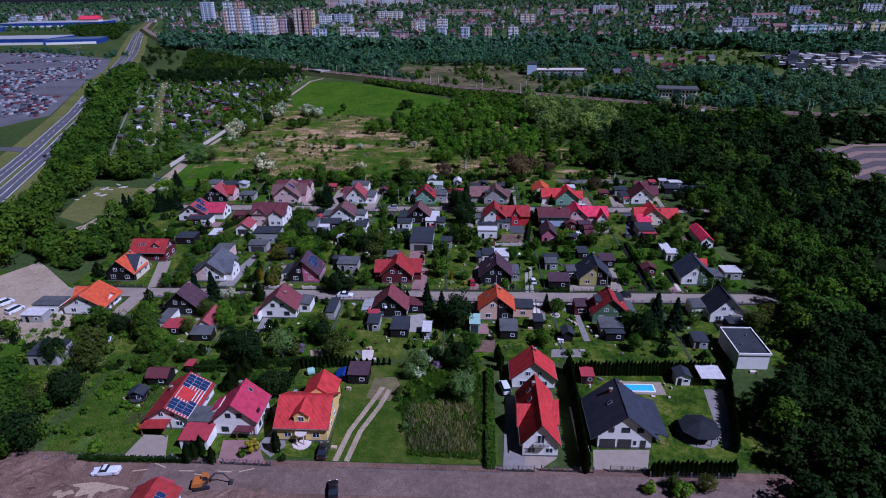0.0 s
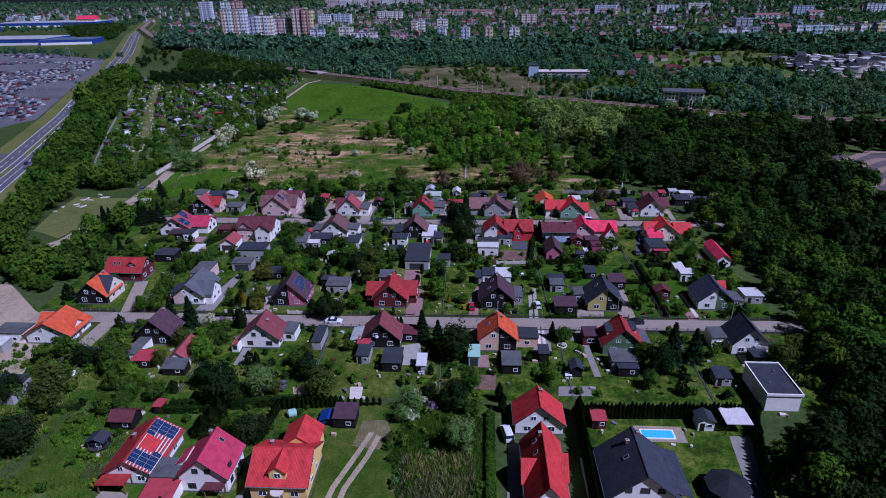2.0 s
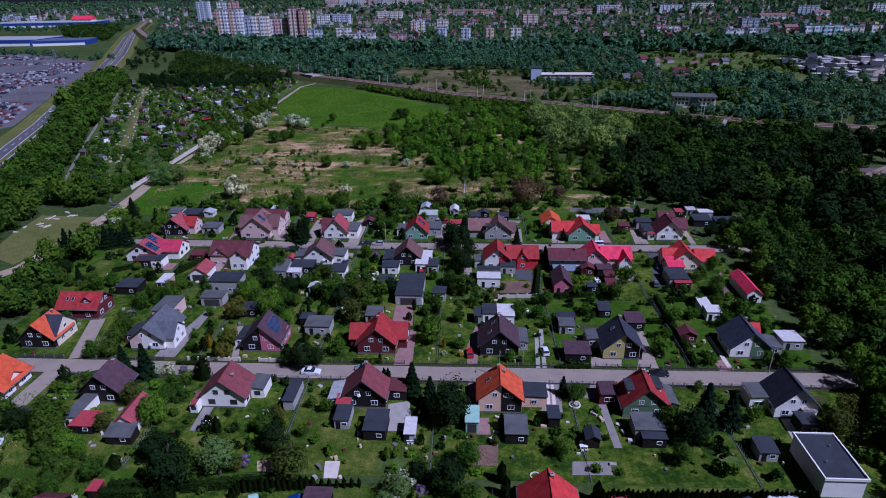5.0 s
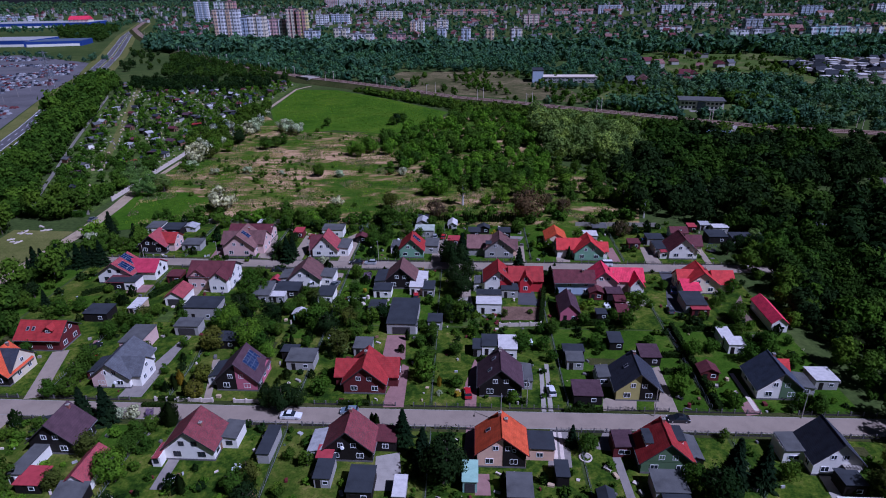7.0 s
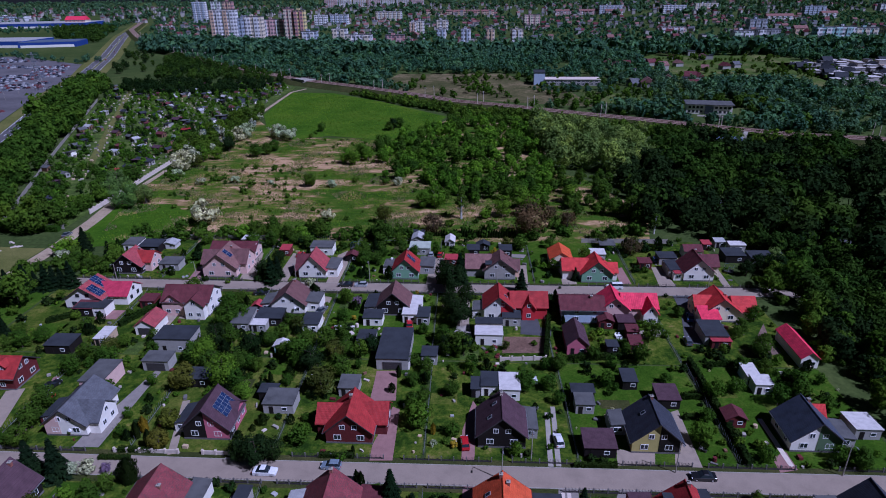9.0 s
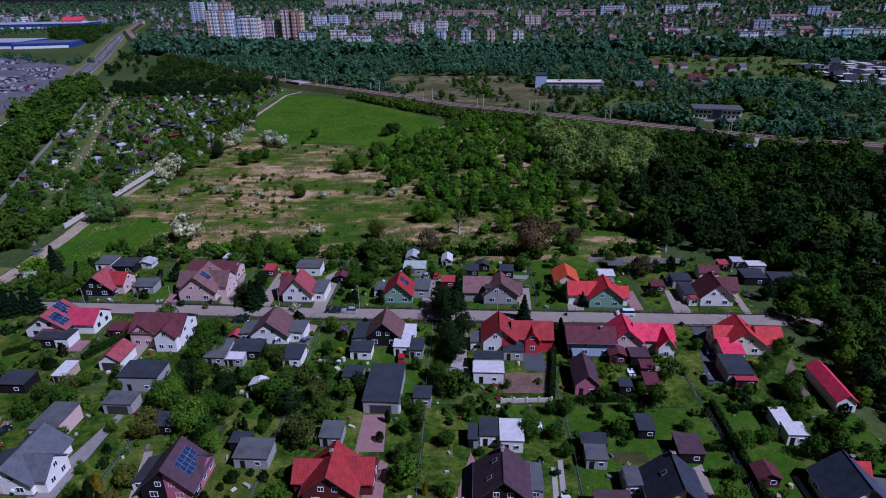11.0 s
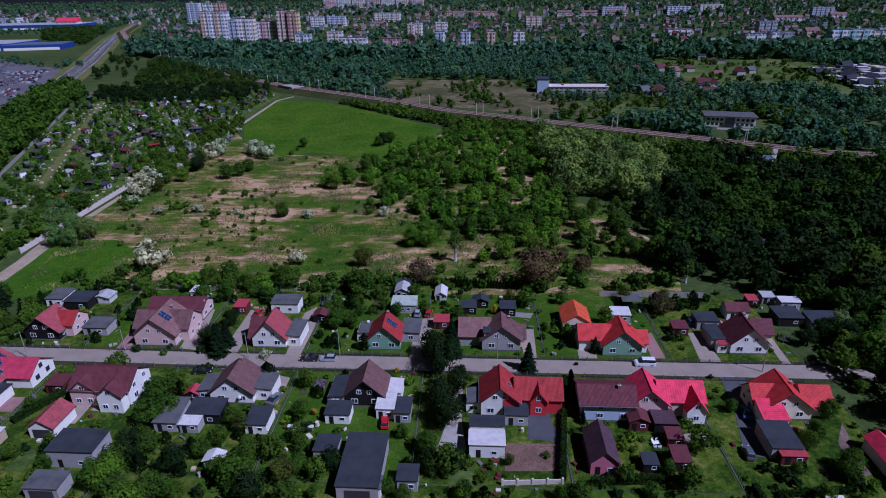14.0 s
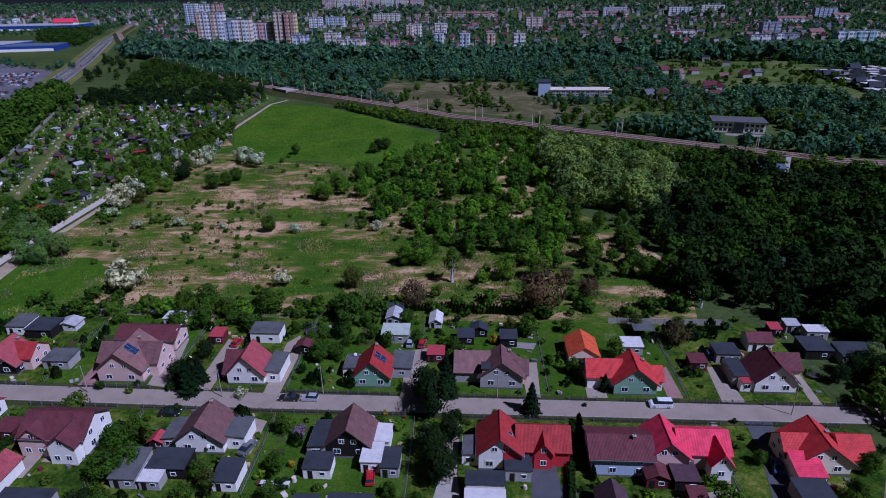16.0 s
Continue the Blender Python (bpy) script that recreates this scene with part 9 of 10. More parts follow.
for i in range(4):
    for z in (1.0, 3.9):
        window(o, pose(-14 + i * 2.6, -0.02, z), 1.8, 1.6, TRIM_D)
        window(o, pose(3.5 + i * 2.8, -0.02, z), 1.8, 1.6, TRIM_D)
slab_at("pale paved forecourt", 180, 493, 26, 6, PAVE, -14, 0.1, "forecourt")
sheet("brownfield", [(-64, 730), (50, 725), (62, 664), (98, 600), (104, 532), (40, 556), (-45, 600), (-76, 650)], 0.08, turf("brownfield", [(0.3, (0.045, 0.060, 0.018)), (0.48, (0.10, 0.095, 0.04)), (0.6, (0.22, 0.175, 0.095)), (0.72, (0.34, 0.26, 0.18))], 0.03, 0.2, 1.5), "open dry ground behind the railway", "ground")
sheet("pasture", [(104, 552), (140, 540), (156, 580), (106, 616)], 0.09, PASTURE_G, "dry pasture behind the railway", "grass")
sheet("pasture", [(195, 640), (330, 622), (424, 690), (400, 840), (365, 990), (335, 1110), (240, 1110), (222, 880)], 0.08, PASTURE_G, "green pasture with hedges", "grass")
o = thing("railway_bridge", -150, 664, -42, 0, "small concrete railway underpass bridge", "bridge")
part("deck", Mesh().box(-11, 11, -6.5, 6.5, 3.0, 4.4), CONC, o)
for s in (-1, 1):
    part("abutment", Mesh().box(s * 9 - 1, s * 9 + 1, -7.5, 7.5, 0, 3.0), CONC, o)
    part("parapet", Mesh().box(-11, 11, s * 6.6 - 0.15, s * 6.6 + 0.15, 4.4, 5.3), CONC, o)
o = thing("footbridge_steps", 170, 425, -28, 0, "pale concrete stairway down the railway bank", "stairs")
part("flight", Mesh().add([(-1.1, -38, 0), (1.1, -38, 0), (1.1, 0, 4.2), (-1.1, 0, 4.2), (-1.1, -38, 0.4), (1.1, -38, 0.4), (1.1, 0, 4.6), (-1.1, 0, 4.6)], [(3, 2, 1, 0), (4, 5, 6, 7), (0, 1, 5, 4), (1, 2, 6, 5), (2, 3, 7, 6), (3, 0, 4, 7)]), CONC, o)
for i in range(6):
    y = -34 + 6.4 * i
    part("support", Mesh().box(-0.8, 0.8, y - 0.3, y + 0.3, 0, (y + 38) / 38 * 4.2 + 0.1), CONC, o)
for s in (-1, 1):
    part("railing", Mesh().add([(s * 1.02, -38, 1.4), (s * 1.1, -38, 1.4), (s * 1.1, 0, 5.6), (s * 1.02, 0, 5.6), (s * 1.02, -38, 1.5), (s * 1.1, -38, 1.5), (s * 1.1, 0, 5.7), (s * 1.02, 0, 5.7)], [(3, 2, 1, 0), (4, 5, 6, 7), (0, 1, 5, 4), (1, 2, 6, 5), (2, 3, 7, 6), (3, 0, 4, 7)]), ZINC, o)
o = thing("railway_hut", 156, 414, -22, 0, "flat blue-grey roofed building below the railway bank", "building")
part("wall", Mesh().box(-6.5, 6.5, -4, 4, 0, 3.2), W_GREY, o)
part("roof", Mesh().box(-7, 7, -4.5, 4.5, 3.21, 3.5), A_ROOF, o)
for i in range(3):
    window(o, pose(-4 + i * 4, -4.02, 1.0), 1.2, 1.2)

# retail halls and car park beside the highway
for x, y, w, d, h, rot, lab in ((-860, 1150, 250, 90, 10, 2, "large flat-roofed retail hall with a blue wall band"), (-700, 1140, 90, 60, 8, 14, "blue flat-roofed retail annex"), (-1120, 1760, 260, 120, 11, 8, "long pale warehouse with a blue band"), (-1220, 1480, 220, 100, 10, 6, "pale flat distribution warehouse building"), (-900, 1010, 150, 40, 7, 3, "low blue flat-roofed retail building")):
    o = thing("retail_hall", x, y, rot, 0, lab, "building")
    part("wall", Mesh().box(-w / 2, w / 2, -d / 2, d / 2, 0, h), shared("hallblue", lambda: plain("cladding_blue", (0.03, 0.06, 0.24), 0.5, 0.15, 0.05)), o)
    part("roof", Mesh().box(-w / 2 + 1, w / 2 - 1, -d / 2 + 1, d / 2 - 1, h + 0.01, h + 0.8), A_ROOF if x > -800 else SHEET, o)
    part("fascia", Mesh().box(-w / 2 + 4, w / 2 - 4, -d / 2 - 0.6, -d / 2 - 0.01, 0, 4), W_WHITE, o)


def parked_rows(seed):
    """Double rows of cars with aisles between them; far off the rows stand closer."""
    rng = np.random.default_rng(seed)
    groups = {}
    y = 404.0
    r = 0
    while y < 950:
        for k in range(150):
            x = -306 - k * 3.1
            gap = noise.noise((x * 0.012, y * 0.02, 2)) < -0.05 or k % 17 == 0
            if not gap and inside(x - 6, y, LOT) and inside(x + 7, y, LOT) and rng.random() < 0.8:
                groups.setdefault(int(rng.integers(0, 5)), []).append((x + rng.normal() * 0.15, y - k * 0.22 + rng.normal() * 0.3))
        y += 5.4 if r % 2 == 0 else 10.5
        r += 1
    o = thing("parked_cars", 0, 0, 0, 0, "rows of small parked cars on the car park", "cars", kind="stuff")
    for c, spots in groups.items():
        m = Mesh()
        for x, y in spots:
            m.box(x - 0.9, x + 0.9, y - 2.2, y + 2.2, 0.1, 0.9).box(x - 0.75, x + 0.75, y - 1.3, y + 1.0, 0.9, 1.5)
        mt = shared(("far_paint", c), lambda: gloss("far_paint", ((0.40, 0.40, 0.41), (0.03, 0.03, 0.04), (0.2, 0.21, 0.23), (0.12, 0.13, 0.16), (0.16, 0.05, 0.05))[c], 0.3))
        part("cars", m, mt, o)["kind"] = "stuff"


parked_rows(5)
rng_t = np.random.default_rng(9)
for i in range(15):
    k = rng_t.uniform(0.5, 8.5)
    a, b = Vector(HIGHWAY[int(k)]), Vector(HIGHWAY[int(k) + 1])
    p = a.lerp(b, k % 1)
    s = 1 if i % 2 else -1
    car(("sedan", "hatch", "van")[i % 3], ("white", "black", "silver", "red", "grey")[i % 5], p.x + s * (5.6 + (i % 3 - 1) * 2.4), p.y + s * 2.4, math.degrees(math.atan2(b.y - a.y, b.x - a.x)) + (0 if s > 0 else 180), 0.14, "on the highway")
for i in range(9):
    a = Vector((-336, 420)).lerp(Vector((-420, 680)), i / 8)
    street_lamp(a.x, a.y, 12, 2.0, 200, "tall pale lamp post by the car park")
o = thing("pylon", -395, 640, 15, 0, "grey lattice electricity pylon", "pylon")
legs = [(-3, -3), (3, -3), (3, 3), (-3, 3)]
for x, y in legs:
    part("leg", Mesh().tube((x, y, 0), (x * 0.12, y * 0.12, 34), 0.22, 0.14, 5), ZINC, o)
for z in (22, 27, 32):
    part("crossarm", Mesh().box(-7 + (z - 22) * 0.3, 7 - (z - 22) * 0.3, -0.2, 0.2, z, z + 0.35), ZINC, o)
for j in range(6):
    k0, k1 = 1 - 0.88 * j / 7, 1 - 0.88 * (j + 1) / 7
    for a in range(4):
        (x0, y0), (x1, y1) = legs[a], legs[(a + 1) % 4]
        part("brace", Mesh().tube((x0 * k0, y0 * k0, 34 * j / 7), (x1 * k1, y1 * k1, 34 * (j + 1) / 7), 0.08, 0.08, 4, False), ZINC, o)


# small town houses far off, too many to count
def town(seed, poly, step, label, tall=1.0, covers=(R_MAROON, R_TAN, R_GREY, FELT), flat=1):
    rng = np.random.default_rng(seed)
    walls, roofs = Mesh(), [Mesh() for _ in range(4)]
    for x, y, _, s in fill(poly, step, seed, 0.8, 1.4):
        w, d, h = 8.5 * s, 7.5 * s, rng.uniform(2.8, 5.5) * tall
        m4 = pose(x, y, 0, 0, 0, rng.choice([0, 90]) + rng.normal() * 12)
        walls.box(-w / 2, w / 2, -d / 2, d / 2, 0, h, m4)
        k = int(rng.integers(0, 4))
        if k >= 4 - flat:
            roofs[k].box(-w / 2 - 0.3, w / 2 + 0.3, -d / 2 - 0.3, d / 2 + 0.3, h + 0.01, h + 0.4, m4)
        else:
            roofs[k].prism([(-w / 2 - 0.5, h), (w / 2 + 0.5, h), (0, h + w * 0.36)], -d / 2 - 0.5, d / 2 + 0.5, m4)
    o = thing("town_houses", 0, 0, 0, 0, label, "houses", kind="stuff")
    part("walls", walls, W_GREY, o)["kind"] = "stuff"
    for r, mt in zip(roofs, covers):
        if r.v:
            part("roofs", r, mt, o)["kind"] = "stuff"


town(61, [(-260, 900), (500, 860), (900, 1300), (900, 1900), (-900, 1900), (-520, 1150)], 52, "scattered town houses among trees", 1.5)
sheet("works_yard", [(340, 622), (475, 606), (530, 806), (358, 796)], 0.08, PAVE_L, "pale concrete yards among low workshops", "yard")
town(62, [(345, 628), (470, 612), (640, 600), (760, 800), (520, 806), (362, 790)], 15, "dense low garages and workshops", 0.8, (FELT, SHEET_W, FELT_L, SHEET), 3)
town(63, [(180, 700), (330, 760), (340, 900), (120, 860)], 40, "village houses behind the pasture")
town(64, [(-1400, 1900), (1500, 1900), (2400, 3400), (-2400, 3400)], 80, "distant city roofs", 2.6)
town(65, [(150, 630), (190, 600), (240, 640), (200, 690)], 22, "workshops behind the office building")

# siding on the wooded side
sheet("rail_yard", [(176, 246), (184, 262), (192, 330), (420, 345), (420, 250), (300, 240)], 0.07, BALLAST_D, "dark ballast of the railway yard", "railway")
for i in range(6):
    ribbon("siding", [(168 + i * 5, 246 + i * 14), (200 + i * 4, 262 + i * 15), (420, 262 + i * 16)], 5.0, 0.12 + 0.01 * i, BALLAST, "brown railway siding", "railway")
ribbon("lane", [(118, 70), (140, 130), (158, 200), (150, 262), (118, 285), (108, 330), (112, 360)], 4.2, 0.12, TAR, "narrow wooded lane", "lane")

# ---- allotments ----
ALLOT = [(-155, 289), (-156, 640), (-172, 660), (-332, 656), (-300, 576), (-229, 408), (-199, 340), (-174, 289)]
CABIN_ROOFS = [(FELT, "dark felt"), (R_MAROON, "dull maroon"), (FELT_L, "grey felt"), (FELT, "dark felt"), (R_PURPLE, "dark brown"), (FELT, "dark felt"), (SHEET, "grey sheet"), (FELT_L, "grey felt")]
CABIN_WALLS = [(WOOD, "brown timber"), (W_WHITE, "white-painted"), (WOOD_D, "dark timber"), (WOOD, "brown timber"), (W_GREY, "grey"), (WOOD_D, "dark timber")]


def cabin(x, y, w, d, h, rot, roof_m, roof_w, wall_m, wall_w, gable):
    o = thing("allotment_cabin", x, y, rot, 0, "small " + wall_w + " allotment cabin with " + roof_w + " roof", "cabin", "allotment cabins")
    t = h + (w * 0.28 if gable else 0.35)
    if gable:
        part("wall", Mesh().prism([(-w / 2, 0), (w / 2, 0), (w / 2, h), (0, t), (-w / 2, h)], 0, d), wall_m, o)
        part("roof", Mesh().prism([(-w / 2 - 0.3, h - 0.1), (0, t + 0.02), (w / 2 + 0.3, h - 0.1), (w / 2 + 0.3, h + 0.05), (0, t + 0.17), (-w / 2 - 0.3, h + 0.05)], -0.5, d + 0.3), roof_m, o)
    else:
        part("wall", Mesh().prism([(-w / 2, 0), (w / 2, 0), (w / 2, t), (-w / 2, h)], 0, d), wall_m, o)
        part("roof", Mesh().prism([(-w / 2 - 0.3, h - 0.02), (w / 2 + 0.3, t + 0.05), (w / 2 + 0.3, t + 0.2), (-w / 2 - 0.3, h + 0.13)], -0.4, d + 0.3), roof_m, o)
    part("door", Mesh().box(-w * 0.3, -w * 0.3 + 0.85, -0.05, -0.004, 0.05, 1.95), WOOD_D, o)
    part("window", Mesh().box(w * 0.1, w * 0.1 + 0.9, -0.05, -0.004, 0.9, 1.75), GLASS, o)


rng_c = np.random.default_rng(77)
for n_c, (x, y, _, s) in enumerate(fill(ALLOT, 14.8, 71, 0.75, 1.2, 0.3)):
    if abs(x - (-193 - (y - 372) * 0.43)) < 6:
        continue
    rm, rw = CABIN_ROOFS[int(rng_c.integers(0, 8))]
    wm, ww = CABIN_WALLS[int(rng_c.integers(0, 6))]
    cabin(x, y, 3.7 * s, 4.2 * s, 2.2, -22 + rng_c.choice([0, 90]) + rng_c.normal() * 4, rm, rw, wm, ww, rng_c.random() < 0.6)
for sd, st, keys, lf, lab in ((81, 6.6, ["broad", "olive", "bush"], L_MID, "fruit trees and shrubs of the allotments"), (82, 8.0, ["bright", "bbush"], L_BRIGHT, "bright green shrubs of the allotments"), (83, 20, ["dark", "spruce"], L_DARK, "dark trees of the allotments"), (84, 30, ["wbush", "blossom"], L_WHITE, "white blossoming shrubs of the allotments")):
    spots = [q for q in fill(ALLOT, st, sd, 0.3, 0.7) if abs(q[0] - (-193 - (q[1] - 372) * 0.43)) > 4.5]
    scattered("allotment_growth", lab, "shrubs", spots, keys, lf, sd, 0.055, 3.4, False)
for x, y, w, d, rot, rm, rw in ((-172.5, 356, 6.0, 4.0, -12, R_RED, "red sheet"), (-168.9, 376, 6.4, 4.6, -8, R_PURPLE, "dark brown"), (-174.3, 450, 5.6, 4.6, 20, R_RED, "bright red"), (-168.8, 494, 8.0, 4.4, -5, FELT_L, "grey felt")):
    cabin(x, y, w, d, 2.3, rot, rm, rw, WOOD_D, "dark timber", False)
NEAR_ALLOT = [(-158, 290), (-174, 289), (-198, 340), (-212, 372), (-162, 392)]
scattered("allotment_growth", "fruit trees and bushes of the nearest allotments", "shrubs", [q for q in fill(NEAR_ALLOT, 5.0, 92, 0.3, 0.9) if noise.noise((q[0] * 0.06, q[1] * 0.06, 9)) > -0.15], ["broad", "bush", "olive", "dark"], L_MID, 93, 0.16, 2.2, False)
FAR_ALLOT = [(-180, 600), (-170, 668), (-330, 672), (-290, 600)]
scattered("allotment_growth", "dark trees at the far end of the allotments", "woods", fill(FAR_ALLOT, 8, 85, 0.8, 1.2), ["dark", "broad"], L_DARK, 86, 0.15, 2.2, False)


def clutter(seed, poly, n, lo, hi):
    """Boxes, beds, water butts and frames lying about the plots."""
    rng = np.random.default_rng(seed)
    ms = [Mesh() for _ in range(4)]
    xs, ys = [p[0] for p in poly], [p[1] for p in poly]
    k = 0
    while k < n:
        x, y = rng.uniform(min(xs), max(xs)), rng.uniform(min(ys), max(ys))
        if inside(x, y, poly):
            s = rng.uniform(lo, hi, 3)
            ms[k % 4].box(-s[0] / 2, s[0] / 2, -s[1] / 2, s[1] / 2, 0, s[2] * 0.7, pose(x, y, 0.05, 0, 0, rng.uniform(0, 90)))
            k += 1
    o = thing("garden_clutter", 0, 0, 0, 0, "beds, butts, frames and boxes about the plots", "clutter", kind="stuff")
    for m, mt in zip(ms, (CONC, WOOD_L, CONC_L, PLINTH)):
        part("pieces", m, mt, o)["kind"] = "stuff"


clutter(91, ALLOT, 900, 0.3, 1.5)
fence(-150.6, 300, -151.6, 384, "pale", 2.2, 3.0, label="pale concrete wall with piers along the lane")
EDGE = [(-177.5, 284), (-202, 339.5), (-232.5, 408), (-304, 576)]
for (x0, y0), (x1, y1) in zip(EDGE, EDGE[1:]):
    fence(x0, y0, x1, y1, "slab", 2.0, 9.0, label="long pale concrete fence of the allotments")

# ---- distant city ----
block("tall white apartment block with rows of windows", -751, 1900, 39, 14, 55, (A_WHITE, A_BLUE), FELT_L)
block("tall pale green apartment block with rows of windows", -480, 1330, 24, 14, 64, (A_GREEN, A_WHITE), FELT_L)
block("tall red apartment block with rows of windows", -459, 1330, 19, 14, 64, (A_RED, A_ORANGE), FELT_L)
block("tall white and orange apartment block with rows of windows", -415, 1180, 47, 14, 53, (A_WHITE, A_ORANGE, A_WHITE), FELT_L)
block("tall blue-grey apartment block with rows of windows", -360, 1110, 10, 30, 42, (A_BLUE, A_BLUE), FELT_L)
block("tall cream apartment block with rows of windows", -340, 1112, 29, 16, 44, (A_CREAM, A_WHITE), FELT_L)
block("tall pink and white apartment block with rows of windows", -323, 1160, 33, 14, 37, (A_PINK, A_WHITE, A_PINK), FELT_L)
block("tall red and cream apartment block with rows of windows", -291, 1150, 16, 14, 54, (A_RED, A_CREAM), FELT_L)
block("tall yellow and red apartment block with rows of windows", -272, 1148, 19, 14, 52, (A_YEL, A_RED), FELT_L)
block("long pale apartment slab on the horizon", -652, 3300, 67, 14, 42, (A_WHITE, A_PINK), FELT_L)
block("long pale apartment slab on the horizon", -580, 3300, 67, 14, 41, (A_CREAM, A_WHITE), FELT_L)
block("long pale apartment slab on the horizon", -507, 3300, 67, 14, 40, (A_ORANGE, A_WHITE), FELT_L)
block("long pale apartment slab on the horizon", -435, 3300, 67, 14, 39, (A_WHITE, A_PINK), FELT_L)
block("long pale apartment slab on the horizon", -363, 3300, 66, 14, 38, (A_CREAM, A_WHITE), FELT_L)
block("long pale apartment slab on the horizon", -290, 3300, 66, 14, 37, (A_ORANGE, A_WHITE), FELT_L)
block("long pale apartment slab on the horizon", -218, 3300, 66, 14, 42, (A_WHITE, A_PINK), FELT_L)
block("white low apartment building among trees", -354, 1682, 33, 14, 24, (A_WHITE, A_WHITE), FELT_L)
block("white and blue low apartment building among trees", -311, 1706, 48, 14, 24, (A_WHITE, A_BLUE), FELT_L)
block("white long apartment building among trees", -203, 1879, 75, 14, 24, (A_WHITE, A_CREAM), FELT_L)
block("white long apartment building among trees", -143, 965, 37, 14, 24, (A_WHITE, A_CREAM, A_WHITE), FELT_L)
block("red and pink apartment building among trees", -91, 960, 27, 14, 23, (A_RED, A_PINK), FELT_L)
block("red and pink small apartment building among trees", -72, 960, 12, 14, 18, (A_RED, A_PINK), FELT_L)
block("white tall apartment building among trees", -91, 1294, 13, 14, 24, (A_WHITE, A_ORANGE), FELT_L)
block("cream tall apartment building among trees", -80, 1338, 17, 14, 24, (A_WHITE, A_CREAM), FELT_L)
block("pale blue-white apartment building among trees", -29, 1071, 15, 14, 24, (A_WHITE, A_BLUE), FELT_L)
block("white apartment building among trees", -36, 1352, 24, 14, 24, (A_WHITE, A_CREAM), FELT_L)
block("white and blue apartment building among trees", 10, 1064, 16, 14, 24, (A_WHITE, A_BLUE), FELT_L)
block("cream apartment building among trees", 48, 1056, 13, 14, 24, (A_CREAM, A_ORANGE), FELT_L)
block("cream apartment building among trees", 89, 1048, 18, 14, 24, (A_CREAM, A_WHITE), FELT_L)
block("peach apartment building among trees", 166, 1557, 38, 14, 24, (A_PINK, A_CREAM), FELT_L)
block("low white apartment building among trees", -197, 1105, 25, 14, 24, (A_WHITE, A_CREAM), FELT_L)
block("grey low apartment building among trees", -234, 1050, 24, 14, 24, (A_BLUE, A_WHITE), FELT_L)
block("terrace of cream houses with red roofs", -97, 2233, 43, 14, 11, (A_CREAM, A_ORANGE), R_TAN)
block("terrace of cream houses with red roofs", -49, 2216, 43, 14, 11, (A_CREAM, A_ORANGE), R_TAN)
block("terrace of cream houses with red roofs", -3, 2199, 42, 14, 11, (A_CREAM, A_ORANGE), R_TAN)
block("terrace of cream houses with red roofs", 43, 2183, 42, 14, 11, (A_CREAM, A_ORANGE), R_TAN)
block("terrace of cream houses with red roofs", 88, 2167, 42, 14, 11, (A_CREAM, A_ORANGE), R_TAN)
block("distant terrace with red roofs", 331, 2134, 56, 14, 11, (A_WHITE, A_PINK), R_TAN)
block("distant terrace with red roofs", 405, 2107, 64, 14, 11, (A_WHITE, A_PINK), R_TAN)
block("distant terrace with red roofs", 477, 2081, 54, 14, 11, (A_WHITE, A_PINK), R_TAN)
block("tall distant white apartment block with rows of windows", 469, 2100, 72, 14, 27, (A_WHITE, A_BLUE), FELT_L)
block("tall distant blue apartment block with rows of windows", 667, 2100, 72, 14, 25, (A_BLUE, A_WHITE), FELT_L)
block("tall distant white apartment block with rows of windows", 802, 2200, 75, 14, 27, (A_WHITE, A_CREAM), FELT_L)
block("tall distant grey-blue apartment block with rows of windows", 991, 1900, 61, 14, 24, (A_BLUE, A_BLUE), FELT_L)
block("tall distant pale apartment block with rows of windows", 1260, 2000, 59, 14, 24, (A_BLUE, A_WHITE), FELT_L)
block("tall white and green apartment block with rows of windows", 402, 980, 29, 12, 23, (A_WHITE, A_GREEN, A_WHITE), FELT_L)
block("tall grey apartment block with rows of windows", 440, 985, 32, 12, 24, (A_GREY, A_WHITE, A_GREY), FELT_L)
block("tall teal apartment block with rows of windows", 526, 1000, 26, 12, 25, (A_TEAL, A_WHITE), FELT_L)
block("tall white and teal apartment block with rows of windows", 558, 1006, 30, 12, 25, (A_WHITE, A_TEAL), FELT_L)
block("tall teal and cream apartment block with rows of windows", 594, 1012, 35, 12, 23, (A_TEAL, A_CREAM), FELT_L)
block("tall yellow apartment block with rows of windows", 596, 960, 25, 12, 28, (A_YEL, A_WHITE), FELT_L)
block("tall white and yellow apartment block with rows of windows", 619, 955, 29, 12, 30, (A_WHITE, A_YEL), FELT_L)
block("tall white apartment block with rows of windows", 650, 950, 32, 12, 28, (A_WHITE, A_TEAL), FELT_L)
block("school-like building with a red roof", 752, 1600, 63, 14, 13, (A_CREAM, A_WHITE), R_TAN)
block("cream building with a red roof", 935, 1724, 40, 14, 13, (A_CREAM, A_WHITE), R_TAN)
block("low pink-white building in the city", 405, 1291, 45, 14, 10, (A_PINK, A_WHITE), FELT_L)
block("grey-blue apartment building among trees", 543, 1249, 33, 14, 24, (A_BLUE, A_GREY), FELT_L)
block("low building with a red roof", 603, 1212, 23, 14, 10, (A_CREAM, A_ORANGE), R_TAN)
block("long white warehouse in the city", -1463, 2100, 114, 40, 16, (A_WHITE, A_BLUE), FELT_L)
block("red-roofed church-like hall in the city", -1028, 1750, 55, 25, 17, (A_CREAM, A_RED), R_CRIMSON)

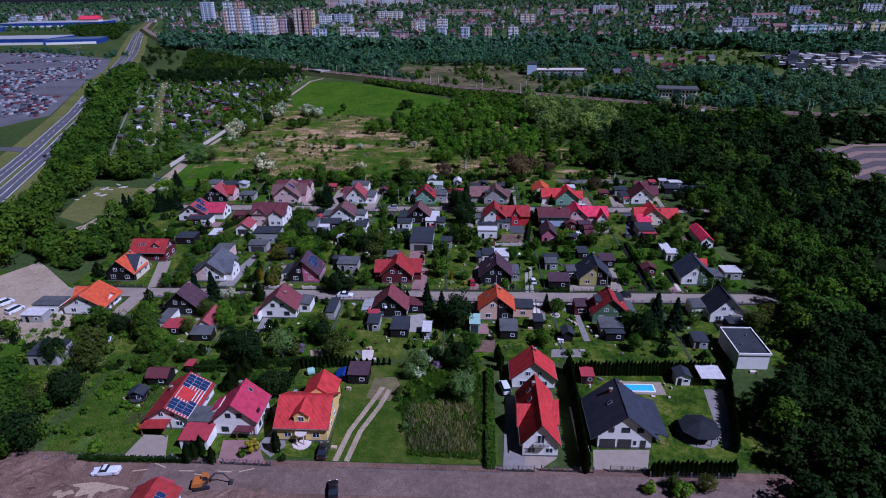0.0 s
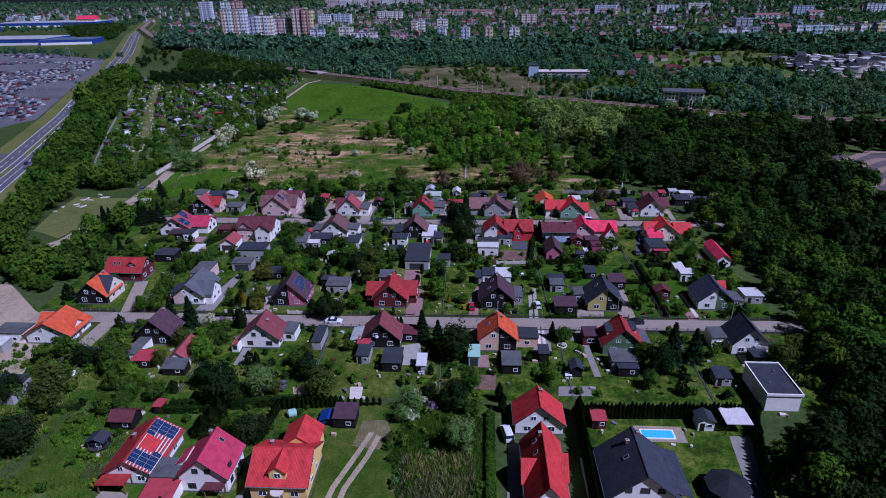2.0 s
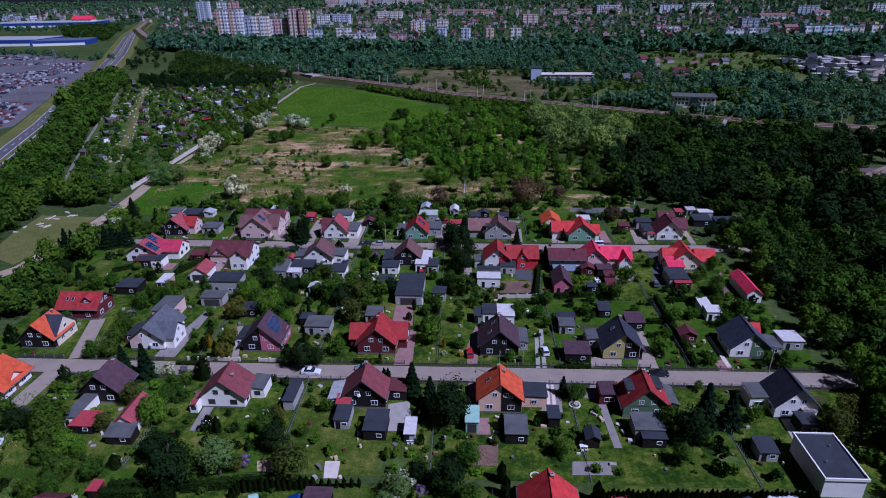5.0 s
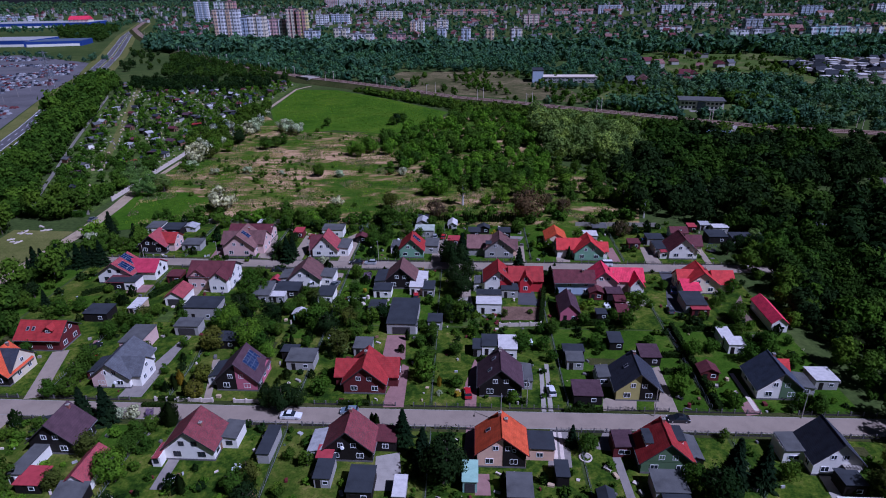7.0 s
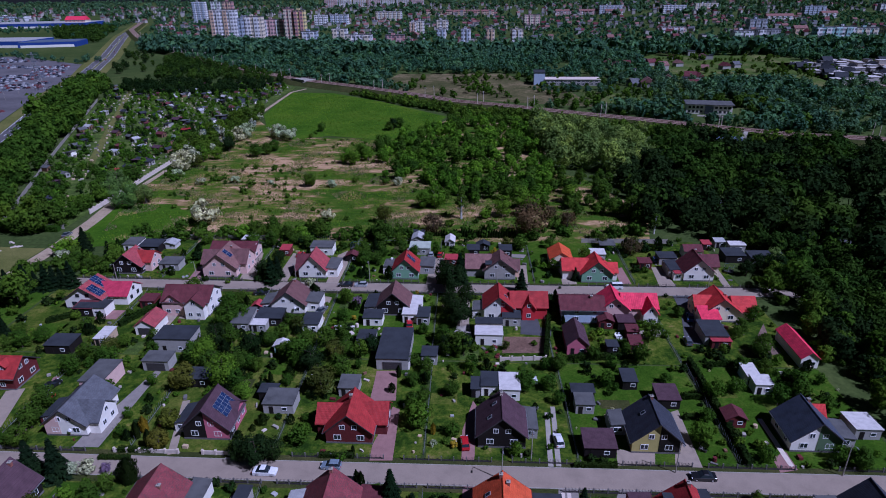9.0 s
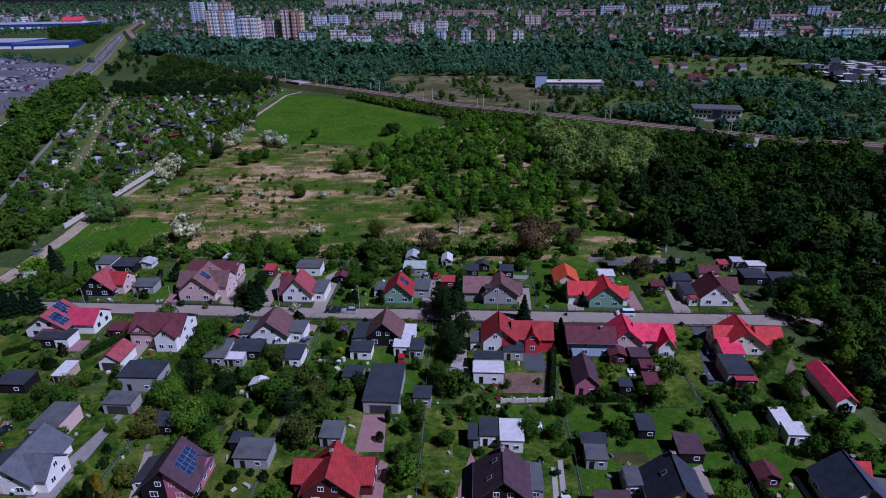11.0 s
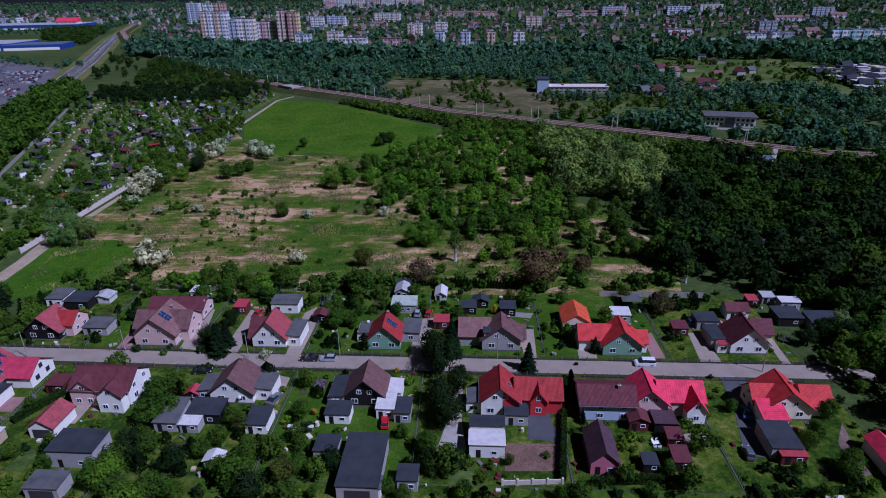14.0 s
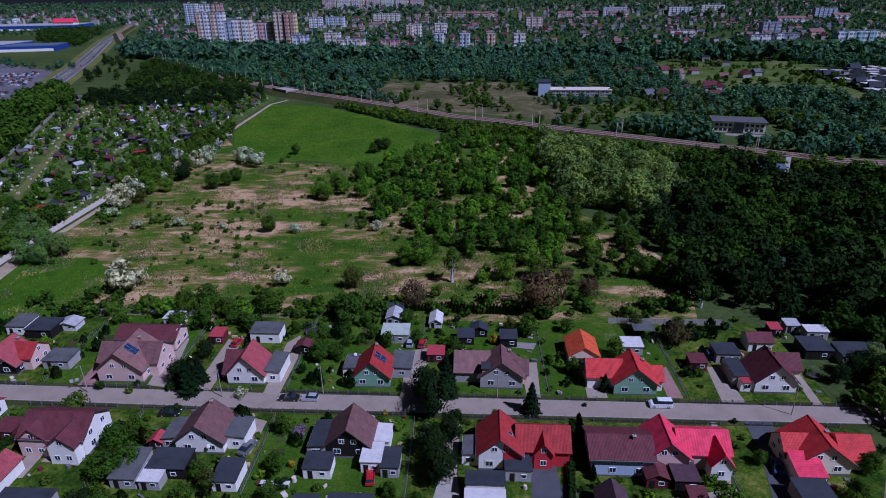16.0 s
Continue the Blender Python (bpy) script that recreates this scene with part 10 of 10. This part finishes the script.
# ---- front road, pool garden, loose things ----
WATER = gloss("pool_water", (0.10, 0.50, 0.66), 0.06)
o = thing("swimming_pool", 40.8, 113.0, TILT, 0, "light blue swimming pool with a white rim", "pool")
part("rim", Mesh().box(-3.4, 3.4, -1.4, 1.4, 0, 0.26), TRIM_W, o)
part("water", Mesh().box(-3.1, 3.1, -1.1, 1.1, 0.1, 0.272), WATER, o)
NET = plain("dark_canvas", (0.018, 0.019, 0.022), 0.8, 0.2, 1.0)
o = thing("gazebo", 48.4, 97.6, TILT, 0, "large dark round gazebo with a tented roof", "gazebo")
for i in range(8):
    a = math.radians(45 * i + 22)
    part("post", Mesh().tube((3.6 * math.cos(a), 3.6 * math.sin(a), 0), (3.6 * math.cos(a), 3.6 * math.sin(a), 2.3), 0.08, 0.08, 6), WOOD_D, o)
    b = a + math.radians(45)
    part("roof_panel", Mesh().add([(4.1 * math.cos(a), 4.1 * math.sin(a), 2.2), (4.1 * math.cos(b), 4.1 * math.sin(b), 2.2), (0, 0, 3.7), (4.1 * math.cos(a), 4.1 * math.sin(a), 2.1), (4.1 * math.cos(b), 4.1 * math.sin(b), 2.1), (0, 0, 3.55)], [(0, 1, 2), (5, 4, 3), (0, 3, 4, 1), (1, 4, 5, 2), (2, 5, 3, 0)]), NET, o)
part("floor", Mesh().tube((0, 0, 0.05), (0, 0, 0.16), 4.0, 4.0, 24), PAVE, o)


def tank(label, x, y, r, ln, rot, material):
    o = thing("tank", x, y, rot, 0, label, "tank")
    part("shell", Mesh().tube((-ln / 2, 0, r), (ln / 2, 0, r), r, r, 14).tube((ln / 2, 0, r), (ln / 2 + r * 0.3, 0, r), r, r * 0.6, 14).tube((-ln / 2 - r * 0.3, 0, r), (-ln / 2, 0, r), r * 0.6, r, 14), material, o)
    part("cradle", Mesh().box(-ln * 0.3, ln * 0.3, -r * 0.6, r * 0.6, 0, r * 0.4), CONC, o)


TARP = plain("tarpaulin_blue", (0.015, 0.045, 0.20), 0.6, 0.25, 1.5)
shed("blue tarpaulin tent beside the yellow house", -27.2, 115.4, 3.4, 2.8, 1.1, TARP, TARP, "gable", 1.8, name="tarpaulin_tent", opening="none")
tank("dark green round garden tank", -35.4, 118.0, 0.9, 1.4, 20, SHEET_G)

# excavator
YEL = gloss("machine_orange", (0.42, 0.13, 0.02), 0.5)
o = thing("excavator", -47.6, 82.8, 12, 0.05, "orange tracked excavator on the bare earth", "excavator")
o.scale = (0.86, 0.86, 0.86)
for s in (-1, 1):
    t = part("track", Mesh().prism([(-1.7, 0.25), (-1.4, 0), (1.4, 0), (1.7, 0.25), (1.7, 0.6), (1.4, 0.85), (-1.4, 0.85), (-1.7, 0.6)], s * 1.1 - 0.28, s * 1.1 + 0.28), RUBBER, o)
part("undercarriage", Mesh().box(-1.0, 1.0, -0.9, 0.9, 0.35, 0.95), TRIM_D, o)
part("engine_housing", Mesh().prism([(-1.9, 0.96), (0.2, 0.96), (0.2, 1.9), (-1.6, 1.9), (-1.9, 1.6)], -1.2, 1.2), YEL, o)
cb = part("cab", Mesh().prism([(0.2, 0.96), (1.5, 0.96), (1.6, 1.7), (1.2, 2.75), (0.2, 2.75)], -0.1, 1.15), YEL, o)
part("cab_glass", Mesh().prism([(0.35, 1.6), (1.62, 1.6), (1.25, 2.6), (0.35, 2.6)], -0.13, 1.18), GLASS, cb)
part("boom", Mesh().tube((0.9, -0.5, 1.3), (3.2, -0.5, 3.5), 0.22, 0.2, 6).tube((3.2, -0.5, 3.5), (4.8, -0.5, 3.2), 0.2, 0.15, 6), TRIM_D, o)
part("stick", Mesh().tube((4.8, -0.5, 3.2), (6.0, -0.5, 1.2), 0.15, 0.12, 6), TRIM_D, o)
part("bucket", Mesh().prism([(5.5, 0.2), (6.2, 0.0), (6.6, 0.7), (6.1, 1.2), (5.8, 0.9)], -0.95, -0.05), TRIM_D, o)


def heap(label, x, y, r, h, material, seed):
    rng = np.random.default_rng(seed)
    m = Mesh()
    n, k = 18, 5
    for j in range(k):
        q = j / (k - 1)
        for i in range(n):
            a = 6.2832 * i / n
            rr = r * (1 - q * 0.92) * (1 + 0.22 * math.sin(3 * a + seed) + 0.1 * rng.normal())
            m.v.append((x + rr * math.cos(a) * 1.5, y + rr * math.sin(a), 0.03 + h * (q ** 0.8) * (1 + 0.12 * rng.normal()) if j else 0.0))
    for j in range(k - 1):
        m.f += [[j * n + i, j * n + (i + 1) % n, (j + 1) * n + (i + 1) % n, (j + 1) * n + i] for i in range(n)]
    m.f.append([(k - 1) * n + i for i in range(n)])
    return tagged(part("mound", m, material), label, "mound")


def churned(x0, x1, y0, y1, step, rise, seed):
    """Ground torn up by diggers: ruts and clods, level at its rim."""
    nx, ny = int((x1 - x0) / step), int((y1 - y0) / step)
    m = Mesh()
    for j in range(ny + 1):
        for i in range(nx + 1):
            x, y = x0 + i * step, y0 + j * step
            rim = min(1.0, i / 4, (nx - i) / 4, j / 3, (ny - j) / 3)
            z = noise.noise((x * 0.16, y * 0.3, seed)) + 0.6 * noise.noise((x * 0.5, y * 0.7, seed + 4)) + 0.35 * noise.noise((x * 1.3, y * 1.3, seed + 9))
            m.v.append((x + 0.3 * noise.noise((x, y, 1)), y + 0.3 * noise.noise((x, y, 2)), 0.0 + rim * (0.22 + rise * max(-0.2, z))))
    for j in range(ny):
        for i in range(nx):
            a = j * (nx + 1) + i
            m.f.append([a, a + 1, a + nx + 2, a + nx + 1])
    return tagged(part("churned_earth", m, DIRT), "churned brown earth with ruts and clods", "ground", kind="structure")


churned(-110, -34, 70, 83.5, 0.6, 0.75, 7)
churned(-118, -78, 82, 92, 0.6, 0.8, 17)
churned(-30, 34, 70, 80.5, 0.7, 0.4, 27)
for i, (x, y, r, h) in enumerate(((-80, 84, 3.2, 1.2), (-88, 87, 2.6, 1.0), (-56, 81, 1.6, 0.8), (-75, 88, 1.6, 0.7), (-96, 90, 3.4, 1.4), (-40, 81, 2.0, 0.6), (-52, 80.6, 1.8, 0.9), (-84, 80.5, 2.6, 0.9))):
    heap("rough heap of bare brown earth", x, y, r, h, DIRT, i + 3)
for i, (x, y, r, h) in enumerate(((-128, 142, 2.2, 1.0), (-138, 150, 3.0, 1.3), (-131, 150, 1.6, 0.9))):
    heap("pale sand heap in the builder's yard", x, y, r, h, SAND, i + 21)
shed("red-roofed site hut with a solar panel", -54.6, 78.4, 4.6, 3.2, 2.2, SHEET_R, W_WHITE, "gable", 3.2, name="site_hut")
h = House("small house with a red roof and solar panels beyond the road", -54.0, 71.5, 7.5, 8.0, 2.6, 4.6, W_WHITE, R_RED)
h.solar(1, 3.0, 0.3, 3, 1)
rng_o = np.random.default_rng(14)
for i in range(14):
    x = -62 + i * 2.1 + rng_o.normal() * 0.4
    tagged(part("plank", Mesh().box(-1.4, 1.4, -0.1, 0.1, 0, 0.08), WOOD_L, at=pose(x - 6, 86.6 + rng_o.normal() * 0.5, 0.06, 0, 0, rng_o.uniform(-25, 25))), "pale timber plank lying on the earth", "plank", "loose planks") if i % 2 else None
ribbon("wheel_track", [(-24.2, 89.5), (-22.8, 98), (-19.6, 107), (-17.6, 113)], 1.1, 0.10, SANDY, "sandy wheel rut beside the yellow house", "track")
ribbon("wheel_track", [(-22.0, 89.4), (-20.6, 98), (-17.6, 106), (-16.0, 112)], 1.1, 0.10, SANDY, "sandy wheel rut beside the yellow house", "track")
sheet("track_end", [(-21, 109), (-15.5, 108), (-13.5, 113), (-15, 117), (-20, 116.5)], 0.09, DRY_G, "bare dry turning place", "track")


def trampoline(x, y, r=1.7):
    o = thing("trampoline", x, y, 0, 0, "round dark garden trampoline with a safety net", "trampoline")
    part("mat", Mesh().tube((0, 0, 0.72), (0, 0, 0.76), r, r, 20), TRIM_D, o)
    for i in range(6):
        a = math.radians(60 * i)
        part("pole", Mesh().tube((r * math.cos(a), r * math.sin(a), 0), (r * math.cos(a), r * math.sin(a), 2.5), 0.03, 0.03, 5), ZINC, o)
    part("rim", Mesh().tube((0, 0, 2.42), (0, 0, 2.48), r + 0.03, r + 0.03, 20, False), TARP, o)


def parasol(x, y, material, label):
    o = thing("parasol", x, y, 0, 0, label, "parasol")
    part("pole", Mesh().tube((0, 0, 0), (0, 0, 2.5), 0.03, 0.03, 6), TRIM_W, o)
    part("canopy", Mesh().tube((0, 0, 2.1), (0, 0, 2.55), 1.4, 0.05, 10), material, o)


def ring_bed(x, y, r):
    m = Mesh()
    n = 20
    for rr, z in ((r, 0.05), (r, 0.28), (r * 0.78, 0.28), (r * 0.78, 0.05)):
        m.v += [(x + rr * math.cos(6.2832 * i / n), y + rr * math.sin(6.2832 * i / n), z) for i in range(n)]
    for j in range(3):
        m.f += [[j * n + i, j * n + (i + 1) % n, (j + 1) * n + (i + 1) % n, (j + 1) * n + i] for i in range(n)]
    tagged(part("planter_ring", m, CONC_L), "pale concrete ring round a flower bed", "planter")


def table_set(x, y, rot):
    o = thing("garden_table", x, y, rot, 0, "white garden table on the grass", "table")
    part("tabletop", Mesh().box(-0.8, 0.8, -0.45, 0.45, 0.70, 0.75), TRIM_W, o)
    for a in (-0.7, 0.7):
        for b in (-0.36, 0.36):
            part("leg", Mesh().box(a - 0.03, a + 0.03, b - 0.03, b + 0.03, 0, 0.70), TRIM_W, o)
    for i, (cx, cy, cr) in enumerate(((-0.4, -0.9, 0), (0.45, -0.9, 0), (-0.4, 0.9, 180), (0.45, 0.9, 180))):
        c = thing("garden_chair", x + cx, y + cy, rot + cr, 0, "white plastic garden chair", "chair", group="garden chairs")
        part("seat", Mesh().box(-0.24, 0.24, -0.22, 0.22, 0.40, 0.45), TRIM_W, c)
        part("backrest", Mesh().box(-0.24, 0.24, -0.26, -0.22, 0.45, 0.9), TRIM_W, c)
        for a in (-0.2, 0.2):
            part("leg", Mesh().box(a - 0.03, a + 0.03, -0.2, 0.2, 0, 0.40), TRIM_W, c)


MAG = plain("fabric_magenta", (0.62, 0.06, 0.42), 0.7, 0.1)
parasol(11.6, 263.6, MAG, "magenta garden parasol over the lawn")
trampoline(-72.0, 108.0, 1.9)
trampoline(-34.0, 263.0)
trampoline(88.0, 245.0, 1.5)
ring_bed(15.6, 125.0, 1.0)
ring_bed(26.6, 146.0, 1.3)
for x, y, r in ((-52.0, 138.5, 10), (-31.5, 188.0, 30), (20.0, 186.5, 0), (-12.6, 206.2, 20), (26.0, 132.6, 0), (-8.5, 134.0, 5), (44.0, 206.0, 15), (-40.5, 141.5, 0)):
    table_set(x, y, r)


def litter(seed, n):
    """Pots, crates, woodpiles and garden gear, small and countless."""
    rng = np.random.default_rng(seed)
    mats = (CONC, WOOD, CONC_L, PLINTH, SHEET, WOOD_R)
    ms = [Mesh() for _ in mats]
    k = 0
    while k < n:
        x, y = rng.uniform(-118, 86), rng.choice([rng.uniform(126, 152), rng.uniform(163, 227), rng.uniform(240, 268)])
        if clear(x, y, 0.2):
            s = rng.uniform(0.25, 1.0, 3)
            m = ms[k % 6]
            m.box(-s[0] / 2, s[0] / 2, -s[1] / 2, s[1] / 2, 0, s[2] * 0.6, pose(x, y, 0.05, 0, 0, rng.uniform(0, 90)))
            k += 1
    o = thing("garden_clutter", 0, 0, 0, 0, "pots, crates, woodpiles and gear about the gardens", "clutter", kind="stuff")
    for m, mt in zip(ms, mats):
        part("pieces", m, mt, o)["kind"] = "stuff"


litter(15, 140)


# ---- beds, mown patches and clutter of the gardens ----
def patchwork(seed, n):
    """Mown strips, beds and unmown corners between the houses."""
    rng = np.random.default_rng(seed)
    kinds = [(BEDS, "dug vegetable bed in a garden", "garden_bed"), (LAWN_B, "freshly mown strip of lawn", "mown_strip"), (ROUGH_G, "unmown patch of tall grass", "grass_patch"), (LAWN_Y, "dry worn patch of lawn", "grass_patch"), (LAWN_B, "freshly mown strip of lawn", "mown_strip")]
    done, k = [], 0
    rows = ((127, 151), (165, 193), (197, 227), (241, 269), (92, 121))
    while k < n:
        a, b = rows[int(rng.integers(0, 5))]
        x, y = rng.uniform(-118, 84), rng.uniform(a, b)
        if a == 92 and not -84 < x < -28:
            continue
        w, d = rng.uniform(2.5, 7), rng.uniform(3, 9)
        if not clear(x, y, max(w, d) * 0.42) or any(abs(x - c) < w / 2 for c in cols) or any(abs(x - p) < 5 and abs(y - q) < 6 for p, q in done):
            continue
        mt, lab, nm = kinds[k % 5]
        c, s = math.cos(radians(TILT)), math.sin(radians(TILT))
        pts = [(x + u * c - v * s, y + u * s + v * c) for u, v in ((-w / 2, -d / 2), (w / 2, -d / 2), (w / 2, d / 2), (-w / 2, d / 2))]
        sheet(nm, pts, 0.075, mt, lab, "garden")
        done.append((x, y))
        k += 1


patchwork(401, 64)


def yard_clutter(seed, n):
    """Pots, butts, stacked wood, frames and tools lying about sheds and terraces."""
    rng = np.random.default_rng(seed)
    ms = [Mesh() for _ in range(5)]
    k = 0
    while k < n:
        a, b, c, d = TAKEN[int(rng.integers(0, len(TAKEN)))]
        if not (-122 < a < 86 and 90 < c < 270):
            continue
        x, y = rng.uniform(a - 1.6, b + 1.6), rng.uniform(c - 1.8, d + 1.8)
        if not clear(x, y, 0.1) or abs(y - grid_y(x, 157.4)) < 4.6 or abs(y - grid_y(x, 233.6)) < 4.6 or y < 90:
            continue
        s = rng.uniform(0.25, 0.95, 3) * (1.6 if k % 9 == 0 else 1)
        if k % 3 == 0:
            ms[k % 5].tube((x, y, 0.05), (x, y, 0.05 + s[2] * 0.8), s[0] * 0.4, s[0] * 0.36, 8)
        else:
            ms[k % 5].box(-s[0] / 2, s[0] / 2, -s[1] * 0.8, s[1] * 0.8, 0, s[2] * 0.7, pose(x, y, 0.05, 0, 0, rng.uniform(0, 90)))
        k += 1
    o = thing("garden_clutter", 0, 0, 0, 0, "pots, butts, wood stacks and boxes about the sheds", "clutter", kind="stuff")
    for m, mt in zip(ms, (CONC, WOOD_L, CONC_L, PLINTH, WOOD_R)):
        part("pieces", m, mt, o)["kind"] = "stuff"


yard_clutter(402, 300)

# rubble and fence at the clearing beside the lane
fence(-174, 283.5, -151, 283.0, "slab", 1.8, 3.0, label="pale concrete slab fence of the allotments")
hedge(-174, 281.2, -151.5, 280.8, 2.4, 2.2, L_MID, "unclipped green hedge along the allotment fence")
rng_r = np.random.default_rng(55)
for i in range(12):
    x, y = -170 + rng_r.uniform(0, 16), 236 + rng_r.uniform(0, 34)
    s = rng_r.uniform(0.5, 1.0)
    o = thing("concrete_slab", x, y, rng_r.uniform(0, 180), 0.09, "broken pale concrete slab on dry grass", "slab", "rubble slabs")
    part("slab", Mesh().box(-1.6 * s, 1.6 * s, -0.35, 0.35, 0, 0.3 * s), CONC_L, o)
    part("edge_piece", Mesh().box(-0.3 * s, 0.3 * s, 0.37, 0.9, 0, 0.5 * s), CONC, o)
car("sedan", "grey", -145.6, 276, 88, 0.13, "on the sandy lane")
car("van", "white", -134, 152, 60, 0.1, "in the builder's yard")
car("van", "white", -128, 148, 70, 0.1, "in the builder's yard")

sheet("pool_deck", [(36.4, 111.0), (46.2, 110.7), (46.3, 115.4), (36.5, 115.7)], 0.09, SANDY, "sandy paved surround of the pool", "terrace")

tufts("tall_grass", "grass blades of the hay field", [(-140, 509), (-147, 606), (-110, 600), (-63, 558), (-12, 498), (-33, 430), (-80, 442), (-126, 474)], 9000, 0.5, L_BRIGHT, 411, 0.0, 0.22)
tufts("tall_grass", "grass blades of the wild lawn", [(-83, 91), (-67, 90.6), (-67, 122), (-83, 123)], 5000, 0.35, L_BRIGHT, 412, 0.0, 0.07)
scattered("scrub", "small shrubs and docks in the wild grass", "scrub", [q for q in fill([(-120, 98), (-68, 92), (-68, 120), (-88, 126), (-118, 122)], 5.0, 413, 0.2, 0.55) if clear(q[0], q[1], 0.8)], ["bush", "bbush"], L_BRIGHT, 414, 0.4, 1.4, False)
